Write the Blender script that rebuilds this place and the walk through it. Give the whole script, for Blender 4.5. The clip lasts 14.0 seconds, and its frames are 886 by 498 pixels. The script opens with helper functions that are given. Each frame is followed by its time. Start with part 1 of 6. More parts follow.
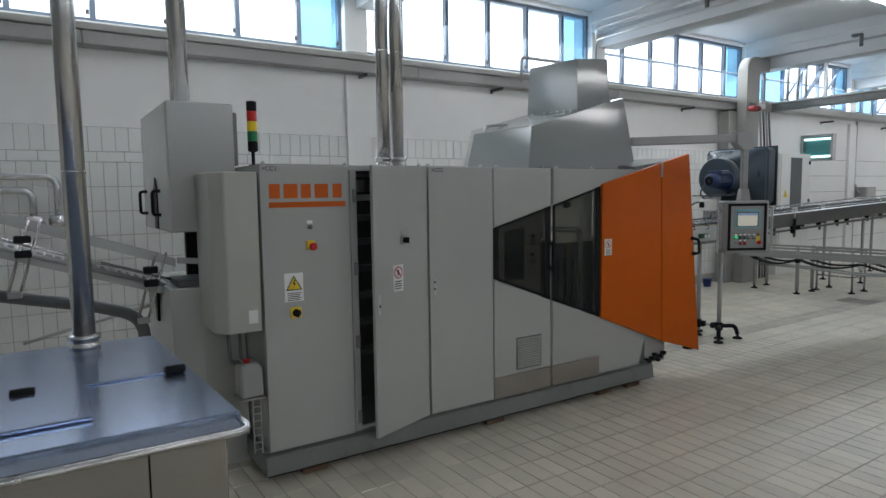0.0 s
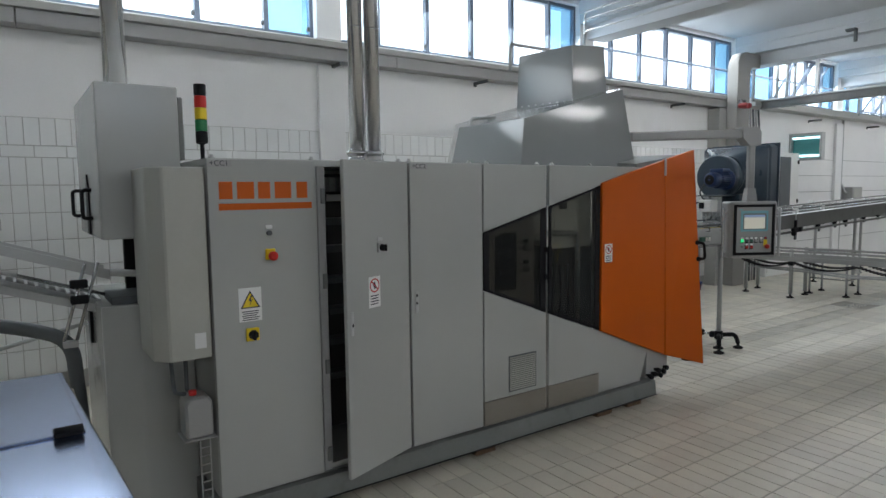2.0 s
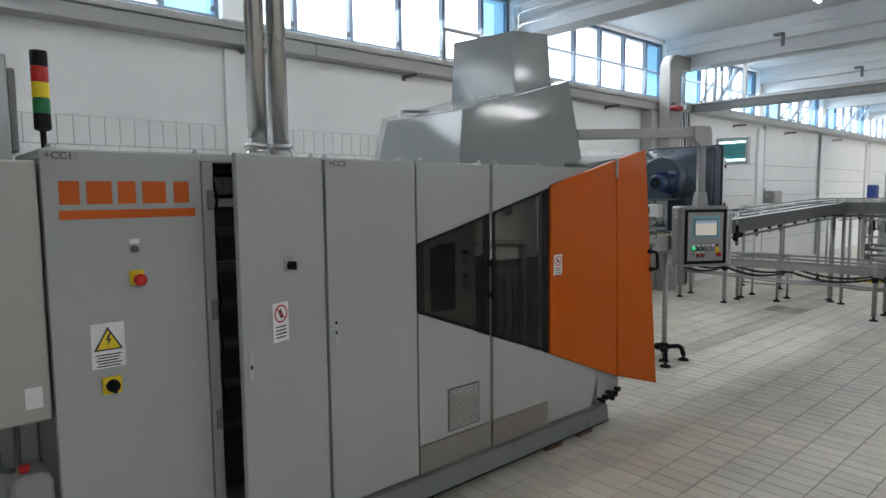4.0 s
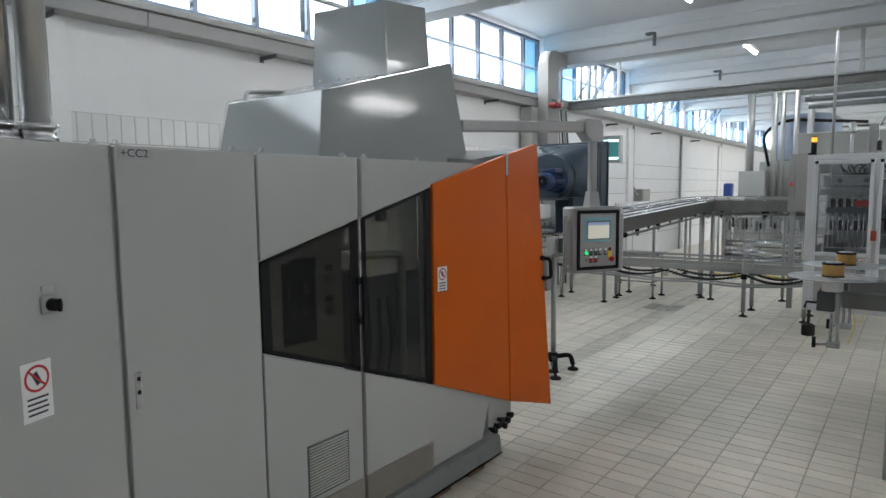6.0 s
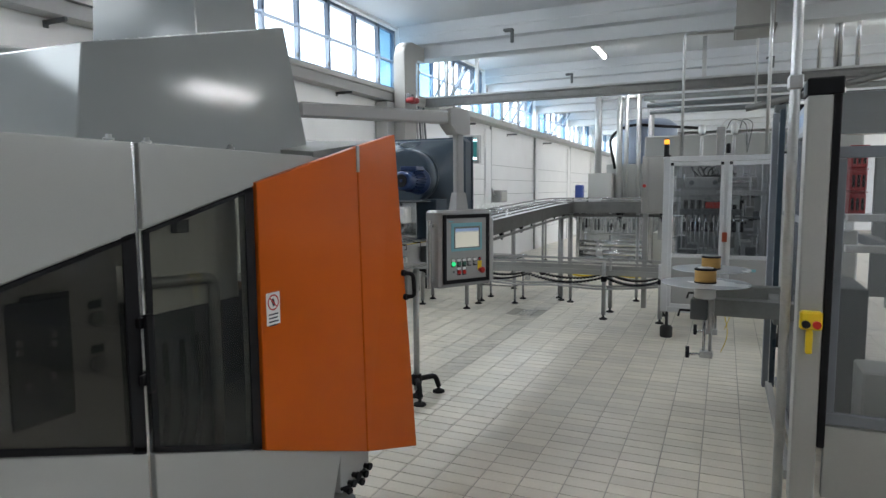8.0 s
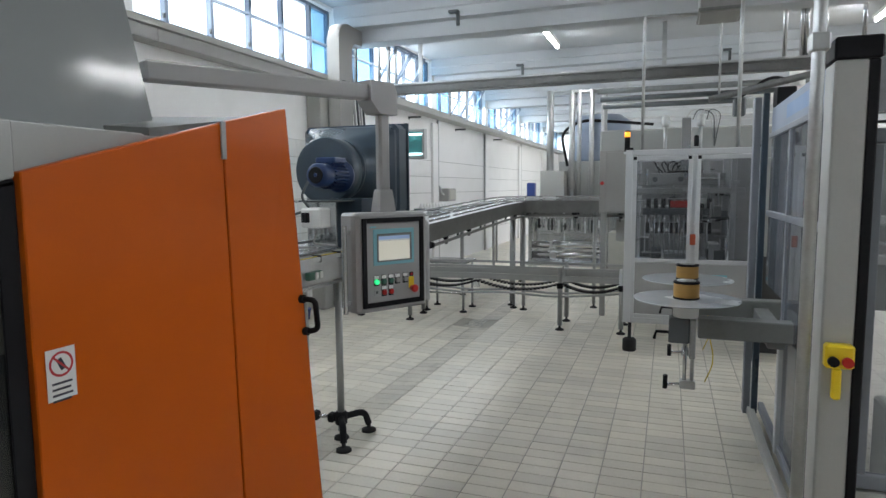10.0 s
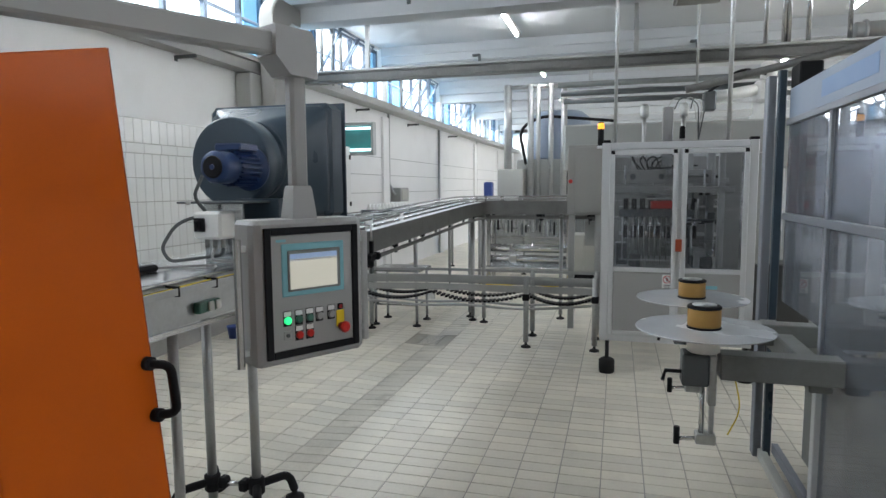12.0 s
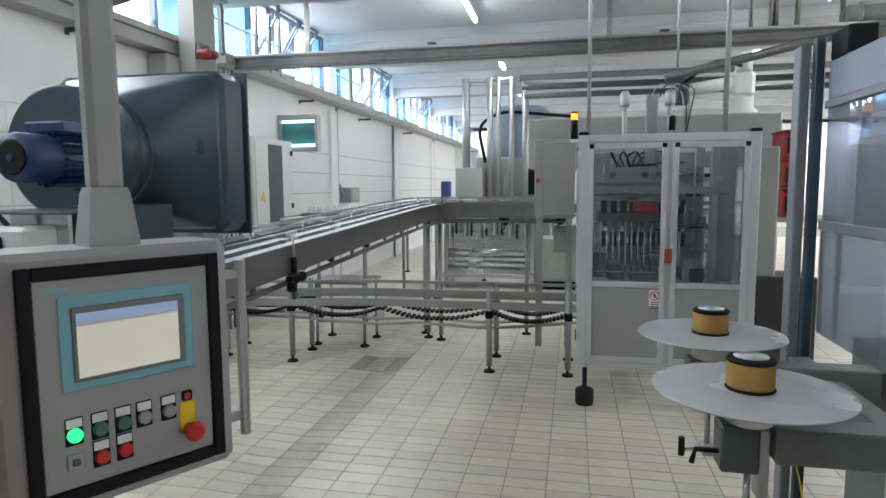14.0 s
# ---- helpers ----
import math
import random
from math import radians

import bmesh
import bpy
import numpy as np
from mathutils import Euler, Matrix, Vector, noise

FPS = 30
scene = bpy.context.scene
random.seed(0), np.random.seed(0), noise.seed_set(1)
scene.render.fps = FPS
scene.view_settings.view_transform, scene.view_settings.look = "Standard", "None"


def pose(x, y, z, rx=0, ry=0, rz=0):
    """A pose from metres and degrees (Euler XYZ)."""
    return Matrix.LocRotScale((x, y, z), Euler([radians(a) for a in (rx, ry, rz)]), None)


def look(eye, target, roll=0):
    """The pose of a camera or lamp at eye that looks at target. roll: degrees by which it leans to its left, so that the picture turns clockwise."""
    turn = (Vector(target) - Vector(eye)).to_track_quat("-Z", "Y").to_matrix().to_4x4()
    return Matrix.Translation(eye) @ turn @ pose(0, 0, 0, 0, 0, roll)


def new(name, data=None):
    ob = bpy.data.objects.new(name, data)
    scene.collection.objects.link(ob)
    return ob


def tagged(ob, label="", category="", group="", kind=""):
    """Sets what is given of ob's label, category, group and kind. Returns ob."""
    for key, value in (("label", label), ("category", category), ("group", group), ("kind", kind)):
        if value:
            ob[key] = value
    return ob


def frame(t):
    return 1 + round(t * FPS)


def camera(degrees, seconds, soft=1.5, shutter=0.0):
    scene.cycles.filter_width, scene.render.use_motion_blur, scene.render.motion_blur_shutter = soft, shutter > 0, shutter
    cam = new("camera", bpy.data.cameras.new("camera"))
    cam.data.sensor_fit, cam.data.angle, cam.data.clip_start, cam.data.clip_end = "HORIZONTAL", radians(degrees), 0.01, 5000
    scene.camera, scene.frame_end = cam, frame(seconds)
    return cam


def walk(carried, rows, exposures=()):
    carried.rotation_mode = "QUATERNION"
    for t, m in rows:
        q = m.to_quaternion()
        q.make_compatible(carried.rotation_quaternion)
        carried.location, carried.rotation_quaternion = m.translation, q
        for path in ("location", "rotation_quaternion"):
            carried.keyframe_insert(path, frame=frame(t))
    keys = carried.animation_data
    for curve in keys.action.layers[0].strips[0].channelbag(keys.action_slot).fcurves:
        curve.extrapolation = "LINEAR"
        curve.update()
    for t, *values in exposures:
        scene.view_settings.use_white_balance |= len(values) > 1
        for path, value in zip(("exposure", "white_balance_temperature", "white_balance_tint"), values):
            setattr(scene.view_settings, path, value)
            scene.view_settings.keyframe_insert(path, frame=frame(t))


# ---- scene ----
cam = camera(71.0, 14.0, soft=1.5)
PATH = [
    (0, (1.218, 0.902, 1.462), (2.300, 2.574, 1.280), -0.80),
    (0.5, (1.268, 0.988, 1.464), (2.361, 2.653, 1.281), -0.77),
    (1, (1.322, 1.088, 1.461), (2.429, 2.744, 1.278), -0.73),
    (1.5, (1.380, 1.196, 1.460), (2.503, 2.841, 1.276), -0.80),
    (2, (1.454, 1.311, 1.462), (2.594, 2.944, 1.278), -0.74),
    (4.3, (1.850, 1.828, 1.463), (3.210, 3.282, 1.282), -0.64),
    (4.5, (1.895, 1.869, 1.467), (3.283, 3.297, 1.282), -0.66),
    (5, (2.020, 1.967, 1.469), (3.474, 3.327, 1.282), -0.60),
    (5.5, (2.138, 2.062, 1.473), (3.654, 3.352, 1.286), -0.57),
    (6, (2.264, 2.165, 1.476), (3.847, 3.375, 1.287), -0.63),
    (6.5, (2.388, 2.255, 1.475), (4.034, 3.377, 1.287), -0.50),
    (7, (2.529, 2.351, 1.477), (4.243, 3.367, 1.288), -0.55),
    (7.5, (2.670, 2.430, 1.474), (4.434, 3.353, 1.284), -0.40),
    (8, (2.839, 2.488, 1.475), (4.653, 3.309, 1.284), -0.39),
    (8.5, (3.025, 2.527, 1.479), (4.876, 3.260, 1.285), -0.37),
    (8.7, (3.102, 2.543, 1.478), (4.964, 3.246, 1.284), -0.37),
    (11, (3.973, 2.806, 1.454), (5.852, 3.461, 1.256), -0.50),
    (11.5, (4.170, 2.871, 1.453), (6.069, 3.469, 1.255), -0.40),
    (12, (4.362, 2.915, 1.449), (6.278, 3.454, 1.252), -0.40),
    (12.5, (4.557, 2.960, 1.449), (6.485, 3.454, 1.252), -0.40),
    (13, (4.752, 2.998, 1.452), (6.689, 3.459, 1.254), -0.35),
    (13.5, (4.959, 3.031, 1.454), (6.902, 3.462, 1.256), -0.30),
    (14, (5.143, 3.064, 1.455), (7.090, 3.473, 1.255), -0.40),
]
walk(cam, [(t, look(eye, target, roll)) for t, eye, target, roll in PATH], [(0, -0.38), (4, -0.18), (7, -0.08), (14, 0.0)])
import itertools

# ---- light ----
world = bpy.data.worlds.new("world")
scene.world = world
world.use_nodes = True
wn = world.node_tree
sky = wn.nodes.new("ShaderNodeTexSky")
sky.sky_type, sky.sun_disc = "NISHITA", False
sky.sun_elevation, sky.sun_rotation = radians(50), radians(200)
wn.links.new(sky.outputs["Color"], wn.nodes["Background"].inputs["Color"])
wn.nodes["Background"].inputs["Strength"].default_value = 0.12
sun = new("sun", bpy.data.lights.new("sun", "SUN"))
sun.data.energy, sun.data.angle, sun.data.color = 2.0, radians(0.5), (1.0, 0.95, 0.88)
sun.matrix_basis = look((0, 0, 10), (0.2, 1.5, 8.2))

# wall with the windows, pilasters every bay, ceiling
WALL_Y, CEIL, SILL, HEAD = 6.75, 3.74, 2.875, 3.70
BAY, PIL0 = 3.45, 3.985
X0, X1, Y0 = -4.5, 28.0, -6.0
PILS = [PIL0 + BAY * k for k in range(-2, 8)]


def window_lamp(x, y, toward, width, height, power):
    lamp = new("window_daylight", bpy.data.lights.new("window_daylight", "AREA"))
    lamp.data.shape, lamp.data.size, lamp.data.size_y = "RECTANGLE", width, height
    lamp.data.energy, lamp.data.color = power, (0.90, 0.96, 1.0) if toward < 0 else (0.97, 0.98, 1.0)
    lamp.matrix_basis = look((x, y, (SILL + HEAD) / 2), (x, y + toward, (SILL + HEAD) / 2 - 2.3))


NORTH, SOUTH = 48, 45
for k in range(len(PILS) - 1):
    window_lamp((PILS[k] + PILS[k + 1]) / 2, WALL_Y + 0.08, -1, BAY - 0.4, HEAD - SILL - 0.04, NORTH if k < 4 else 1.8 * NORTH)
    # South windows are out of view; these lamps are added fill, stronger far off
    window_lamp((PILS[k] + PILS[k + 1]) / 2, Y0 - 0.08, 1, BAY - 0.4, HEAD - SILL - 0.04, SOUTH if k < 4 else 4.2 * SOUTH)


# ---- materials ----
def mat(name, color, rough=0.5, metal=0.0, vary=0.08, scale=3.0, grain=60.0, bump=0.02, random=0.0, island=False, stretch=(1, 1, 1), dirt=0.0, spec=0.5, coat=0.0, even=False):
    m = bpy.data.materials.new(name)
    m.use_nodes = True
    nt = m.node_tree
    n, l = nt.nodes, nt.links
    bsdf = n["Principled BSDF"]
    bsdf.inputs["Metallic"].default_value = metal
    bsdf.inputs["Specular IOR Level"].default_value = spec
    bsdf.inputs["Coat Weight"].default_value = coat
    geo = n.new("ShaderNodeNewGeometry")
    mp = n.new("ShaderNodeMapping")
    mp.inputs["Scale"].default_value = stretch
    l.new(geo.outputs["Position"], mp.inputs["Vector"])
    big = n.new("ShaderNodeTexNoise")
    big.inputs["Scale"].default_value, big.inputs["Detail"].default_value = scale, 5
    fine = n.new("ShaderNodeTexNoise")
    fine.inputs["Scale"].default_value, fine.inputs["Detail"].default_value = grain, 3
    for t in (big, fine):
        l.new(mp.outputs["Vector"], t.inputs["Vector"])
    mix = n.new("ShaderNodeMath")
    mix.operation = "MULTIPLY_ADD"
    l.new(fine.outputs["Fac"], mix.inputs[0])
    mix.inputs[1].default_value = 0.35
    l.new(big.outputs["Fac"], mix.inputs[2])
    rng = n.new("ShaderNodeMapRange")
    rng.inputs["From Min"].default_value, rng.inputs["From Max"].default_value = 0.4, 0.95
    rng.inputs["To Min"].default_value, rng.inputs["To Max"].default_value = 1 - vary, 1 + vary
    l.new(mix.outputs[0], rng.inputs["Value"])
    value = rng.outputs["Result"]
    if random:
        src = geo.outputs["Random Per Island"] if island else n.new("ShaderNodeObjectInfo").outputs["Random"]
        r2 = n.new("ShaderNodeMapRange")
        r2.inputs["To Min"].default_value, r2.inputs["To Max"].default_value = 1 - random, 1 + random
        l.new(src, r2.inputs["Value"])
        mul = n.new("ShaderNodeMath")
        mul.operation = "MULTIPLY"
        l.new(value, mul.inputs[0])
        l.new(r2.outputs["Result"], mul.inputs[1])
        value = mul.outputs[0]
    hsv = n.new("ShaderNodeHueSaturation")
    hsv.inputs["Color"].default_value = (*color, 1)
    l.new(value, hsv.inputs["Value"])
    out = hsv.outputs["Color"]
    if dirt:
        spots = n.new("ShaderNodeTexNoise")
        spots.inputs["Scale"].default_value, spots.inputs["Detail"].default_value = scale * 2.3, 8
        l.new(geo.outputs["Position"], spots.inputs["Vector"])
        ramp = n.new("ShaderNodeMapRange")
        ramp.inputs["From Min"].default_value, ramp.inputs["From Max"].default_value = 0.56, 0.74
        ramp.inputs["To Max"].default_value = dirt
        l.new(spots.outputs["Fac"], ramp.inputs["Value"])
        mx = n.new("ShaderNodeMix")
        mx.data_type = "RGBA"
        l.new(ramp.outputs["Result"], mx.inputs["Factor"])
        l.new(out, mx.inputs["A"])
        mx.inputs["B"].default_value = (color[0] * 0.45, color[1] * 0.42, color[2] * 0.38, 1)
        out = mx.outputs["Result"]
    l.new(out, bsdf.inputs["Base Color"])
    rr = n.new("ShaderNodeMapRange")
    rr.inputs["From Min"].default_value, rr.inputs["From Max"].default_value = 0.3, 0.7
    rr.inputs["To Min"].default_value, rr.inputs["To Max"].default_value = max(0.02, rough * (0.96 if even else 0.8)), min(1, rough * (1.04 if even else 1.25))
    l.new(big.outputs["Fac"], rr.inputs["Value"])
    l.new(rr.outputs["Result"], bsdf.inputs["Roughness"])
    if bump:
        b = n.new("ShaderNodeBump")
        b.inputs["Strength"].default_value, b.inputs["Distance"].default_value = bump * 5, 0.002
        l.new(fine.outputs["Fac"], b.inputs["Height"])
        l.new(b.outputs["Normal"], bsdf.inputs["Normal"])
    return m


def glass(name, color, rough=0.02, clear=0.9, ior=1.45):
    m = bpy.data.materials.new(name)
    m.use_nodes = True
    nt = m.node_tree
    n, l = nt.nodes, nt.links
    n.remove(n["Principled BSDF"])
    tr, gl, df = n.new("ShaderNodeBsdfTransparent"), n.new("ShaderNodeBsdfGlossy"), n.new("ShaderNodeBsdfDiffuse")
    tr.inputs["Color"].default_value = (*color, 1)
    gl.inputs["Roughness"].default_value = rough
    df.inputs["Color"].default_value = (0.62, 0.66, 0.70, 1)
    haze, fr, m2 = n.new("ShaderNodeMixShader"), n.new("ShaderNodeLayerWeight"), n.new("ShaderNodeMixShader")
    steep, gain = n.new("ShaderNodeMath"), n.new("ShaderNodeMath")
    tex = n.new("ShaderNodeTexNoise")
    tex.inputs["Scale"].default_value, tex.inputs["Detail"].default_value = 4, 6
    geo = n.new("ShaderNodeNewGeometry")
    l.new(geo.outputs["Position"], tex.inputs["Vector"])
    rr = n.new("ShaderNodeMapRange")
    rr.inputs["To Min"].default_value, rr.inputs["To Max"].default_value = (1 - clear) * 0.6, (1 - clear) * 1.4
    l.new(tex.outputs["Fac"], rr.inputs["Value"])
    l.new(rr.outputs["Result"], haze.inputs["Fac"])
    l.new(tr.outputs[0], haze.inputs[1])
    l.new(df.outputs[0], haze.inputs[2])
    f0 = ((ior - 1) / (ior + 1)) ** 2
    fr.inputs["Blend"].default_value = 0.5
    steep.operation, gain.operation = "POWER", "MULTIPLY_ADD"
    steep.inputs[1].default_value, gain.inputs[1].default_value, gain.inputs[2].default_value = 5, 1 - f0 if ior > 1.2 else 0.1, f0
    l.new(fr.outputs["Facing"], steep.inputs[0])
    l.new(steep.outputs[0], gain.inputs[0])
    l.new(gain.outputs[0], m2.inputs["Fac"])
    l.new(haze.outputs[0], m2.inputs[1])
    l.new(gl.outputs[0], m2.inputs[2])
    l.new(m2.outputs[0], n["Material Output"].inputs["Surface"])
    return m


def glow(name, color, strength):
    m = bpy.data.materials.new(name)
    m.use_nodes = True
    b = m.node_tree.nodes["Principled BSDF"]
    b.inputs["Base Color"].default_value = (*color, 1)
    b.inputs["Emission Color"].default_value = (*color, 1)
    b.inputs["Emission Strength"].default_value = strength
    return m


M_WALL = mat("white_wall_paint", (0.84, 0.84, 0.835), 0.7, vary=0.04, scale=1.2, dirt=0.06)
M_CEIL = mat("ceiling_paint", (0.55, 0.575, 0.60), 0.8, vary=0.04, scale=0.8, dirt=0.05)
M_TILE = mat("white_glazed_wall_tile", (0.78, 0.79, 0.78), 0.22, vary=0.03, scale=2, random=0.03, island=True)
M_GROUT = mat("dark_wall_grout", (0.40, 0.39, 0.37), 0.9, vary=0.15)
M_FLOOR = mat("beige_floor_tile", (0.71, 0.665, 0.57), 0.36, vary=0.12, scale=1.1, random=0.09, island=True, dirt=0.22, bump=0.03)
M_FLOOR1 = mat("beige_floor_tile_single", (0.71, 0.665, 0.57), 0.36, vary=0.12, scale=1.1, random=0.09, dirt=0.22, bump=0.03)
M_FGROUT = mat("floor_grout", (0.40, 0.37, 0.32), 0.9, vary=0.2)
M_GREY = mat("light_grey_machine_paint", (0.415, 0.424, 0.410), 0.16, vary=0.04, scale=1.2, grain=220, bump=0.008, dirt=0.02)
M_GREY2 = mat("warm_grey_unit_paint", (0.44, 0.44, 0.40), 0.45, vary=0.05, scale=2, dirt=0.08)
M_BASE = mat("grey_skid_paint", (0.19, 0.20, 0.195), 0.5, vary=0.12, scale=4, dirt=0.35)
M_HOOD = mat("glossy_grey_hood_paint", (0.27, 0.285, 0.29), 0.11, vary=0.03, scale=1.5, grain=6, bump=0.10, even=True)
# dark brownish reflection on the tank front, put into the steel's base colour
M_TANK = mat("brown_reflection_tank_steel", (0.30, 0.28, 0.25), 0.38, metal=0.5, vary=0.06, grain=90, stretch=(0.12, 1, 1), bump=0.01, dirt=0.1)
M_ECAB = mat("grey_brown_cabinet_paint", (0.29, 0.285, 0.27), 0.45, vary=0.05)
M_ORANGE = mat("orange_door_paint", (0.55, 0.100, 0.003), 0.36, spec=0.26, vary=0.06, scale=1.5, grain=220, bump=0.012, dirt=0.05)
M_STEEL = mat("brushed_stainless_steel", (0.62, 0.62, 0.62), 0.24, metal=1.0, vary=0.08, grain=90, stretch=(1, 1, 0.12), bump=0.012)
M_SHEET = mat("stainless_sheet", (0.62, 0.64, 0.66), 0.20, metal=1.0, vary=0.1, scale=5, grain=120, stretch=(1, 0.1, 1), bump=0.01, dirt=0.08)
M_LEG = mat("satin_stainless_tube", (0.40, 0.405, 0.40), 0.40, metal=0.6, vary=0.1, scale=5)
M_GALV = mat("galvanised_steel", (0.50, 0.51, 0.51), 0.42, metal=0.9, vary=0.16, scale=9)
M_ALU = mat("anodised_aluminium", (0.64, 0.655, 0.67), 0.38, metal=0.35, vary=0.05)
M_DKGREY = mat("dark_grey_plastic", (0.09, 0.10, 0.105), 0.5)
M_BLACK = mat("black_plastic", (0.012, 0.012, 0.014), 0.55, spec=0.14)
M_RUBBER = mat("black_rubber", (0.012, 0.012, 0.012), 0.8)
M_FRAMEBLUE = mat("grey_blue_window_frame", (0.15, 0.19, 0.25), 0.5, vary=0.1, dirt=0.2)
M_PANEL = mat("light_panel_grey", (0.34, 0.34, 0.336), 0.45, vary=0.03)
M_LOCK = mat("dull_orange_red_plastic", (0.36, 0.07, 0.03), 0.4, vary=0.06)
M_TEAL = mat("teal_panel_frame", (0.20, 0.46, 0.53), 0.45, vary=0.03)
M_RED = mat("red_plastic", (0.55, 0.02, 0.015), 0.35, vary=0.04)
M_YELLOW = mat("yellow_plastic", (0.85, 0.62, 0.02), 0.4, vary=0.04)
M_GREEN = mat("green_plastic", (0.01, 0.18, 0.06), 0.35, vary=0.04)
M_DKGREEN = mat("dark_green_button", (0.05, 0.16, 0.12), 0.4, vary=0.04)
M_BLUE = mat("blue_motor_paint", (0.010, 0.034, 0.115), 0.4, vary=0.12, dirt=0.15)
M_FAN = mat("dark_slate_blower_paint", (0.034, 0.055, 0.078), 0.3, vary=0.1, dirt=0.1)
M_WHITE = mat("white_plastic", (0.78, 0.78, 0.76), 0.4, vary=0.03)
M_LABEL = mat("white_label", (0.80, 0.80, 0.79), 0.5, vary=0.02)
M_INK = mat("dark_print", (0.03, 0.03, 0.05), 0.6, vary=0.02)
M_SIGNRED = mat("red_print", (0.50, 0.03, 0.04), 0.5, vary=0.02)
# stains, plus the shade of the gutter's slope darkened into the tile colour
M_GUTTER = mat("stained_shaded_gutter_tile", (0.58, 0.54, 0.46), 0.4, vary=0.22, scale=2.2, random=0.09, island=True, dirt=0.6, bump=0.03)
M_CRATE = mat("dark_red_crate_plastic", (0.26, 0.014, 0.018), 0.45, vary=0.12)
M_CARD = mat("kraft_label_roll", (0.42, 0.235, 0.06), 0.6, vary=0.1, scale=8)
M_DISC = mat("frosted_acrylic_disc", (0.52, 0.55, 0.575), 0.25, vary=0.04, coat=0.4)
M_GUARD = mat("grey_blue_guard_paint", (0.25, 0.30, 0.385), 0.42, vary=0.06)
M_COLUMN = mat("grey_column_paint", (0.40, 0.40, 0.38), 0.45, vary=0.05)
M_BLUEP = mat("blue_plastic", (0.02, 0.05, 0.22), 0.45)
M_GFRAME = mat("blue_grey_guard_frame", (0.21, 0.225, 0.255), 0.42, metal=0.1, vary=0.06)
# bluish window reflection on the tank top, put into the steel's colour
M_TANKTOP = mat("blue_reflection_on_steel", (0.34, 0.41, 0.57), 0.2, metal=0.9, vary=0.12, scale=3, grain=120, stretch=(1, 0.15, 1), bump=0.01)
M_MARK = mat("pale_blue_print", (0.22, 0.32, 0.50), 0.5, vary=0.03)
M_WOOD = mat("worn_wood_block", (0.16, 0.10, 0.06), 0.8, vary=0.3, grain=40, stretch=(1, 6, 6))
# near-black that carries the shade inside the open cabinet
M_DARKIN = mat("interior_shade_black", (0.05, 0.05, 0.05), 0.6)
M_SCREEN = glow("lit_screen", (0.72, 0.70, 0.60), 0.32)
M_TUBE = glow("lit_fluorescent_tube", (0.97, 0.98, 1.0), 72.0)
M_LED = glow("lit_green_lamp", (0.03, 0.85, 0.26), 1.2)
M_SCRHEAD = glow("lit_screen_title", (0.30, 0.42, 0.62), 0.3)
M_SIDE = mat("dull_conveyor_steel", (0.185, 0.185, 0.18), 0.46, metal=0.7, vary=0.2, scale=6, dirt=0.25)
M_AMBER = glow("lit_amber_beacon", (1.0, 0.42, 0.04), 1.3)
M_TEALGLASS = mat("teal_tinted_pane", (0.06, 0.30, 0.30), 0.12, vary=0.2, coat=0.5)
M_OUT = glow("bright_outside", (0.86, 0.94, 1.0), 2.1)
M_DKGLASS = glass("smoked_glass", (0.36, 0.35, 0.32), clear=0.985)
# same smoked glass, tinted less so the interior behind it reads as lit
M_MIDGLASS = glass("smoked_glass_lit_inside", (0.56, 0.56, 0.52), clear=0.98)
# walls out of view, kept grey to darken bounce and reflections
M_WALLS = mat("greyed_unseen_wall_paint", (0.42, 0.42, 0.415), 0.7, vary=0.06, scale=1.2)
M_CLEAR = glass("clear_guard_sheet", (0.42, 0.45, 0.51), clear=0.86)
M_CAGEG = glass("grey_guard_sheet", (0.86, 0.87, 0.89), clear=0.985)
M_FROSTBLUE = glass("blue_tinted_frosted_pane", (0.50, 0.72, 0.86), rough=0.3, clear=0.9, ior=1.06)
M_FROST = glass("frosted_window_pane", (0.98, 0.99, 1.0), rough=0.3, clear=0.96, ior=1.06)

# ---- building blocks ----
BASE = {}


def thing(name, at, label, category, group="", kind=""):
    """An Empty at the base of a thing; its parts are given in world places."""
    ob = new(name)
    ob.empty_display_size = 0.1
    ob.location = at
    BASE[ob.name] = Vector(at)
    return tagged(ob, label, category, group, kind)


def part(name, bm, material, parent=None, label="", smooth=False):
    """Links a bmesh in world places as one mesh object under a thing or a part."""
    off = BASE[parent.name] if parent else Vector((0, 0, 0))
    if parent:
        bmesh.ops.translate(bm, verts=bm.verts, vec=-off)
    bmesh.ops.recalc_face_normals(bm, faces=bm.faces)
    me = bpy.data.meshes.new(name)
    bm.to_mesh(me)
    bm.free()
    for m in material if isinstance(material, (list, tuple)) else [material]:
        me.materials.append(m)
    if smooth:
        for p in me.polygons:
            p.use_smooth = True
    ob = new(name, me)
    if parent:
        ob.parent = parent
    BASE[ob.name] = off
    return tagged(ob, label)


def box_bm(x, y, z, bevel=0.003, m=None, bm=None):
    bm = bm or bmesh.new()
    sub = bmesh.ops.create_cube(bm, size=1)["verts"]
    s = Matrix.Translation(((x[0] + x[1]) / 2, (y[0] + y[1]) / 2, (z[0] + z[1]) / 2)) @ Matrix.Diagonal((abs(x[1] - x[0]), abs(y[1] - y[0]), abs(z[1] - z[0]), 1))
    bmesh.ops.transform(bm, matrix=(m or Matrix()) @ s, verts=sub)
    if bevel:
        edges = {e for v in sub for e in v.link_edges}
        bmesh.ops.bevel(bm, geom=list(edges), offset=bevel, segments=1, affect="EDGES", profile=0.5)
    return bm


def box(name, x, y, z, material, parent=None, bevel=0.003, label="", m=None):
    return part(name, box_bm(x, y, z, bevel, m), material, parent, label)


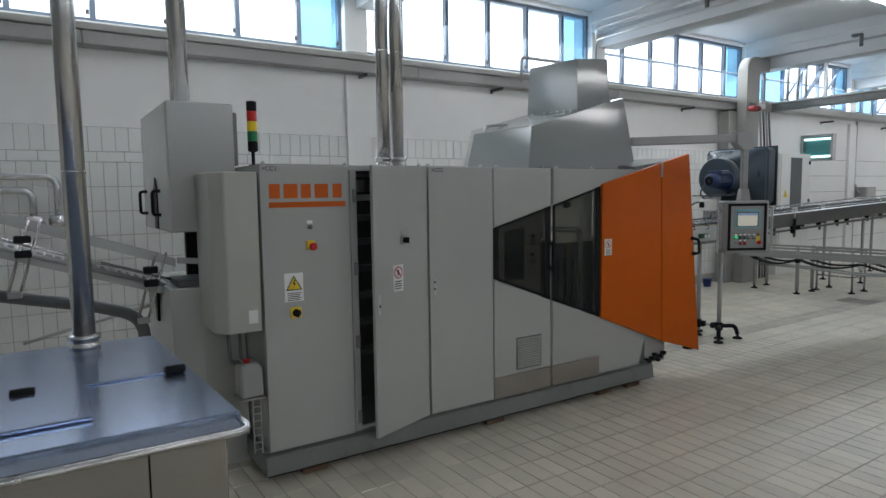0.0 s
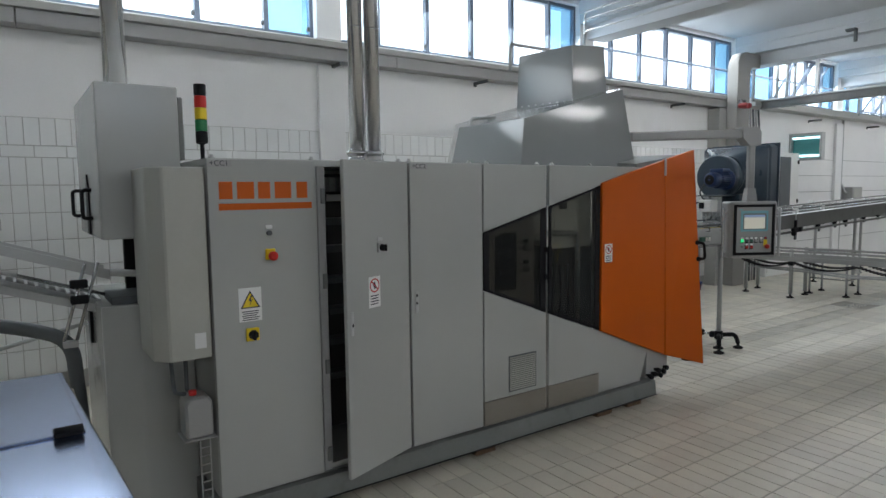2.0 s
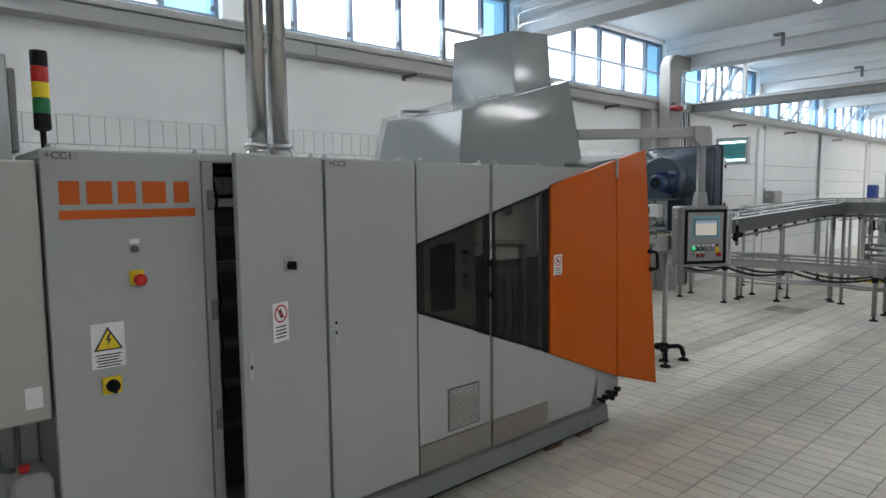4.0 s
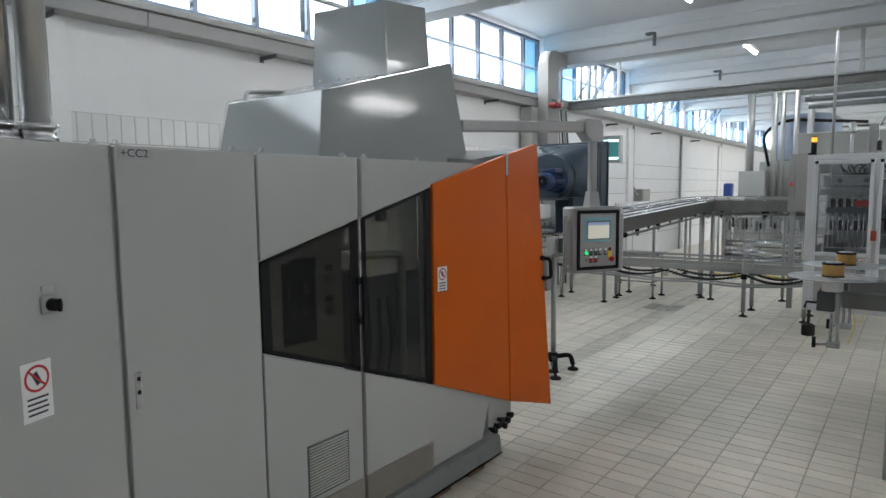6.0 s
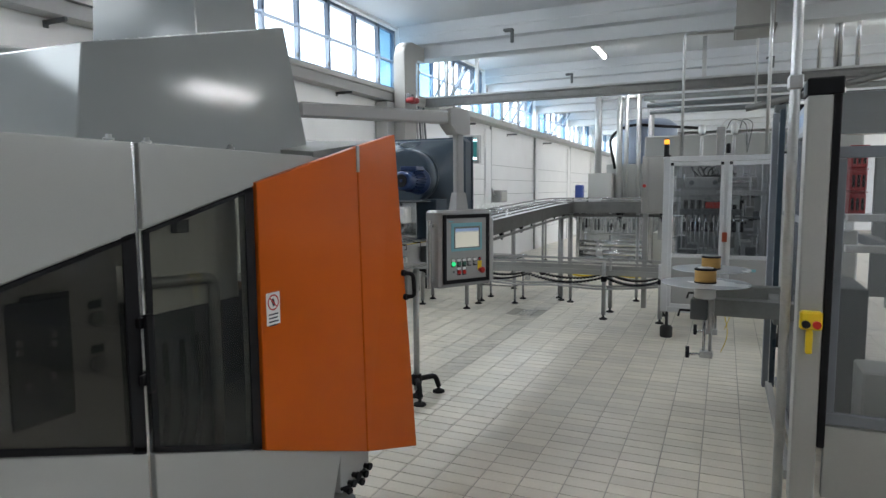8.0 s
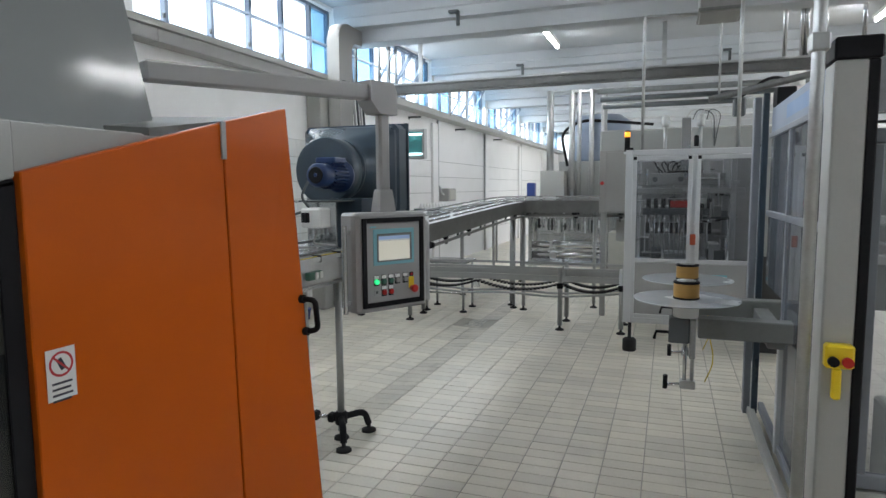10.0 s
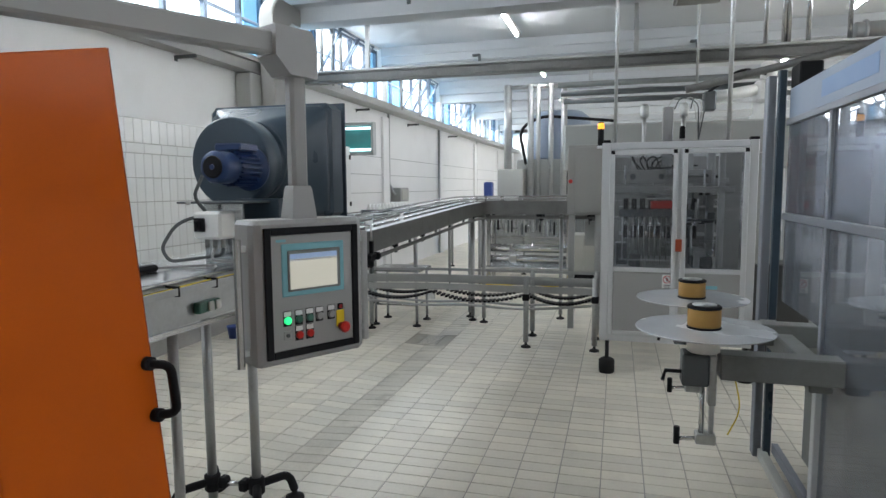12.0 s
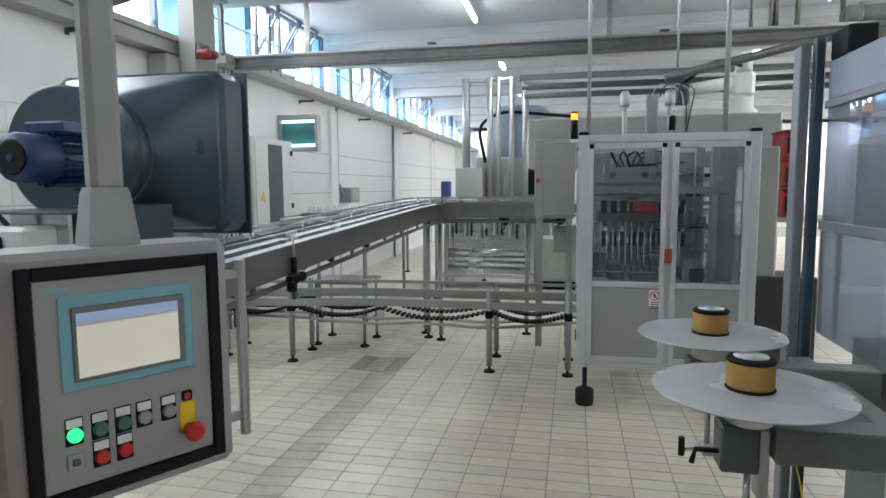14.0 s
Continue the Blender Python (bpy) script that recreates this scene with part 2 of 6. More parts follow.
def prism_bm(points, plane, lo, hi, bevel=0.0, bm=None, m=None):
    """A slab with the outline points in the plane 'xy', 'xz' or 'yz', from lo to hi along the third axis."""
    bm = bm or bmesh.new()
    third = ({0, 1, 2} - {"xyz".index(c) for c in plane}).pop()
    def at(p, h):
        c = [0, 0, 0]
        c["xyz".index(plane[0])], c["xyz".index(plane[1])], c[third] = p[0], p[1], h
        return (m @ Vector(c)) if m else c
    a = [bm.verts.new(at(p, lo)) for p in points]
    b = [bm.verts.new(at(p, hi)) for p in points]
    fs = [bm.faces.new(a), bm.faces.new(b[::-1])]
    for i in range(len(a)):
        j = (i + 1) % len(a)
        fs.append(bm.faces.new((a[i], b[i], b[j], a[j])))
    if bevel:
        bmesh.ops.bevel(bm, geom=list({e for f in fs for e in f.edges}), offset=bevel, segments=1, affect="EDGES", profile=0.5)
    return bm


def hull_bm(pts):
    bm = bmesh.new()
    for p in pts:
        bm.verts.new(p)
    bmesh.ops.convex_hull(bm, input=bm.verts)
    bmesh.ops.dissolve_limit(bm, angle_limit=0.02, verts=bm.verts, edges=bm.edges)
    return bm


def solid_bm(faces):
    """A solid bounded by planes, each through three points; the first point of all lies on the border."""
    pts = [Vector(p) for f in faces for p in f]
    mid = sum(pts, Vector()) / len(pts)
    planes = []
    for a, b, c in faces:
        a, b, c = Vector(a), Vector(b), Vector(c)
        n = (b - a).cross(c - a).normalized()
        if n.dot(mid - a) > 0:
            n = -n
        planes.append((n, n.dot(a)))
    corners = []
    for p, q, r in itertools.combinations(planes, 3):
        d = p[0].dot(q[0].cross(r[0]))
        if abs(d) > 1e-4:
            v = (q[0].cross(r[0]) * p[1] + r[0].cross(p[0]) * q[1] + p[0].cross(q[0]) * r[1]) / d
            if all(n.dot(v) < k + 1e-5 for n, k in planes):
                corners.append(v)
    bm = hull_bm(corners)
    bmesh.ops.bevel(bm, geom=list(bm.edges), offset=0.004, segments=1, affect="EDGES", profile=0.5)
    return bm


def tube_bm(pts, r, seg=12, bm=None, cap=True, closed=False):
    """A round tube along a line of points; r is one radius or one for each point."""
    bm = bm or bmesh.new()
    pts = [Vector(p) for p in pts]
    rs = r if isinstance(r, (list, tuple)) else [r] * len(pts)
    rings, side = [], None
    for i, p in enumerate(pts):
        a, b = pts[max(i - 1, 0)], pts[min(i + 1, len(pts) - 1)]
        d = (b - a).normalized() if (b - a).length > 1e-9 else Vector((0, 0, 1))
        if side is None:
            side = d.orthogonal().normalized()
        side = (side - d * side.dot(d)).normalized()
        up = d.cross(side)
        rings.append([bm.verts.new(p + (side * math.cos(2 * math.pi * k / seg) + up * math.sin(2 * math.pi * k / seg)) * rs[i]) for k in range(seg)])
    for a, b in zip(rings, rings[1:]):
        for k in range(seg):
            bm.faces.new((a[k], a[(k + 1) % seg], b[(k + 1) % seg], b[k]))
    if cap:
        bm.faces.new(rings[0][::-1])
        bm.faces.new(rings[-1])
    return bm


def smooth_sides(ob):
    """Smooth shading on the narrow faces round a tube, flat on its ends."""
    for p in ob.data.polygons:
        p.use_smooth = len(p.vertices) == 4
    return ob


def tube(name, pts, r, material, parent=None, seg=12, label=""):
    return smooth_sides(part(name, tube_bm(pts, r, seg), material, parent, label))


def bend(points, radius=0.06, n=5):
    """Rounds the corners of a line of points."""
    pts = [Vector(p) for p in points]
    out = [pts[0]]
    for a, b, c in zip(pts, pts[1:], pts[2:]):
        u, v = (a - b), (c - b)
        k = min(radius, u.length * 0.45, v.length * 0.45)
        p, q = b + u.normalized() * k, b + v.normalized() * k
        for i in range(n + 1):
            t = i / n
            out.append(p * (1 - t) ** 2 + b * 2 * t * (1 - t) + q * t ** 2)
    return out + [pts[-1]]


def lathe_bm(profile, at, axis="z", seg=24, bm=None):
    """A turned body from (radius, height) pairs."""
    bm = bm or bmesh.new()
    turn = {"z": Matrix(), "x": Matrix.Rotation(radians(90), 4, "Y"), "y": Matrix.Rotation(radians(-90), 4, "X")}[axis] if isinstance(axis, str) else axis
    rings = []
    for r, h in profile:
        rings.append([bm.verts.new(Vector(at) + turn @ Vector((max(r, 1e-4) * math.cos(2 * math.pi * k / seg), max(r, 1e-4) * math.sin(2 * math.pi * k / seg), h))) for k in range(seg)])
    for a, b in zip(rings, rings[1:]):
        for k in range(seg):
            bm.faces.new((a[k], a[(k + 1) % seg], b[(k + 1) % seg], b[k]))
    bm.faces.new(rings[0][::-1])
    bm.faces.new(rings[-1])
    return bm


def lathe(name, profile, at, material, parent=None, axis="z", seg=24, label=""):
    return smooth_sides(part(name, lathe_bm(profile, at, axis, seg), material, parent, label))


def letters(name, text, size, m, material, parent=None):
    """Raised print: the text as a mesh, its baseline's start at the pose m."""
    cu = bpy.data.curves.new(name, "FONT")
    cu.body, cu.size, cu.extrude = text, size, 0.0004
    ob = bpy.data.objects.new(name, cu)
    scene.collection.objects.link(ob)
    me = bpy.data.meshes.new_from_object(ob.evaluated_get(bpy.context.evaluated_depsgraph_get()))
    bpy.data.objects.remove(ob)
    bm = bmesh.new()
    bm.from_mesh(me)
    bmesh.ops.transform(bm, matrix=m, verts=bm.verts)
    return part(name, bm, material, parent)


def facing(x, y, z, turn=0):
    """A pose whose x runs to the right and whose y runs up on an upright face that looks along -y, turned about z."""
    return pose(x, y, z, 90, 0, turn)


# ---- the hall ----
def structure(ob, label, category):
    return tagged(ob, label, category, "", "structure")


structure(box("floor", (X0, X1), (Y0, WALL_Y + 0.1), (-0.25, -0.03), M_FGROUT, bevel=0), "tiled hall floor with dark joints", "floor")
structure(part("floor_gutter", prism_bm([(4.20, -0.029), (4.825, -0.029), (4.825, -0.0035), (4.616, -0.0135), (4.41, -0.0035), (4.20, -0.0035)], "yz", 5.6, X1), M_FGROUT), "shallow gutter in the tiled floor", "gutter")
structure(box("floor_bed", (X0, 5.599), (4.2005, 4.8245), (-0.029, -0.0035), M_FGROUT, bevel=0), "grey joint bed between the floor tiles", "floor")
for a, b in ((Y0, 4.20), (4.825, WALL_Y)):
    structure(box("floor_bed", (X0, X1), (a, b), (-0.029, -0.0035), M_FGROUT, bevel=0), "grey joint bed between the floor tiles", "floor")
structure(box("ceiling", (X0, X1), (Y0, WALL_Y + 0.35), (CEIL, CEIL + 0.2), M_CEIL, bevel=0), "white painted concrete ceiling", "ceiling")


def window_wall(name, y, out, label, paint):
    """A wall with a band of windows; out is +1 where the outside lies towards +y."""
    w = thing(name, (0, y, 0), label, "wall", kind="structure")
    lo, hi = sorted((y, y + 0.3 * out))
    box("wall_below", (X0, X1), (lo, hi), (-0.02, SILL), paint, w, 0)
    box("wall_above", (X0, X1), (lo, hi), (HEAD, CEIL), paint, w, 0)
    for p in PILS:
        box("pilaster", (p - 0.124, p + 0.124), sorted((y - 0.03 * out, y + 0.3 * out)), (SILL, CEIL - 0.002), M_WALL, w, 0.004)
    return w


window_wall("wall_north", WALL_Y, 1, "white painted wall below a high band of windows", M_WALL)
window_wall("wall_south", Y0, -1, "unseen plain wall with high windows, greyed to dim reflections", M_WALLS)
structure(box("wall_west", (X0 - 0.2, X0), (Y0 - 0.3, WALL_Y + 0.3), (0, CEIL), M_WALLS, bevel=0), "unseen plain end wall, greyed to dim reflections", "wall")
structure(box("wall_east", (X1, X1 + 0.2), (Y0 - 0.3, WALL_Y + 0.3), (0, CEIL), M_WALL, bevel=0), "plain white painted end wall", "wall")
for p in PILS:
    if p > 3.5:
        structure(box("pilaster_trim", (p - 0.13, p + 0.13), (WALL_Y - 0.05, WALL_Y - 0.001), (0, SILL - 0.24), M_WALL), "shallow white painted wall pilaster", "pilaster")
for p in PILS:
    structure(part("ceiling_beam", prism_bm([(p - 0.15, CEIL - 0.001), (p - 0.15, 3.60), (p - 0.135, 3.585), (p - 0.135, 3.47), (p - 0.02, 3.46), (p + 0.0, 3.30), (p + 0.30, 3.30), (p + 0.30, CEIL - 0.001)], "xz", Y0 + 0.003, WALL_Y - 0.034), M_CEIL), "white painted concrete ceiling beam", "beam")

# outside light beyond the frosted panes
structure(box("backdrop", (X0, X1), (WALL_Y + 1.2, WALL_Y + 1.25), (1.5, 6.0), M_OUT, bevel=0), "bright overcast sky outside the windows", "sky")
structure(box("backdrop", (X0, X1), (Y0 - 1.25, Y0 - 1.2), (1.5, 6.0), M_OUT, bevel=0), "bright overcast sky outside the windows", "sky")


def window(name, x0, x1, y, lights, transom, opened=False):
    w = thing(name, (x0, y, SILL), "steel-framed high window with frosted panes", "window", "high windows", "structure")
    f, d = 0.022, (y + 0.06, y + 0.11)
    box("window_frame", (x0, x1), d, (SILL, SILL + 0.04), M_FRAMEBLUE, w)
    box("window_frame", (x0, x1), d, (HEAD - 0.04, HEAD), M_FRAMEBLUE, w)
    end = 0.137 * (x1 - x0)
    xs = [x0 + f / 2] + [x0 + end + (x1 - x0 - 2 * end) * k / (lights - 2) for k in range(lights - 1)] + [x1 - f / 2]
    for k, x in enumerate(xs):
        box("mullion", (x - f, x + f), (d[0] - 0.012, d[1]), (SILL + 0.002, HEAD - 0.002), M_FRAMEBLUE, w)
    mid = (SILL + HEAD) / 2 - 0.02
    if transom:
        box("transom", (x0, x1), (d[0] - 0.006, d[1] - 0.01), (mid - 0.013, mid + 0.013), M_FRAMEBLUE, w)
    for k in range(lights):
        a, b = xs[k] + f, xs[k + 1] - f
        if opened and k in (2, 3):
            continue
        p = box("pane", (a, b), (y + 0.08, y + 0.086), (SILL + 0.04, HEAD - 0.04), M_FROSTBLUE if k == lights - 1 or (opened and k in (0, 1)) else M_FROST, w, 0)
        p.visible_shadow = False
        box("latch", (b - 0.03, b - 0.005), (y + 0.035, y + 0.06), (SILL + 0.06, SILL + 0.10), M_DKGREY, w, 0.004)
    if opened:
        # a bottom-hung sash leaning into the room
        for k in (2, 3):
            a, b = xs[k] + f, xs[k + 1] - f
            m = Matrix.Translation((0, y + 0.06, SILL + 0.05)) @ Matrix.Rotation(radians(32), 4, "X") @ Matrix.Translation((0, -y - 0.06, -SILL - 0.05))
            s = part("sash", box_bm((a, b), (y + 0.045, y + 0.075), (SILL + 0.05, SILL + 0.08), 0.002, m), M_FRAMEBLUE, w, "open sash")
            for q in ((a, a + 0.025), (b - 0.025, b)):
                part("sash_stile", box_bm(q, (y + 0.045, y + 0.075), (SILL + 0.05, HEAD - 0.06), 0.002, m), M_FRAMEBLUE, s)
            part("sash_rail", box_bm((a, b), (y + 0.045, y + 0.075), (HEAD - 0.09, HEAD - 0.06), 0.002, m), M_FRAMEBLUE, s)
            g = part("sash_pane", box_bm((a, b), (y + 0.058, y + 0.063), (SILL + 0.07, HEAD - 0.07), 0, m), M_FROST, s)
            g.visible_shadow = False
    return w


for k in range(len(PILS) - 1):
    window("window_%d" % (k + 1), PILS[k] + 0.125, PILS[k + 1] - 0.125, WALL_Y, 6, k >= 3, k in (4, 5, 6))
    # unseen south windows, added in front of the fill lamps
    window("window_%d" % (k + 11), PILS[k] + 0.15, PILS[k + 1] - 0.15, Y0 - 0.17, 6, False)

# the sill ledge with its cable duct under the windows
structure(part("window_ledge", prism_bm([(WALL_Y - 0.001, SILL - 0.02), (WALL_Y - 0.20, SILL - 0.06), (WALL_Y - 0.20, SILL - 0.11), (WALL_Y - 0.001, SILL - 0.11)], "yz", X0, 10.72), M_COLUMN), "grey painted sloping ledge under the windows", "ledge")
structure(part("window_ledge", prism_bm([(WALL_Y - 0.001, SILL - 0.02), (WALL_Y - 0.24, SILL - 0.06), (WALL_Y - 0.24, SILL - 0.16), (WALL_Y - 0.001, SILL - 0.16)], "yz", 10.98, X1), M_COLUMN), "grey painted sloping ledge under the windows", "ledge")
duct = thing("cable_duct", (X0, WALL_Y - 0.2, SILL - 0.2), "white sheet-metal cable duct under the window ledge", "cable duct", kind="structure")
for x in range(5):
    box("duct_length", (X0 + x * 3.04, X0 + x * 3.04 + 3.035), (WALL_Y - 0.17, WALL_Y - 0.003), (SILL - 0.22, SILL - 0.115), M_PANEL, duct, 0.004)


def bracket(x):
    b = thing("wall_bracket", (x, WALL_Y - 0.2, SILL - 0.28), "small dark steel bracket under the ledge", "bracket", "ledge brackets")
    box("arm", (x - 0.012, x + 0.012), (WALL_Y - 0.22, WALL_Y - 0.001), (SILL - 0.265, SILL - 0.235), M_DKGREY, b)
    box("plate", (x - 0.02, x + 0.02), (WALL_Y - 0.012, WALL_Y - 0.001), (SILL - 0.285, SILL - 0.235), M_DKGREY, b)


for x in (4.0, 5.7, 9.2, 13.2, 15.6, 18.5):
    bracket(x)

# column with a rounded grey duct that turns along the beam
col = thing("corner_column", (10.85, WALL_Y - 0.15, 0), "grey painted column with a duct bending along the beam", "column", kind="structure")
box("shaft", (10.08, 10.66), (WALL_Y - 0.20, WALL_Y - 0.012), (0, SILL - 0.24), M_COLUMN, col, 0.01)


def elbow_outline(r_out, r_in, n=9):
    """Upright duct that turns over towards the beam, seen from the hall."""
    out = [(10.25, 0.0)]
    for k in range(n):
        a = math.pi / 2 * k / (n - 1)
        out.append((10.25 + r_out * (1 - math.cos(a)), 3.44 - r_out + r_out * math.sin(a)))
    out += [(10.86, 3.44), (10.86, 3.24)]
    for k in range(n):
        a = math.pi / 2 * (1 - k / (n - 1))
        out.append((10.58 + r_in * (1 - math.cos(a)), 3.24 - r_in + r_in * math.sin(a)))
    return out + [(10.58, 0.0)]


part("duct_bend", prism_bm(elbow_outline(0.22, 0.07), "xz", WALL_Y - 0.37, WALL_Y - 0.21, 0.012), M_ECAB, col)

# white glazed tiles on the lower wall: backing of joints, tiles come last
TILE_TOP = 2.035
structure(box("tile_backing", (X0, 10.5), (WALL_Y - 0.010, WALL_Y - 0.002), (0, TILE_TOP), M_GROUT, bevel=0), "dark joints of the wall tiles", "wall")


# ---- grey moulding machine with cabinets ----
FY, TOP = 3.94, 1.612
machine = thing("moulding_machine", (3.6, 4.6, 0), "large light grey bottle moulding machine with open cabinet door", "machine")
box("body", (4.04, 5.02), (FY + 0.40, 5.45), (0.15, 1.10), M_GREY, machine, 0.006)
box("roof", (4.04, 5.02), (FY + 0.034, 5.45), (TOP - 0.03, TOP - 0.006), M_GREY, machine, 0.003)
for y in (FY + 0.40, 5.40):
    box("corner_post", (4.94, 5.0), (y, y + 0.05), (1.102, TOP - 0.032), M_GREY, machine)
box("body", (3.57, 4.04), (FY + 0.36, 5.45), (0.15, TOP - 0.012), M_GREY, machine, 0.006)
# open fronted cabinets
box("cabinet_back", (2.14, 3.56), (4.42, 4.45), (0.15, TOP - 0.004), M_GREY, machine)
box("cabinet_top", (2.13, 3.57), (FY + 0.024, 4.45), (TOP - 0.03, TOP), M_GREY, machine)
box("cabinet_floor", (2.13, 3.57), (FY + 0.024, 4.42), (0.15, 0.18), M_GREY, machine)
for x, n in ((2.125, "side_panel"), (2.611, "post"), (3.075, "post"), (3.545, "post")):
    box(n, (x, x + 0.03), (FY + 0.024, 4.42), (0.18, TOP - 0.03), M_GREY, machine)
# plate coloured near-black for the shade behind the open door
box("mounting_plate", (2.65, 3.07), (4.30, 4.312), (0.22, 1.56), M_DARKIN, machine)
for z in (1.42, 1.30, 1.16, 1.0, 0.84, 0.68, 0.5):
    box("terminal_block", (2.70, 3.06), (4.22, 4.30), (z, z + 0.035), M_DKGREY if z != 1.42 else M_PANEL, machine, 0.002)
for k in range(9):
    box("breaker", (2.705 + k * 0.038, 2.738 + k * 0.038), (4.20, 4.29), (1.47, 1.54), M_PANEL if k % 3 else M_DKGREY, machine)
for k in range(5):
    z = 0.55 + 0.19 * k
    tube("wire", bend([(2.69, 4.19, z), (2.72, 4.1, z + 0.12), (2.70, 4.12, z + 0.26)], 0.05), 0.005, M_BLACK, machine, 6)


def leaf(name, outline, y0, y1, material, parent=machine, label=""):
    return part(name, prism_bm(outline, "xz", y0, y1, 0.003), material, parent, label)


d1 = leaf("cabinet_door", [(2.125, 0.155), (2.597, 0.155), (2.597, TOP - 0.004), (2.125, TOP - 0.004)], FY, FY + 0.022, M_GREY)
leaf("door_frame", [(2.601, 0.16), (2.641, 0.16), (2.641, TOP - 0.03), (2.601, TOP - 0.03)], FY + 0.003, FY + 0.022, M_PANEL, label="light grey cabinet frame strip")
for z in (1.45, 1.06, 0.66, 0.24):
    box("hinge", (2.616, 2.638), (FY - 0.008, FY + 0.003), (z - 0.035, z + 0.035), M_BASE, d1, 0.003)
# brand mark as plain orange shapes
for k, (a, b) in enumerate(((0, .055), (.074, .146), (.163, .216), (.236, .310), (.335, .385))):
    box("mark", (2.163 + a + 0.006, 2.163 + b + 0.006), (FY - 0.0015, FY), (1.442, 1.514), M_ORANGE, d1, 0)
box("mark_bar", (2.166, 2.573), (FY - 0.0015, FY), (1.396, 1.424), M_ORANGE, d1, 0)
box("name_plate", (2.130, 2.225), (FY - 0.002, FY), (1.575, 1.602), M_PANEL, d1, 0)
letters("plate_text", "+CC1", 0.031, facing(2.135, FY - 0.0024, 1.580), M_INK, d1)


def warning_sign(parent, x, y, z, turn=0):
    m = pose(x, y, z, 0, 0, turn)
    s = part("warning_sticker", box_bm((0, 0.098), (-0.0015, 0), (-0.145, 0), 0, m), M_LABEL, parent, "white sticker with a yellow triangle")
    part("triangle", prism_bm([(0.006, -0.088), (0.092, -0.088), (0.049, -0.012)], "xz", -0.0022, -0.0016, 0, m=m), M_INK, s)
    part("triangle_field", prism_bm([(0.015, -0.083), (0.083, -0.083), (0.049, -0.022)], "xz", -0.0028, -0.0023, 0, m=m), M_YELLOW, s)
    part("bolt", prism_bm([(0.052, -0.034), (0.041, -0.056), (0.050, -0.055), (0.045, -0.075), (0.059, -0.051), (0.050, -0.052), (0.058, -0.034)], "xz", -0.0034, -0.0029, 0, m=m), M_INK, s)
    for k in range(5):
        part("text_line", box_bm((0.012 + 0.004 * (k % 2), 0.086 - 0.005 * (k % 3)), (-0.0022, -0.0016), (-0.104 - 0.009 * k, -0.100 - 0.009 * k), 0, m), M_INK, s)


def ring_bm(r0, r1, y, m, seg=24):
    bm = bmesh.new()
    a = [bm.verts.new(m @ Vector((r0 * math.cos(2 * math.pi * k / seg), y, r0 * math.sin(2 * math.pi * k / seg)))) for k in range(seg)]
    b = [bm.verts.new(m @ Vector((r1 * math.cos(2 * math.pi * k / seg), y, r1 * math.sin(2 * math.pi * k / seg)))) for k in range(seg)]
    for k in range(seg):
        bm.faces.new((a[k], a[(k + 1) % seg], b[(k + 1) % seg], b[k]))
    return bm


def ban_sign(parent, x, y, z, turn=0, w=0.072, h=0.15):
    m = pose(x, y, z, 0, 0, turn)
    s = part("ban_sticker", box_bm((0, w), (-0.0015, 0), (-h, 0), 0, m), M_LABEL, parent, "white sticker with a red ban sign")
    c = m @ Matrix.Translation((w / 2, 0, -w * 0.52))
    part("ban_ring", ring_bm(w * 0.34, w * 0.42, -0.0022, c), M_SIGNRED, s)
    part("ban_bar", box_bm((-w * 0.36, w * 0.36), (-0.0026, -0.0022), (-w * 0.035, w * 0.035), 0, c @ Matrix.Rotation(radians(45), 4, "Y")), M_SIGNRED, s)
    part("figure", box_bm((-w * 0.10, w * 0.10), (-0.0021, -0.0017), (-w * 0.2, w * 0.2), 0, c @ Matrix.Rotation(radians(-25), 4, "Y")), M_INK, s)
    for k in range(4):
        part("text_line", box_bm((w * 0.15, w * 0.85 - 0.004 * (k % 2)), (-0.0022, -0.0016), (-w - 0.012 - 0.013 * k, -w - 0.007 - 0.013 * k), 0, m), M_INK, s)


def rotary(parent, x, y, z, turn, plate, knob, size=0.05):
    m = pose(x, y, z, 0, 0, turn)
    p = part("switch_plate", box_bm((-size / 2, size / 2), (-0.012, 0), (-size / 2, size / 2), 0.003, m), plate, parent)
    part("knob", lathe_bm([(size * 0.36, 0), (size * 0.34, 0.018), (size * 0.30, 0.022)], m @ Vector((0, -0.012, 0)), m.to_3x3().to_4x4() @ Matrix.Rotation(radians(90), 4, "X"), 16), knob, p)
    part("knob_grip", box_bm((-size * 0.1, size * 0.1), (-0.045, -0.033), (-size * 0.36, size * 0.36), 0.003, m), knob, p)


warning_sign(d1, 2.230, FY, 1.064)
rotary(d1, 2.283, FY, 0.862, 0, M_YELLOW, M_BLACK, 0.056)
es = box("stop_plate", (2.352, 2.396), (FY - 0.010, FY), (1.178, 1.226), M_YELLOW, d1, 0.004)
part("stop_button", lathe_bm([(0.010, 0), (0.012, 0.018), (0.020, 0.02), (0.020, 0.030), (0.012, 0.036)], (2.376, FY - 0.01, 1.196), Matrix.Rotation(radians(90), 4, "X"), 18), M_RED, es)
box("small_plate", (2.357, 2.387), (FY - 0.004, FY), (1.312, 1.328), M_LABEL, d1, 0)
lathe("key_switch", [(0.011, 0), (0.011, 0.015)], (2.372, FY, 1.294), M_DKGREY, d1, Matrix.Rotation(radians(90), 4, "X"), 14)

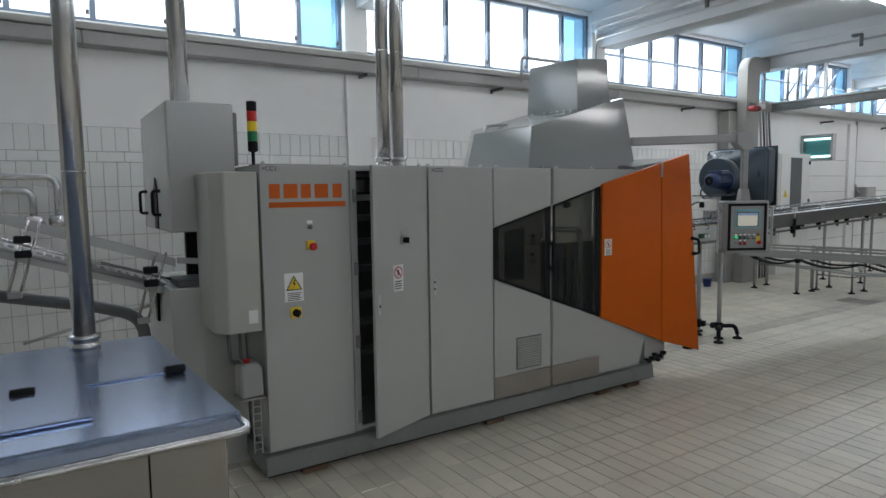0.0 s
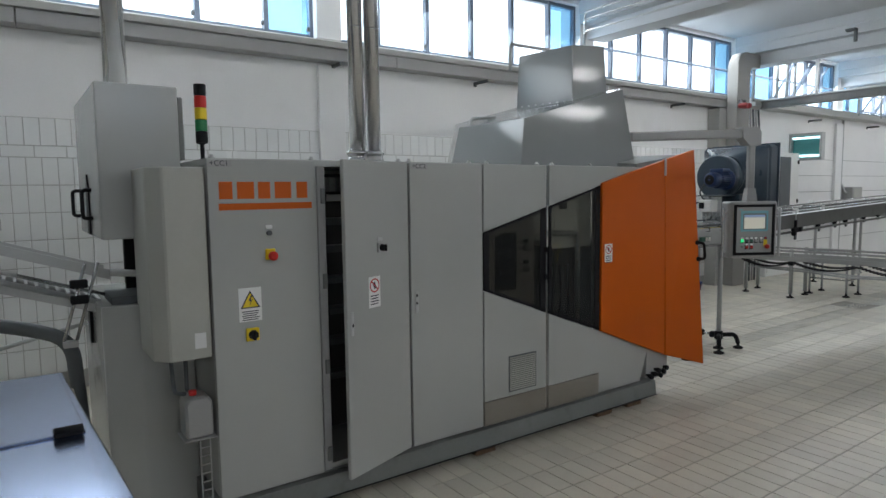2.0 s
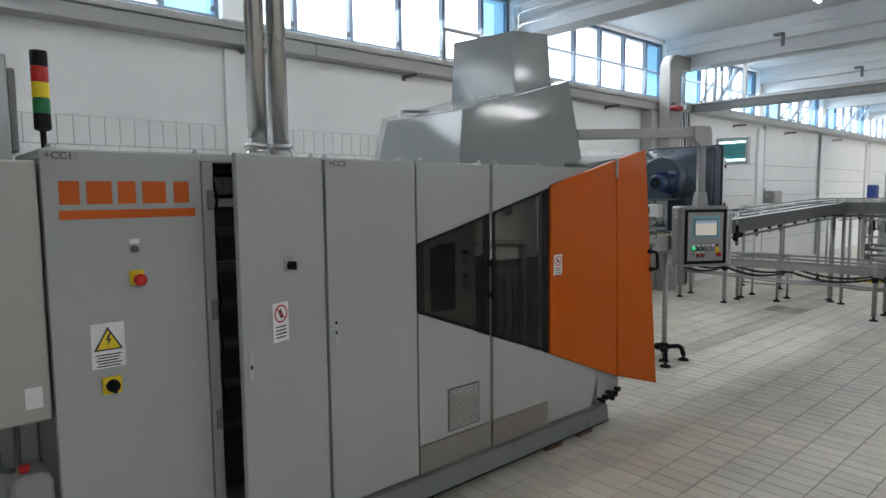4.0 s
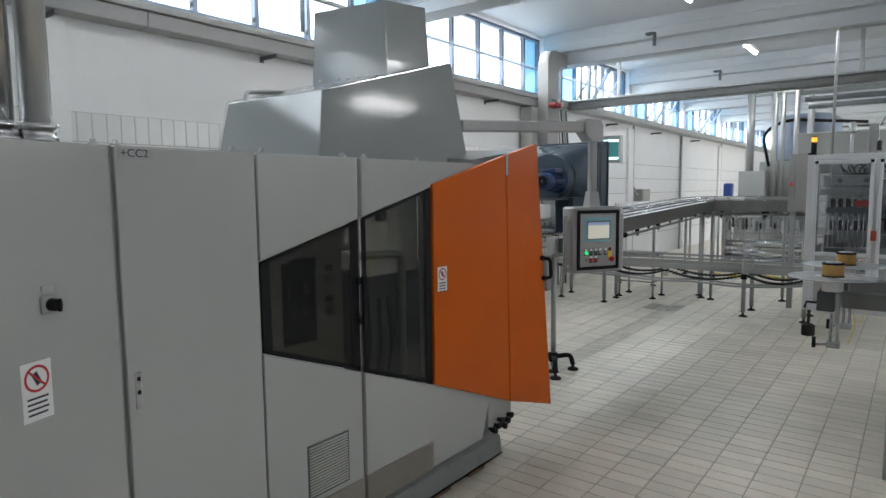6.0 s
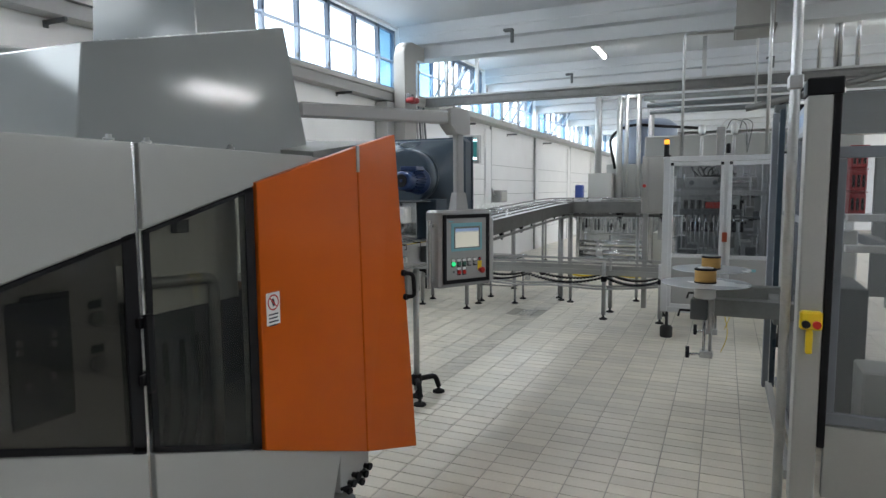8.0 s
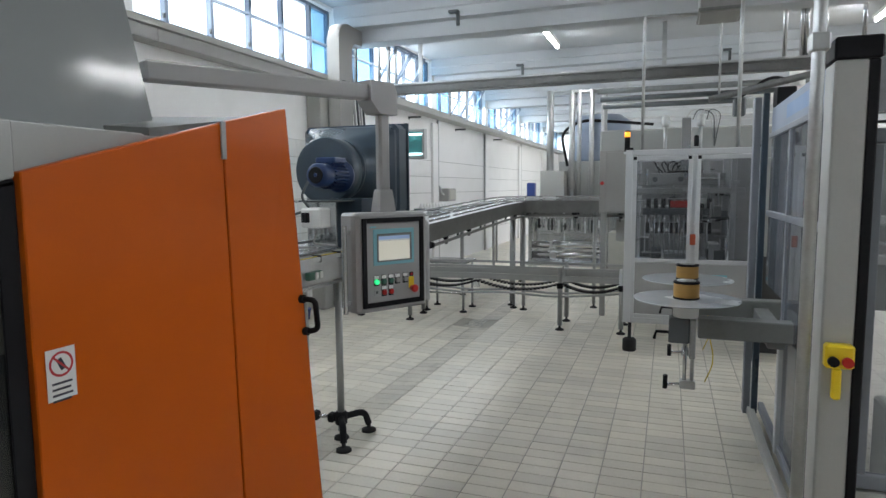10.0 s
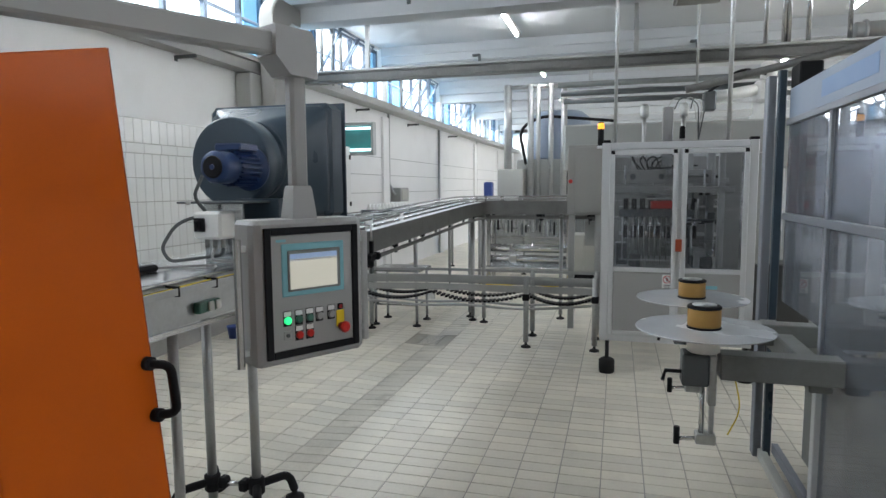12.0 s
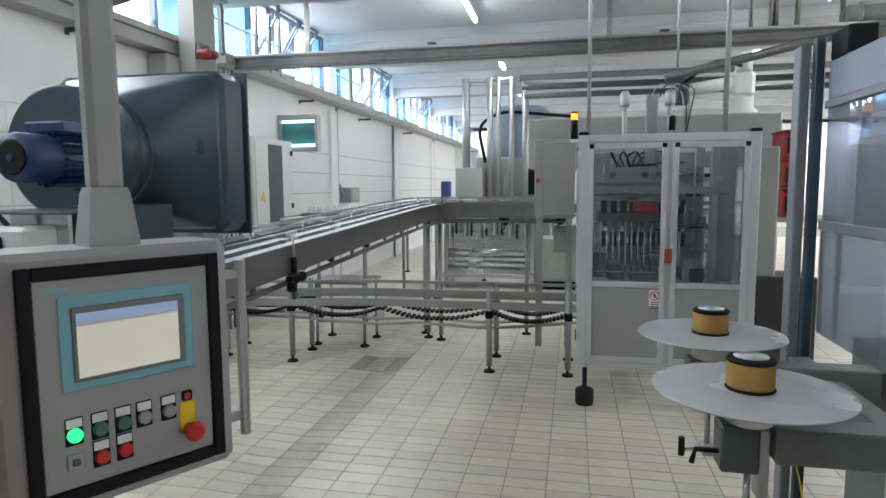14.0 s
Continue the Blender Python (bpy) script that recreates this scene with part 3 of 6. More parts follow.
# second door stands open, hinged at its far side
OPEN = 20.0
d2m = Matrix.Translation((3.078, FY, 0)) @ Matrix.Rotation(radians(OPEN), 4, "Z")
d2 = part("cabinet_door", prism_bm([(-0.445, 0.155), (0, 0.155), (0, TOP - 0.004), (-0.445, TOP - 0.004)], "xz", 0, 0.022, 0.003, m=d2m), M_GREY, machine, "grey cabinet door standing open")
p = d2m @ Vector((-0.30, 0, 1.10))
ban_sign(d2, p.x, p.y, p.z - 0.028, OPEN, 0.08, 0.145)
p = d2m @ Vector((-0.215, 0, 1.205))
rotary(d2, p.x, p.y, p.z, OPEN, M_PANEL, M_BLACK, 0.045)
part("small_plate", box_bm((-0.232, -0.198), (-0.003, 0), (1.236, 1.252), 0, d2m), M_GALV, d2)
part("lock_plate", box_bm((-0.425, -0.405), (-0.004, 0), (0.82, 0.93), 0.002, d2m), M_GALV, d2)
part("lock_eye", box_bm((-0.420, -0.410), (-0.008, -0.004), (0.86, 0.875), 0.002, d2m), M_BLACK, d2)
d3 = leaf("cabinet_door", [(3.092, 0.155), (3.552, 0.155), (3.552, TOP - 0.004), (3.092, TOP - 0.004)], FY, FY + 0.022, M_GREY)
box("name_plate", (3.102, 3.20), (FY - 0.002, FY), (1.573, 1.602), M_PANEL, d3, 0)
letters("plate_text", "+CC2", 0.032, facing(3.108, FY - 0.0024, 1.579), M_INK, d3)
box("lock_plate", (3.112, 3.132), (FY - 0.004, FY), (0.85, 0.96), M_GALV, d3, 0.002)
for z in (0.935, 0.895):
    box("lock_eye", (3.117, 3.127), (FY - 0.007, FY - 0.004), (z, z + 0.012), M_BLACK, d3, 0.001)
# top bolts
for x in (2.16, 2.6, 3.06, 3.12, 3.5, 3.62, 4.0, 4.12, 4.45):
    lathe("lifting_bolt", [(0.014, 0), (0.014, 0.006), (0.008, 0.007), (0.008, 0.016)], (x, FY + 0.05, TOP), M_GALV, machine, seg=10)


def zline(x, left, right):
    t = (x - 3.557) / (4.505 - 3.557)
    return left + t * (right - left)


# window doors: upper panel, smoked glass, lower panel
for a, b in ((3.560, 4.030), (4.052, 4.500)):
    up = leaf("upper_panel", [(a, zline(a, 1.240, 1.492)), (b, zline(b, 1.240, 1.492)), (b, TOP - 0.004), (a, TOP - 0.004)], FY, FY + 0.03, M_GREY)
    lo = leaf("lower_panel", [(a, 0.290), (b, 0.290), (b, zline(b, 0.915, 0.562)), (a, zline(a, 0.915, 0.562))], FY, FY + 0.03, M_GREY)
    leaf("kick_plate", [(a, 0.150), (b, 0.150), (b, 0.288), (a, 0.288)], FY + 0.001, FY + 0.03, M_TANK, label="dull brushed steel kick plate")
    t, u = zline(a, 1.240, 1.492) - 0.004, zline(b, 1.240, 1.492) - 0.004
    v, w = zline(a, 0.915, 0.562) + 0.004, zline(b, 0.915, 0.562) + 0.004
    g = leaf("window", [(a, v), (b, w), (b, u), (a, t)], FY + 0.008, FY + 0.014, M_DKGLASS if a < 4 else M_MIDGLASS, label="smoked glass window")
    g.visible_shadow = False
    e = 0.04 if a < 4 else 0.022
    for q in ([(a, v), (a + e, v), (a + e, t), (a, t)], [(b - 0.045, w), (b, w), (b, u), (b - 0.045, u)],
              [(a, t - 0.014), (b, u - 0.014), (b, u), (a, t)], [(a, v), (b, w), (b, w + 0.02), (a, v + 0.02)]):
        leaf("window_border", q, FY + 0.003, FY + 0.007, M_BLACK)
leaf("post", [(4.032, 0.13), (4.049, 0.13), (4.049, TOP - 0.004), (4.032, TOP - 0.004)], FY + 0.012, FY + 0.04, M_STEEL)
h = leaf("door_handle", [(4.022, 0.92), (4.046, 0.92), (4.046, 1.14), (4.022, 1.14)], FY - 0.030, FY - 0.014, M_BLACK, label="black bar handle")
for z in (0.94, 1.10):
    box("handle_foot", (4.012, 4.062), (FY - 0.014, FY + 0.003), (z, z + 0.03), M_BLACK, h)
for k in range(17):
    z = 0.322 + k * 0.0116
    box("vent_slat", (3.742, 3.940), (FY - 0.005, FY - 0.0005), (z, z + 0.007), M_GREY2, machine, 0.001)
box("vent_backing", (3.735, 3.947), (FY - 0.0022, FY - 0.0002), (0.314, 0.524), M_DKGREY, machine, 0)
leaf("side_panel", [(4.505, 0.152), (4.93, 0.152), (5.03, 0.43), (5.03, 1.0), (4.62, 1.0), (4.62, 1.4), (4.9, 1.4), (4.9, 1.58), (4.85, TOP - 0.004), (4.505, TOP - 0.004)], FY + 0.012, FY + 0.03, M_GREY)
# what shows behind the smoked glass
box("inner_cabinet", (3.60, 4.09), (4.10, 4.19), (0.62, 1.36), M_WHITE, machine, 0.006)
op = box("inner_opening", (3.766, 3.934), (4.092, 4.099), (0.872, 1.20), M_BLACK, machine)
box("hood_strip", (3.80, 3.93), (4.084, 4.0915), (1.196, 1.214), M_BLACK, op)
for x, z in ((3.785, 1.09), (3.785, 1.065), (3.872, 1.07), (3.872, 1.095), (3.80, 0.975), (3.865, 0.985)):
    box("fitting", (x, x + 0.014), (4.080, 4.0915), (z, z + 0.016), M_GALV, op, 0.002)
for z in (0.989, 1.117):
    ga = lathe("inner_gauge", [(0.022, 0), (0.022, 0.014), (0.018, 0.016)], (4.009, 4.099, z), M_GALV, machine, Matrix.Rotation(radians(90), 4, "X"), 18)
    box("gauge_label", (3.990, 4.030), (4.096, 4.0992), (z + 0.030, z + 0.054), M_BLACK, ga, 0)
tube("inner_pipe", bend([(4.11, 4.03, 1.205), (4.39, 4.03, 1.19), (4.40, 4.04, 0.6)], 0.04), 0.018, M_GALV, machine)
box("inner_guard", (4.11, 4.90), (4.16, 4.18), (0.3, 1.10), M_DKGREY, machine)
box("inner_backing", (4.11, 4.54), (4.06, 4.07), (1.10, 1.57), M_WHITE, machine)
box("inner_post", (4.545, 4.575), (4.03, 4.055), (0.4, 1.56), M_WHITE, machine)
box("inner_bracket", (4.25, 4.30), (4.03, 4.059), (1.345, 1.385), M_DKGREY, machine)
for k in range(4):
    tube("inner_hose", bend([(4.12 + 0.08 * k, 4.12, 0.55), (4.14 + 0.07 * k, 4.06, 0.75), (4.2 + 0.07 * k, 4.13, 0.98)], 0.1), 0.009, M_BLACK, machine, 8)

# orange end doors, leaning slightly outwards
def orange(name, q, label=""):
    """q: corner places of the front face, in order; the door is 30 mm thick."""
    bm = bmesh.new()
    a = [bm.verts.new(c) for c in q]
    b = [bm.verts.new((c[0], c[1] + 0.03, c[2])) for c in q]
    bm.faces.new(a)
    bm.faces.new(b[::-1])
    for i in range(4):
        bm.faces.new((a[i], b[i], b[(i + 1) % 4], a[(i + 1) % 4]))
    bmesh.ops.bevel(bm, geom=list(bm.edges), offset=0.003, segments=1, affect="EDGES", profile=0.5)
    return part(name, bm, M_ORANGE, machine, label)


OA = (4.505, 3.932)
o1 = orange("orange_door", [(OA[0], OA[1], 0.562), (5.135, 3.905, 0.312), (5.095, 3.905, 1.655), (OA[0], OA[1], 1.502)], "orange painted end door")
o2 = orange("orange_door", [(5.142, 3.905, 0.309), (5.535, 3.862, 0.190), (5.392, 3.885, 1.728), (5.101, 3.905, 1.657)], "orange painted end door")
bm = hull_bm([(5.537, 3.864, 0.19), (5.545, 3.885, 0.185), (5.60, 3.99, 0.19), (5.394, 3.887, 1.728), (5.402, 3.90, 1.728), (5.44, 3.99, 1.715)])
part("door_return", bm, M_ORANGE, o2)
hd = tube("door_handle", bend([(5.450, 3.870, 0.962), (5.466, 3.828, 0.966), (5.452, 3.828, 1.076), (5.436, 3.872, 1.080)], 0.02), 0.010, M_BLACK, o2, 10, "black bow handle")
for c in ((5.452, 3.872, 0.962), (5.437, 3.876, 1.080)):
    lathe("handle_boss", [(0.015, -0.006), (0.015, 0.014)], c, M_BLACK, hd, Matrix.Rotation(radians(90), 4, "X"), 12)
box("hinge_slot", (5.086, 5.108), (3.898, 3.904), (1.55, 1.66), M_PANEL, o2, 0.002)
ban_sign(o1, 4.528, 3.9295, 1.118, -2.45, 0.068, 0.115)
# upper return above the doors and the machine's far end
part("end_shroud", hull_bm([(4.92, 4.0, 1.60), (5.36, 3.93, 1.66), (5.36, 4.9, 1.66), (4.92, 4.9, 1.60), (4.92, 4.0, 1.63), (5.36, 3.93, 1.70), (5.36, 4.9, 1.72), (4.92, 4.9, 1.70)]), M_BASE, machine)
box("end_frame", (5.025, 5.24), (4.02, 5.3), (0.20, 0.95), M_BASE, machine)
box("drive_plate", (5.032, 5.27), (FY + 0.04, FY + 0.12), (0.13, 0.42), M_GREY, machine, 0.004)
for k in range(6):
    lathe("valve", [(0.012, 0), (0.012, 0.02), (0.017, 0.022), (0.017, 0.034)], (5.06 + 0.034 * k, FY + 0.04, 0.15 + 0.022 * (k % 3)), M_BLACK, machine, Matrix.Rotation(radians(90), 4, "X"), 10)
tube("hose", bend([(5.03, 3.975, 0.17), (5.12, 3.962, 0.155), (5.22, 3.975, 0.18)], 0.04), 0.008, M_BLACK, machine, 8)
# skid and blocks
part("skid", prism_bm([(3.90, 0.045), (3.915, 0.045), (3.925, 0.14), (3.98, 0.148), (5.3, 0.148), (5.3, 0.045)], "yz", 2.10, 5.06), M_BASE, machine, "grey painted steel skid")
box("skid_step", (2.11, 4.95), (FY + 0.012, FY + 0.05), (0.148, 0.156), M_BASE, machine, 0.001)


def block(x):
    b = thing("support_block", (x, 3.99, 0), "worn wooden block under the skid", "block", "blocks under the skid")
    box("timber", (x - 0.07, x + 0.07), (3.93, 4.06), (0.0, 0.044), M_WOOD, b, 0.004)


for x in (2.36, 3.56, 4.55, 4.85):
    block(x)

# hood with its duct
hood = thing("extraction_hood", (4.5, 4.7, TOP), "glossy grey sheet-metal hood with an upright duct box", "hood")
HA, HF, HC = (4.03, 4.16, TOP + 0.006), (5.115, 4.16, TOP + 0.006), (5.12, 5.30, TOP + 0.006)
part("hood_shell", solid_bm([
    (HA, HF, HC), (HA, HF, (4.56, 4.203, 2.03)), (HF, HC, (5.035, 4.21, 2.165)),
    (HA, (4.02, 4.88, TOP + 0.006), (4.085, 4.20, 1.905)), ((4.02, 4.88, TOP), (4.3, 5.35, TOP), (4.07, 4.84, 1.905)),
    (HC, (4.0, 5.30, TOP + 0.006), (4.5, 5.20, 2.1)), ((4.085, 4.20, 1.905), (5.035, 4.21, 2.165), (4.07, 4.84, 1.905))]), M_HOOD, hood)
bm = solid_bm([
    ((4.750, 4.42, 2.06), (5.110, 4.42, 2.155), (4.750, 4.43, 2.47)), ((5.110, 4.42, 2.155), (5.130, 4.86, 2.16), (5.085, 4.42, 2.50)),
    ((4.750, 4.42, 2.06), (4.650, 4.90, 2.02), (4.755, 4.42, 2.47)), ((4.650, 4.90, 2.02), (5.130, 4.90, 2.16), (4.650, 4.88, 2.46)),
    ((4.750, 4.42, 2.47), (5.085, 4.42, 2.50), (4.650, 4.88, 2.46)), ((4.650, 4.42, 1.99), (5.050, 4.42, 1.99), (4.650, 4.88, 1.99))])
part("duct_box", bm, M_HOOD, hood)
box("duct_flange", (4.58, 5.08), (4.40, 4.90), (2.03, 2.045), M_GALV, hood, 0.002)
for k in range(7):
    lathe("flange_bolt", [(0.008, 0), (0.008, 0.008)], (4.62 + 0.012 * k, 4.80 - 0.06 * k, 2.075), M_GALV, hood, seg=8)
tube("vent_pipe", bend([(4.14, 4.80, 1.86), (4.14, 4.80, 1.965), (4.36, 4.80, 1.985)], 0.03), 0.012, M_GALV, hood)
tube("loop_pipe", bend([(4.62, 4.93, 2.36), (4.62, 4.93, 2.56), (5.08, 4.93, 2.56), (5.08, 4.93, 2.40)], 0.04), 0.013, M_GALV, hood)

# upright steel pipes on the cabinets
def riser(x, y, z0, r, top=CEIL - 0.002, flange=True):
    p = thing("steel_riser_pipe", (x, y, z0), "upright brushed stainless steel pipe rising to the ceiling", "pipe", "riser pipes")
    tube("pipe", [(x, y, z0), (x, y, top)], r, M_STEEL, p, 28)
    if flange:
        lathe("flange", [(r * 1.35, 0), (r * 1.35, 0.012), (r * 1.22, 0.014), (r * 1.22, 0.03), (r * 1.45, 0.032), (r * 1.45, 0.046), (r, 0.05)], (x, y, z0), M_STEEL, p, seg=28)
    lathe("weld_band", [(r + 0.001, 0), (r + 0.0025, 0.004), (r + 0.001, 0.008)], (x, y, z0 + 0.62), M_STEEL, p, seg=28)


riser(2.845, 4.01, TOP, 0.036)
riser(2.932, 4.01, TOP, 0.036)

# signal tower
bc = thing("signal_tower", (2.19, 4.25, TOP), "signal tower with red, yellow and green lamp stages", "signal lamp")
lathe("stem", [(0.022, 0), (0.022, 0.008), (0.009, 0.012), (0.009, 0.075), (0.024, 0.08)], (2.19, 4.25, TOP), M_BLACK, bc)
for k, (m, n) in enumerate(((M_BLACK, "base"), (M_GREEN, "green_lens"), (M_YELLOW, "yellow_lens"), (M_RED, "red_lens"), (M_BLACK, "cap"))):
    z = TOP + 0.082 + k * 0.052
    lathe(n, [(0.025, 0), (0.026, 0.003), (0.026, 0.047), (0.025, 0.051)], (2.19, 4.25, z), m, bc)


# ---- cooling unit and infeed beside the cabinets ----
ac = thing("cooling_unit", (2.0, 4.15, 0.77), "beige grey cooling unit hung on the cabinet side", "cooling unit")
part("casing", prism_bm([(1.955, 3.955), (2.118, 3.955), (2.118, 4.33), (1.90, 4.33), (1.90, 4.02)], "xy", 0.785, 1.575, 0.006), M_GREY2, ac)
box("rating_plate", (2.05, 2.095), (3.951, 3.954), (0.83, 0.895), M_LABEL, ac, 0)
for k in range(2):
    tube("drain_hose", bend([(1.98 + 0.06 * k, 4.1, 0.79), (1.985 + 0.05 * k, 4.08, 0.62), (2.015 + 0.03 * k, 4.03, 0.627)], 0.1), 0.009, M_DKGREY, ac, 8)
can = thing("plastic_canister", (2.05, 4.0, 0.42), "small greyish plastic canister on a wall bracket", "canister")
part("can", prism_bm([(2.0, 0.45), (2.11, 0.45), (2.11, 0.60), (2.09, 0.625), (2.02, 0.625), (2.0, 0.60)], "xz", 3.955, 4.08, 0.01), M_PANEL, can)
lathe("red_cap", [(0.016, 0), (0.016, 0.02)], (2.04, 4.0, 0.626), M_RED, can, seg=12)
box("shelf", (1.99, 2.12), (3.95, 4.09), (0.44, 0.449), M_PANEL, can)
for k in range(2):
    box("ladder_rail", (2.05 + 0.04 * k, 2.055 + 0.04 * k), (3.957, 3.962), (0.16, 0.44), M_PANEL, can, 0)
for k in range(7):
    box("ladder_rung", (2.055, 2.09), (3.957, 3.962), (0.18 + 0.037 * k, 0.184 + 0.037 * k), M_PANEL, can, 0)

lift = thing("infeed_lift", (1.9, 4.5, 0), "grey preform infeed with a hung upper box and lower cabinet", "machine")
box("upper_box", (1.775, 2.105), (4.30, 5.18), (1.275, 1.94), M_GREY, lift, 0.005)
box("box_lid_edge", (2.106, 2.13), (4.32, 4.80), (1.62, 1.90), M_BASE, lift, 0.004)
part("lower_cabinet", prism_bm([(1.755, 4.32), (1.90, 4.28), (2.12, 4.28), (2.12, 5.1), (1.755, 5.1)], "xy", 0.0, 0.985, 0.005), M_GREY, lift)
for x in (1.93, 2.0, 2.07):
    box("guide_rail", (x, x + 0.03), (4.42, 4.46), (0.985, 1.275), M_STEEL, lift, 0.002)
# black sheet standing in for the shade between upper box and cabinet
box("dark_gap", (1.90, 2.12), (4.62, 4.66), (0.985, 1.275), M_BLACK, lift)
box("infeed_plate", (1.80, 2.02), (4.34, 4.60), (0.985, 1.02), M_DKGREY, lift)
tube("guide_arm", bend([(1.80, 4.34, 1.13), (1.98, 4.33, 1.11), (1.99, 4.33, 0.99)], 0.03), 0.016, M_GREY, lift, 8)
for y in (4.60, 5.08):
    tube("door_handle", bend([(1.775, y, 1.36), (1.735, y, 1.36), (1.735, y, 1.49), (1.775, y, 1.49)], 0.02), 0.009, M_BLACK, lift, 8)
part("latch_plate", prism_bm([(4.68, 1.28), (4.78, 1.28), (4.78, 1.50), (4.73, 1.565), (4.68, 1.50)], "yz", 1.768, 1.7745), M_BLACK, lift)
part("lower_latch", prism_bm([(4.68, 0.76), (4.74, 0.76), (4.76, 0.93), (4.66, 0.93)], "yz", 1.742, 1.7545), M_BLACK, lift)
riser(1.905, 4.62, 1.94, 0.05, flange=False)


def incline(y, p, q):
    """Sloping infeed rails that rise away from the lift."""
    r = thing("infeed_rails", (q[0], y, q[1]), "sloping stainless preform rails with clamps", "conveyor")
    dx, dz = p[0] - q[0], p[1] - q[1]
    def at(t, dy, up):
        return (q[0] + dx * t, y + dy, q[1] + dz * t + up)
    for dy, up, rad, m in ((-0.10, 0.02, 0.012, M_LEG), (0.10, 0.02, 0.012, M_LEG), (-0.06, 0.06, 0.009, M_STEEL)):
        tube("round_rail", [at(0, dy, up), at(1, dy, up)], rad, m, r, 8)
    for dy, up, hgt in ((-0.12, 0.14, 0.045), (0.12, 0.14, 0.045), (-0.09, -0.03, 0.05), (0.09, -0.03, 0.05)):
        a, b = Vector(at(0, dy, up)), Vector(at(1, dy, up))
        part("side_plate", hull_bm([a, b, a + Vector((0, 0.012, 0)), b + Vector((0, 0.012, 0)), a + Vector((0, 0, hgt)), b + Vector((0, 0, hgt)), a + Vector((0, 0.012, hgt)), b + Vector((0, 0.012, hgt))]), M_LEG, r)
    for t in (0.08, 0.42, 0.78):
        c = Vector(at(t, -0.14, 0.02))
        for s in (-0.02, 0.03):
            tube("clamp_rod", [c + Vector((s + 0.05, 0, 0.16)), c + Vector((s - 0.05, 0, -0.18))], 0.007, M_STEEL, r, 8)
        for u in (0.0, 0.07):
            box("clamp", (c.x - 0.035, c.x + 0.035), (c.y - 0.025, c.y + 0.02), (c.z + u - 0.018, c.z + u + 0.018), M_BLACK, r, 0.005)
        box("rod_foot", (c.x - 0.075, c.x - 0.015), (c.y - 0.02, c.y + 0.02), (c.z - 0.21, c.z - 0.18), M_PANEL, r, 0.004)
    k = 0
    for t in np.linspace(0.03, 0.97, 40):
        c = at(t, 0, 0.03)
        box("roller_pin", (c[0] - 0.006, c[0] + 0.006), (y - 0.09, y + 0.09), (c[2] - 0.004, c[2] + 0.006), M_GALV, r, 0)
    return r


incline(4.62, (0.2, 1.50), (1.82, 0.94))
trunk = thing("cable_hose", (1.68, 4.75, 0.5), "black corrugated cable hose dropping beside the infeed", "hose")
tube("hose", bend([(0.2, 4.75, 1.16), (1.45, 4.72, 0.87), (1.66, 4.65, 0.80), (1.70, 4.62, 0.02)], 0.16, 8), 0.032, M_DKGREY, trunk, 12)
tube("strut", [(1.10, 5.0, 0.66), (1.74, 4.80, 0.84)], 0.010, M_GALV, trunk, 8)
wp = thing("wall_pipes", (0.8, 6.6, 1.3), "pair of bent steel pipes with round unions near the wall", "pipe")
for k in range(2):
    x = 1.18 + 0.16 * k
    tube("pipe", bend([(0.0, 6.5, 1.52 + 0.1 * k), (x, 6.5, 1.52 + 0.1 * k), (x, 6.5, 1.25)], 0.08), 0.026, M_STEEL, wp, 12)
    box("wall_arm", (x - 0.02, x + 0.02), (6.52, 6.735), (1.40, 1.43), M_GALV, wp)
    lathe("union", [(0.05, 0), (0.07, 0.02), (0.07, 0.09), (0.05, 0.11)], (x, 6.5, 1.22), M_STEEL, wp)

# ---- stainless tank beside the start ----
tank = thing("steel_tank", (0.6, 3.0, 0), "low stainless steel tank with a hinged sheet lid and rail", "tank")
TZ = 0.92
box("front_panel", (-1.2, 1.585), (2.50, 3.50), (0.10, TZ - 0.045), M_TANK, tank, 0.004)
box("panel_gap", (1.40, 1.404), (2.496, 2.499), (0.12, TZ - 0.06), M_BLACK, tank, 0)
for x in (-1.0, 1.45):
    box("leg", (x, x + 0.06), (2.55, 2.61), (0.0, 0.10), M_STEEL, tank)
part("top_sheet", prism_bm([(-1.25, 2.462), (1.612, 2.462), (1.56, 3.535), (-1.25, 3.535)], "xy", TZ - 0.045, TZ, 0.004), M_TANKTOP, tank)
part("lid", prism_bm([(-0.6, 2.60), (1.297, 2.60), (1.297, 2.905), (-0.6, 2.905)], "xy", TZ + 0.0005, TZ + 0.012, 0.003), M_TANKTOP, tank)
part("lid_back", prism_bm([(-0.6, 2.915), (1.57, 2.925), (1.55, 3.50), (-0.6, 3.50)], "xy", TZ + 0.0005, TZ + 0.006, 0.002), M_TANKTOP, tank)
for x, y in ((1.148, 2.915), (1.535, 2.918)):
    lg = box("lid_hinge", (x - 0.03, x + 0.03), (y - 0.02, y + 0.02), (TZ + 0.006, TZ + 0.020), M_BLACK, tank, 0.004)
    tube("hinge_barrel", [(x - 0.028, y - 0.012, TZ + 0.020), (x + 0.028, y - 0.012, TZ + 0.020)], 0.009, M_BLACK, lg, 10)
tube("front_rail", bend([(1.60, 2.50, 0.91), (1.625, 2.40, 0.89), (-1.2, 2.40, 0.89)], 0.04), 0.0085, M_STEEL, tank, 12)
riser(1.325, 3.44, TZ + 0.006, 0.037)

# ---- operator panel on a swivel arm ----
hmi = thing("operator_panel", (6.11, 3.87, 0.93), "grey operator panel with a lit screen on a swivel arm", "control panel")
HM = pose(6.040, 3.795, 1.146, 0, 0, -31.4) @ Matrix.Scale(0.945, 4)


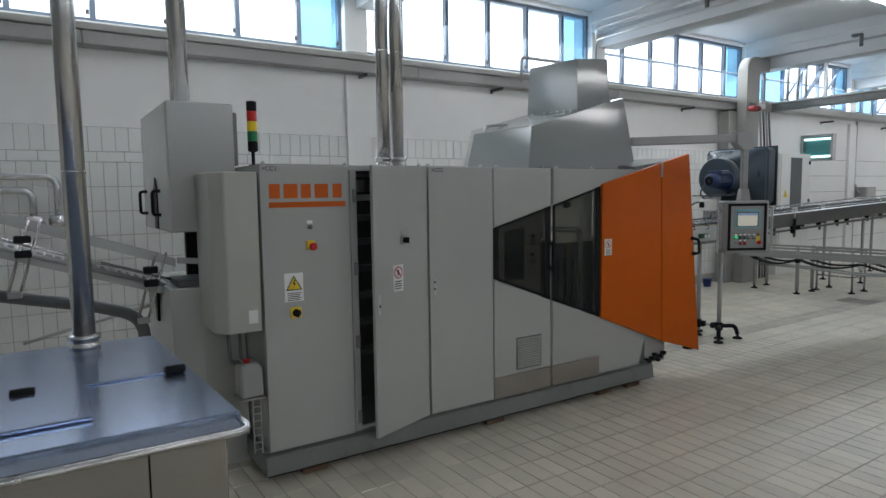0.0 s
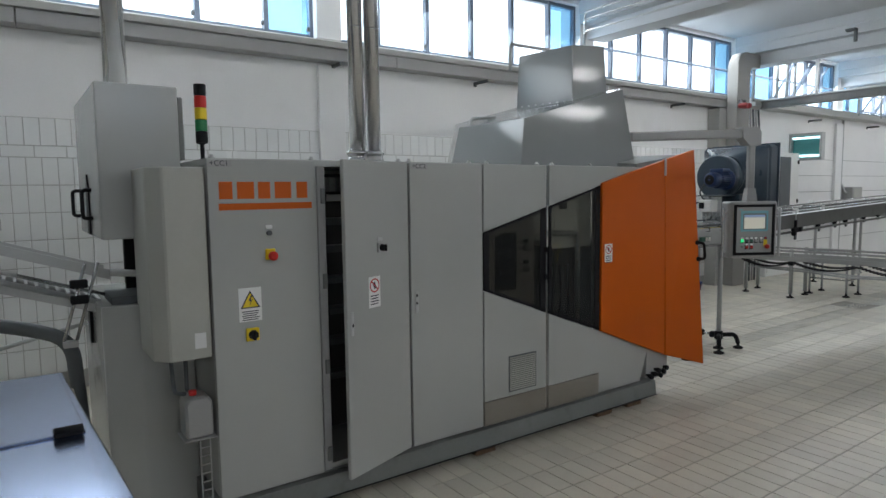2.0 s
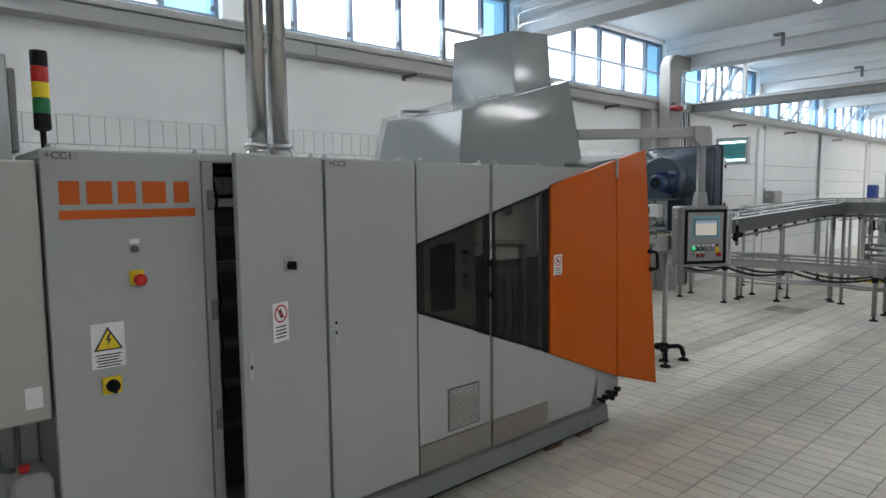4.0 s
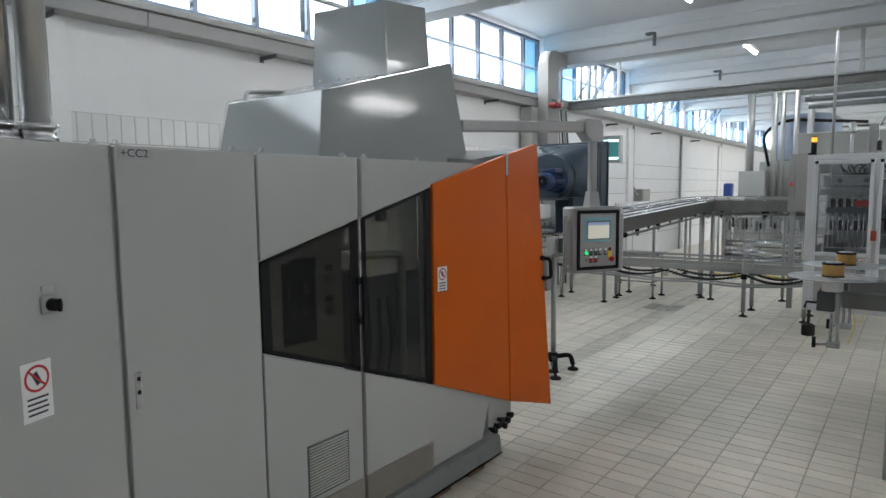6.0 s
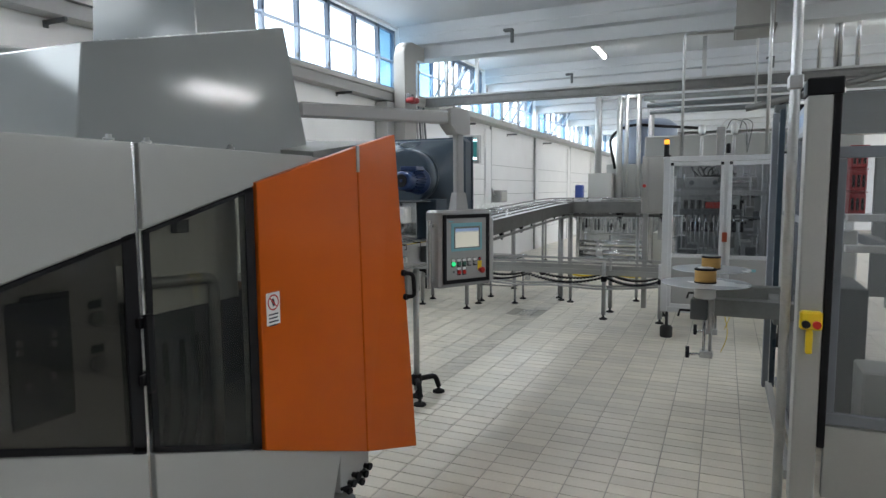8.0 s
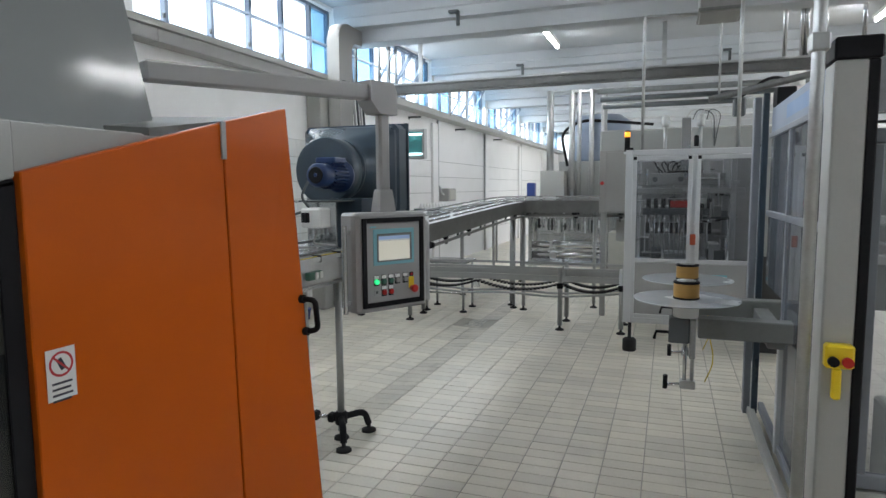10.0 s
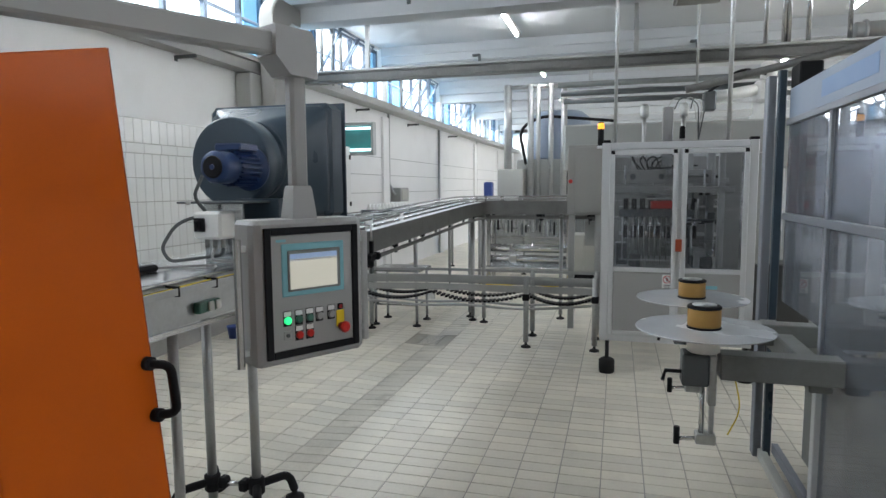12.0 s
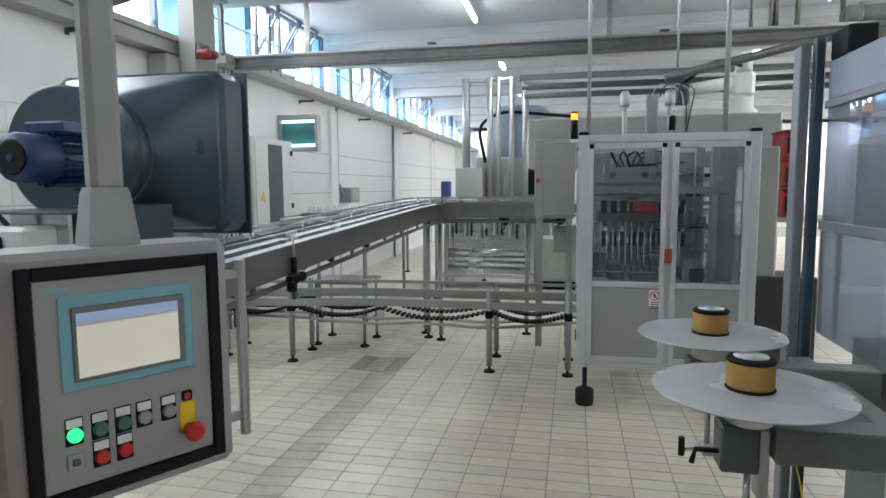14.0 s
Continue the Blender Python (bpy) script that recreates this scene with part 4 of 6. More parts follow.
def on_panel(name, x, y, z, material, parent=hmi, bevel=0.002, label=""):
    return part(name, box_bm(x, y, z, bevel, HM), material, parent, label)


part("housing", prism_bm([(-0.185, -0.02 + 0.02), (0.185, 0.0), (0.20, 0.02), (0.20, 0.13), (0.17, 0.155), (-0.17, 0.155), (-0.20, 0.13), (-0.20, 0.02)], "xy", -0.225, 0.225, 0.012, m=HM), M_PANEL, hmi)
for s in (-1, 1):
    on_panel("bezel", sorted((s * 0.146, s * 0.168)), (-0.012, -0.001), (-0.202, 0.202), M_BLACK)
    on_panel("bezel", (-0.1455, 0.1455), (-0.012, -0.001), sorted((s * 0.180, s * 0.202)), M_BLACK)
    gx, gy = (0.275, 0.105) if s > 0 else (-0.226, 0.05)
    bar = part("grab_bar", tube_bm([HM @ Vector((gx, gy, -0.225)), HM @ Vector((gx, gy, 0.17))], 0.0115, 12), M_STEEL, hmi, "upright steel grab bar")
    for z in (-0.19, 0.13):
        part("bar_foot", box_bm(sorted((s * 0.199, gx - s * 0.008)), (gy - 0.007, gy + 0.007), (z, z + 0.02), 0.002, HM), M_GALV, bar)
face = on_panel("front_plate", (-0.1455, 0.1455), (-0.006, -0.001), (-0.1795, 0.1795), M_PANEL)
on_panel("screen_surround", (-0.112, 0.112), (-0.009, -0.006), (-0.012, 0.152), M_TEAL, face)
on_panel("screen_rim", (-0.093, 0.096), (-0.0115, -0.009), (0.003, 0.131), M_BASE, face)
on_panel("screen", (-0.086, 0.084), (-0.013, -0.0115), (0.010, 0.098), M_SCREEN, face, 0, "lit cream screen")
on_panel("screen_head", (-0.086, 0.084), (-0.013, -0.0115), (0.0985, 0.120), M_SCRHEAD, face, 0)
on_panel("screen_bar", (-0.086, 0.084), (-0.0134, -0.0131), (0.0985, 0.104), M_LABEL, face, 0)
on_panel("maker_mark", (-0.128, -0.095), (-0.0065, -0.006), (0.158, 0.166), M_TEAL, face, 0)


def button(u, v, material, plate=True, mush=False):
    if plate:
        p = on_panel("button_plate", (u - 0.014, u + 0.014), (-0.008, -0.006), (v - 0.018, v + 0.030), M_BLACK, face, 0.001)
        on_panel("legend", (u - 0.012, u + 0.012), (-0.0092, -0.008), (v + 0.013, v + 0.028), M_LABEL, p, 0)
    else:
        p = face
    ax = HM.to_3x3().to_4x4() @ Matrix.Rotation(radians(90), 4, "X")
    prof = [(0.012, 0), (0.012, 0.006), (0.010, 0.009)] if not mush else [(0.013, 0), (0.013, 0.014), (0.018, 0.018), (0.019, 0.026), (0.012, 0.033)]
    smooth_sides(part("stop_button" if mush else "push_button", lathe_bm(prof, HM @ Vector((u, -0.008, v)), ax, 20), material, p))


button(-0.098, -0.086, M_LED)
button(-0.058, -0.086, M_DKGREEN)
button(-0.020, -0.086, M_DKGREEN)
button(0.016, -0.086, M_PANEL)
button(0.060, -0.086, M_PANEL)
button(-0.058, -0.136, M_RED)
button(-0.020, -0.136, M_RED)
sw = on_panel("key_plate", (-0.112, -0.084), (-0.009, -0.006), (-0.148, -0.118), M_PANEL, face)
on_panel("key_rim", (-0.104, -0.092), (-0.012, -0.009), (-0.139, -0.127), M_DKGREY, sw)
on_panel("stop_backing", (0.080, 0.110), (-0.0085, -0.006), (-0.132, -0.078), M_YELLOW, face, 0.002)
button(0.098, -0.132, M_RED, False, True)
on_panel("reset_rim", (0.085, 0.105), (-0.010, -0.006), (-0.076, -0.056), M_BLACK, face, 0.003)
on_panel("reset_key", (0.089, 0.101), (-0.012, -0.010), (-0.072, -0.060), M_SIGNRED, face, 0.002)
# mast, elbow and arm
c = HM @ Vector((0.0, 0.075, 0))
part("mast_foot", hull_bm([HM @ Vector((s * a, 0.075 + t * b, z)) for a, b, z in ((0.043, 0.038, 0.225), (0.043, 0.038, 0.236), (0.037, 0.032, 0.238), (0.034, 0.029, 0.318), (0.030, 0.026, 0.330)) for s in (-1, 1) for t in (-1, 1)]), M_PANEL, hmi)
part("mast", prism_bm([(-0.028, 0.051), (0.028, 0.051), (0.028, 0.099), (-0.028, 0.099)], "xy", 0.322, 0.70, 0.01, m=HM), M_PANEL, hmi)
AE = Vector((c.x, c.y, 1.868))
AS = Vector((5.14, 4.235, 1.835))
ad = (AS - AE).normalized()
AM = Matrix.Translation(AE) @ Matrix.Rotation(math.atan2(ad.y, ad.x), 4, "Z")
part("elbow", hull_bm([AM @ Vector((x, y, z)) for x, y, z in ((0.10, -0.045, 0.045), (0.10, 0.045, 0.045), (-0.03, -0.045, 0.045), (-0.03, 0.045, 0.045), (-0.055, -0.04, 0.01), (-0.055, 0.04, 0.01), (-0.055, -0.04, -0.09), (-0.055, 0.04, -0.09), (0.05, -0.045, -0.09), (0.05, 0.045, -0.09), (0.10, -0.045, -0.04), (0.10, 0.045, -0.04))]), M_PANEL, hmi)
part("arm", box_bm((0.09, (AS - AE).length), (-0.028, 0.028), (-0.033, 0.033), 0.008, AM @ Matrix.Rotation(math.asin(-ad.z), 4, "Y")), M_PANEL, hmi)

# ---- blower over the conveyor start ----
fan = thing("blower", (6.9, 4.55, 1.12), "dark grey blower with a blue motor and flared outlet", "blower")
FX, FC, FZ = 6.74, 4.56, 1.59
MY, MZ = FC - 0.10, FZ - 0.045
lathe("scroll_housing", [(0.182, 0), (0.190, 0.008), (0.190, 0.10), (0.180, 0.11), (0.16, 0.115), (0.16, 0.16), (0.165, 0.165), (0.165, 0.19)], (FX, FC, FZ - 0.016), M_FAN, fan, "x", 44)


def flare_bm(n=64, steps=14):
    """A round collar that swells into a rounded rectangle."""
    bm = bmesh.new()
    rings = []
    for k in range(steps + 1):
        t = k / steps
        e = 2 + 14 * t ** 2
        x = FX + 0.185 + 0.225 * t
        ring = []
        for i in range(n):
            a = 2 * math.pi * (i + 0.5) / n
            c, d = math.cos(a), math.sin(a)
            r = (abs(c) ** e + abs(d) ** e) ** (-1 / e)
            g = t ** 1.15
            hy, hz = 0.165 + (0.318 - 0.165) * g, 0.165 + (0.265 - 0.165) * g
            ring.append(bm.verts.new((x, FC + 0.055 * g + hy * r * c, FZ + hz * r * d)))
        rings.append(ring)
    for p, q in zip(rings, rings[1:]):
        for i in range(n):
            bm.faces.new((p[i], p[(i + 1) % n], q[(i + 1) % n], q[i]))
    bm.faces.new(rings[0][::-1])
    bm.faces.new(rings[-1])
    return bm


smooth_sides(part("flare", flare_bm(), M_FAN, fan))
for x in (0.196, 0.232):
    lathe("collar_ring", [(0.166, 0), (0.172, 0.004), (0.172, 0.008), (0.166, 0.012)], (FX + x - 0.03, FC, FZ), M_FAN, fan, "x", 44)
box("plenum", (FX + 0.395, FX + 0.56), (4.285, 4.945), (1.315, 1.865), M_FAN, fan, 0.03)
box("plenum_flange", (FX + 0.562, FX + 0.575), (4.283, 4.947), (1.30, 1.88), M_FAN, fan)
mo = lathe("motor", [(0.044, -0.255), (0.058, -0.249), (0.063, -0.238), (0.063, -0.160), (0.060, -0.155), (0.060, -0.02), (0.092, -0.015), (0.092, 0.0)], (FX, MY, MZ), M_BLUE, fan, "x", 32, "blue electric motor")
lathe("fan_grille", [(0.040, -0.259), (0.044, -0.256)], (FX, MY, MZ), M_BLACK, mo, "x", 20)
lathe("grille_hub", [(0.009, -0.263), (0.011, -0.259)], (FX, MY, MZ), M_BLUE, mo, "x", 12)
for k in range(22):
    a = 2 * math.pi * k / 22
    cy, cz = MY + 0.065 * math.cos(a), MZ + 0.065 * math.sin(a)
    part("fin", box_bm((FX - 0.158, FX - 0.025), (-0.003, 0.003), (-0.009, 0.009), 0, Matrix.Translation((0, cy, cz)) @ Matrix.Rotation(a - math.pi / 2, 4, "X")), M_BLUE, mo)
box("terminal_box", (FX - 0.16, FX - 0.03), (MY - 0.06, MY + 0.06), (MZ + 0.066, MZ + 0.097), M_BLUE, mo, 0.006)
box("mount", (6.72, 6.90), (4.32, 4.52), (1.152, 1.42), M_FAN, fan)
box("shelf_plate", (6.52, 6.92), (4.36, 4.66), (1.404, 1.412), M_DKGREY, fan)
box("stand_sheet", (6.58, 6.595), (4.40, 4.58), (1.152, 1.403), M_SHEET, fan, 0.002)
box("stand_sheet", (6.66, 6.90), (4.58, 4.595), (1.152, 1.403), M_SHEET, fan, 0.002)
lathe("plate_bolt", [(0.006, -0.012), (0.009, -0.010), (0.009, 0.0)], (6.52, 4.60, 1.408), M_GALV, fan, "x", 10)
fan.location += Vector((-0.062, -0.055, -0.012))
iso = thing("isolator_box", (6.52, 4.5, 1.17), "light grey isolator box with a black rotary switch", "switch box")
box("box", (6.47, 6.575), (4.43, 4.555), (1.255, 1.362), M_WHITE, iso, 0.01)
rt = box("switch_plate", (6.462, 6.4695), (4.495, 4.545), (1.285, 1.338), M_BLACK, iso, 0.003)
box("knob", (6.440, 6.462), (4.512, 4.528), (1.292, 1.330), M_BLACK, rt, 0.004)
for k in range(3):
    lathe("gland", [(0.010, -0.035), (0.010, 0)], (6.52, 4.455 + 0.036 * k, 1.255), M_PANEL, iso, seg=10)
tube("cable", bend([(6.52, 4.53, 1.362), (6.49, 4.56, 1.42), (6.47, 4.50, 1.50)], 0.05), 0.007, M_DKGREY, iso, 8)
tube("cable", bend([(6.52, 4.53, 1.35), (6.46, 4.62, 1.32), (6.44, 4.68, 1.22), (6.46, 4.66, 1.165), (6.52, 4.46, 1.19), (6.52, 4.455, 1.225)], 0.08), 0.007, M_DKGREY, iso, 8)
tube("cable", bend([(6.52, 4.49, 1.22), (6.50, 4.50, 1.17), (6.56, 4.40, 1.16)], 0.04), 0.007, M_PANEL, iso, 8)

iso.location += Vector((-0.05, -0.05, 0))

# ---- conveyors ----
def foot(parent, x, y, z=0.0):
    lathe("foot", [(0.045, 0), (0.043, 0.012), (0.02, 0.022), (0.012, 0.026), (0.012, 0.06)], (x, y, z), M_RUBBER, parent, seg=14)


def leg(parent, x, y, top, r=0.021):
    tube("leg", [(x, y, 0.05), (x, y, top)], r, M_LEG, parent, 12)
    foot(parent, x, y)


CZ = 1.16
rng = random.Random(7)


def rail_path(path, off):
    """The path moved sideways by off."""
    out = []
    for i, p in enumerate(path):
        a, b = path[max(i - 1, 0)], path[min(i + 1, len(path) - 1)]
        d = Vector((b[0] - a[0], b[1] - a[1])).normalized()
        out.append((p[0] - d.y * off, p[1] + d.x * off))
    return out


def strip_bm(path, off0, off1, z0, z1):
    """A band along a path between two side offsets and two heights."""
    bm = bmesh.new()
    A, B = rail_path(path, off0), rail_path(path, off1)
    rows = [[bm.verts.new((*A[i], z0)), bm.verts.new((*B[i], z0)), bm.verts.new((*B[i], z1)), bm.verts.new((*A[i], z1))] for i in range(len(path))]
    for a, b in zip(rows, rows[1:]):
        for k in range(4):
            bm.faces.new((a[k], a[(k + 1) % 4], b[(k + 1) % 4], b[k]))
    bm.faces.new(rows[0][::-1])
    bm.faces.new(rows[-1])
    return bm


def conveyor(label, path, width, z, group="", brackets=0.7, rails=True, depth=0.12):
    c = thing("conveyor", (*path[0], 0), label, "conveyor", group)
    path = [(p[0], p[1]) for p in bend([(*p, 0) for p in path], 0.7, 8)]
    w = width / 2
    part("bed", strip_bm(path, -w + 0.012, w - 0.012, z - 0.05, z), M_GALV, c, "plastic chain on a steel bed")
    for s in (-1, 1):
        part("side_frame", strip_bm(path, *sorted((s * w, s * (w - 0.008))), z - depth, z + 0.012), M_SIDE, c)
        part("return_rail", strip_bm(path, *sorted((s * (w - 0.01), s * (w - 0.03))), z - depth - 0.05, z - depth - 0.03), M_SIDE, c)
        if rails:
            for up in (0.022, 0.052):
                part("guide_rail", strip_bm(path, *sorted((s * (w - 0.035), s * (w - 0.022))), z + up, z + up + 0.016), M_STEEL, c)
    run = 0
    for a, b in zip(path, path[1:]):
        run += math.dist(a, b)
        if brackets and run > brackets:
            run = 0
            d = Vector((b[0] - a[0], b[1] - a[1])).normalized()
            for s in (-1, 1):
                q = Vector((*b, 0)) + Vector((-d.y, d.x, 0)) * s * (w + 0.022) + Vector((d.x, d.y, 0)) * rng.uniform(-0.14, 0.14)
                lift = rng.uniform(0.02, 0.07)
                br = box("rail_bracket", (q.x - 0.012, q.x + 0.012), (q.y - 0.012, q.y + 0.012), (z - 0.15 + lift, z - 0.04), M_BLACK, c, 0.004)
                box("clamp_knob", (q.x - 0.035, q.x + 0.016), (q.y - 0.02, q.y + 0.02), (z - 0.19 + lift, z - 0.14 + lift), M_BLACK, br, 0.008)
                box("cross_clamp", (q.x - 0.06, q.x + 0.07), (q.y - 0.02, q.y + 0.015), (z - 0.17 + lift, z - 0.145 + lift), M_BLACK, br, 0.004)
                for u, w in ((-0.055, 0.03), (0.05, 0.035)):
                    box("hand_knob", (q.x + u - w / 2, q.x + u + w / 2), (q.y - 0.035, q.y + 0.01), (z - 0.20 + lift + u * 0.3, z - 0.155 + lift + u * 0.3), M_BLACK, br, 0.010)
                box("drop_bar", (q.x - 0.016, q.x + 0.016), (q.y - 0.008, q.y + 0.008), (z - 0.26 + lift, z - 0.19 + lift), M_DKGREY, br, 0.003)
                tube("rail_stay", [(q.x, q.y, z - 0.05), (q.x, q.y, z + 0.065)], 0.006, M_STEEL, br, 6)
                tube("bracket_pin", [(q.x, q.y, z + 0.05), tuple(Vector((*b, z + 0.05)) + Vector((-d.y, d.x, 0)) * s * (w - 0.03))], 0.006, M_STEEL, br, 6)
    return c, path


def dense(path, step=0.35):
    out = []
    for a, b in zip(path, path[1:]):
        n = max(1, int(math.dist(a, b) / step))
        out += [(a[0] + (b[0] - a[0]) * k / n, a[1] + (b[1] - a[1]) * k / n) for k in range(n)]
    return out + [path[-1]]


# outfeed along the hall that swings towards the caged machine
c1, _ = conveyor("stainless bottle conveyor on tubular legs, curving", dense([(7.06, 4.50), (7.6, 4.50), (9.0, 4.50), (10.3, 4.50)], 0.7) + [(11.0, 4.42), (11.05, 3.7), (11.08, 3.1)], 0.36, CZ)
for x, y in ((6.705, 4.45), (6.685, 4.665), (10.82, 4.28), (11.07, 4.49), (10.9, 4.42), (11.2, 3.5)):
    leg(c1, x, y, (0.984 if x < 7 else CZ - 0.11))


def climb(conv, x0, x1, slope):
    """Lets the upper parts of a conveyor rise steadily between two places along the hall."""
    for ob in conv.children_recursive:
        for v in ob.data.vertices:
            x, z = v.co.x + BASE[ob.name].x, v.co.z + BASE[ob.name].z
            if z > 0.5:
                v.co.z += slope * (min(max(x, x0), x1) - x0)


climb(c1, 7.06, 10.9, 0.033)
for hx, hy, fy in ((6.705, 4.45, 4.35), (6.685, 4.665, 4.765)):
    lathe("leg_hub", [(0.028, 0), (0.036, 0.008), (0.036, 0.072), (0.028, 0.08)], (hx, hy, 0.085), M_BLACK, c1, seg=16)
    for dx in (-0.155, 0.155):
        part("leg_arm", tube_bm(bend([(hx, hy, 0.128), (hx + 0.85 * dx, hy + 0.85 * (fy - hy), 0.128), (hx + dx, fy, 0.045)], 0.045), 0.019, 10), M_BLACK, c1, "black plastic foot arm")
        foot(c1, hx + dx, fy)
tube("tie_rod", [(6.703, 4.47, 0.125), (6.687, 4.645, 0.125)], 0.012, M_STEEL, c1, 10)
for y in (4.505, 4.612):
    box("rod_clamp", (6.668, 6.722), (y - 0.022, y + 0.022), (0.098, 0.152), M_BLACK, c1, 0.010)

# head of the conveyor by the moulding machine
hd = thing("transfer_table", (6.4, 4.5, 0), "stainless transfer table with cables at the conveyor start", "table")
box("top_plate", (5.70, 7.05), (4.33, 4.80), (1.136, 1.150), M_SHEET, hd, 0.003)
box("side_channel", (5.72, 7.05), (4.335, 4.35), (0.985, 1.134), M_GALV, hd, 0.002)
box("side_channel", (5.72, 7.05), (4.78, 4.795), (0.985, 1.134), M_GALV, hd, 0.002)
part("lower_flange", prism_bm([(5.74, 0.975), (7.05, 0.955), (7.05, 0.97), (5.74, 0.99)], "xz", 4.32, 4.334), M_STEEL, hd)
box("cable_rail", (5.75, 7.04), (4.29, 4.334), (1.105, 1.112), M_GALV, hd, 0.001)
box("cable_rail", (5.75, 7.04), (4.285, 4.289), (1.105, 1.128), M_GALV, hd, 0)
for k in range(6):
    x = 5.85 + 0.2 * k
    box("cable_tie", (x, x + 0.008), (4.284, 4.336), (1.10, 1.135), M_BLACK, hd, 0)
for k, m in enumerate((M_YELLOW, M_DKGREY, M_YELLOW, M_GREEN, M_BLACK, M_GALV)):
    tube("cable", bend([(5.60, 4.30 + 0.006 * k, 1.06 + 0.008 * k), (5.80, 4.295 + 0.007 * k, 1.119), (6.3, 4.297 + 0.006 * k, 1.122 + 0.003 * (k % 3)), (7.0, 4.295 + 0.007 * k, 1.12)], 0.1), 0.0045, m, hd, 6)
box("end_clamp", (5.70, 5.80), (4.36, 4.50), (1.151, 1.19), M_DKGREY, hd, 0.008)
box("end_post", (5.735, 5.775), (4.29, 4.33), (0.60, 1.10), M_BLACK, hd, 0.005)
vb = box("valve_block", (6.18, 6.30), (4.305, 4.3345), (1.015, 1.055), M_DKGREEN, hd, 0.004)
for x in (6.225, 6.265):
    box("valve_face", (x, x + 0.028), (4.296, 4.3045), (1.018, 1.052), M_WHITE, vb, 0.003)
box("bracket", (6.55, 6.575), (4.29, 4.334), (0.99, 1.10), M_DKGREY, hd, 0.004)
box("sensor", (6.58, 6.70), (4.27, 4.32), (1.045, 1.085), M_PANEL, hd, 0.006)
gun = thing("blow_gun", (6.15, 4.55, 1.15), "black air gun lying on the transfer table", "air gun")
tube("barrel", [(6.02, 4.62, 1.20), (6.14, 4.57, 1.168)], 0.006, M_DKGREY, gun, 8)
box("body", (6.08, 6.26), (4.53, 4.575), (1.151, 1.175), M_BLACK, gun, 0.008)
box("trigger", (6.12, 6.16), (4.535, 4.57), (1.176, 1.20), M_DKGREY, gun, 0.005)
tube("hose", bend([(6.26, 4.55, 1.16), (6.36, 4.50, 1.157), (6.42, 4.40, 1.157), (6.34, 4.36, 1.157)], 0.06), 0.005, M_PANEL, gun, 6)
for k in range(14):
    box("chain_link", (6.20 + 0.04 * k, 6.232 + 0.04 * k), (4.50, 4.60), (0.955 - 0.02 * math.sin(math.pi * k / 13), 0.968 - 0.02 * math.sin(math.pi * k / 13)), M_DKGREY, hd, 0.001)
leg(hd, 6.15, 4.40, 0.984, 0.018)
leg(hd, 6.15, 4.74, 0.984, 0.018)

# wide accumulation line behind, along the wall
c2, _ = conveyor("wide stainless accumulation conveyor along the wall", dense([(10.6, 5.55), (13.4, 5.60), (16.5, 5.5), (17.6, 4.9)], 0.6), 0.5, 1.165, brackets=0, rails=False)
for x in (11.6, 13.2, 15.4):
    leg(c2, x, 5.30, 1.06)
    leg(c2, x, 5.84, 1.06)
c3, _ = conveyor("stainless bottle conveyor crossing to the filling machine", dense([(12.6, 5.0), (14.5, 4.9), (14.9, 4.2), (14.9, 2.6)], 0.6), 0.34, 1.16, brackets=0.8)
for x, y in ((13.0, 4.8), (14.6, 4.4), (14.8, 3.4)):
    leg(c3, x, y, 1.06)

# low return conveyor with hanging chain
low = thing("low_chain_conveyor", (10.2, 4.2, 0), "low stainless conveyor frame with hanging black chain", "conveyor")
LP = [(9.85, 6.1), (9.95, 5.45), (10.11, 4.7), (10.11, 3.6), (10.11, 2.92)]
LP = [(p[0], p[1]) for p in bend([(*p, 0) for p in dense(LP, 0.5)], 0.3, 3)]
LZ = 0.56
for off in (-0.22, 0.22):
    part("side_rail", strip_bm(LP, off - 0.006, off + 0.006, LZ - 0.06, LZ), M_LEG, low)
    part("upper_rail", strip_bm(LP, off - 0.008, off + 0.008, LZ + 0.06, LZ + 0.085), M_LEG, low)
for x, y in ((9.89, 5.36), (10.27, 5.35), (9.89, 3.695), (10.34, 3.695), (9.89, 3.09), (10.34, 3.09), (9.95, 6.0), (10.36, 6.05)):
    leg(low, x, y, LZ + 0.09, 0.024)
    box("leg_clamp", (x - 0.03, x + 0.03), (y - 0.03, y + 0.03), (LZ - 0.13, LZ - 0.07), M_BLACK, low, 0.006)
box("sag_bracket", (9.96, 10.0), (4.58, 4.64), (LZ - 0.17, LZ - 0.02), M_SHEET, low)
for off in (-0.10, 0.10):
    for a, b in (((10.0, 3.07), (10.0, 3.70)), ((10.0, 3.70), (9.98, 4.60)), ((9.98, 4.60), (10.0, 5.40)), ((10.0, 5.4), (9.95, 6.05))):
        bm = bmesh.new()
        n = 22
        for k in range(n):
            t = (k + 0.5) / n
            z = LZ - 0.09 - 0.32 * t * (1 - t) + 0.02 * (off > 0)
            x, y = a[0] + (b[0] - a[0]) * t + off + 0.1, a[1] + (b[1] - a[1]) * t
            box_bm((x - 0.05, x + 0.05), (y - 0.012, y + 0.012), (z - 0.009, z + 0.009), 0, None, bm)
        part("chain", bm, M_BLACK, low, "hanging black plastic chain")
    ps = [(10.0 + off + 0.1, 3.0, LZ - 0.16)] + [(10.0 + off + 0.1, y, LZ - 0.21 - 0.03 * (k % 2)) for k, y in enumerate((3.4, 3.8, 4.3, 4.7, 5.2))] + [(10.0 + off + 0.1, 6.0, LZ - 0.2)]
    tube("drip_rail", bend(ps, 0.2, 4), 0.012, M_GALV, low, 8)

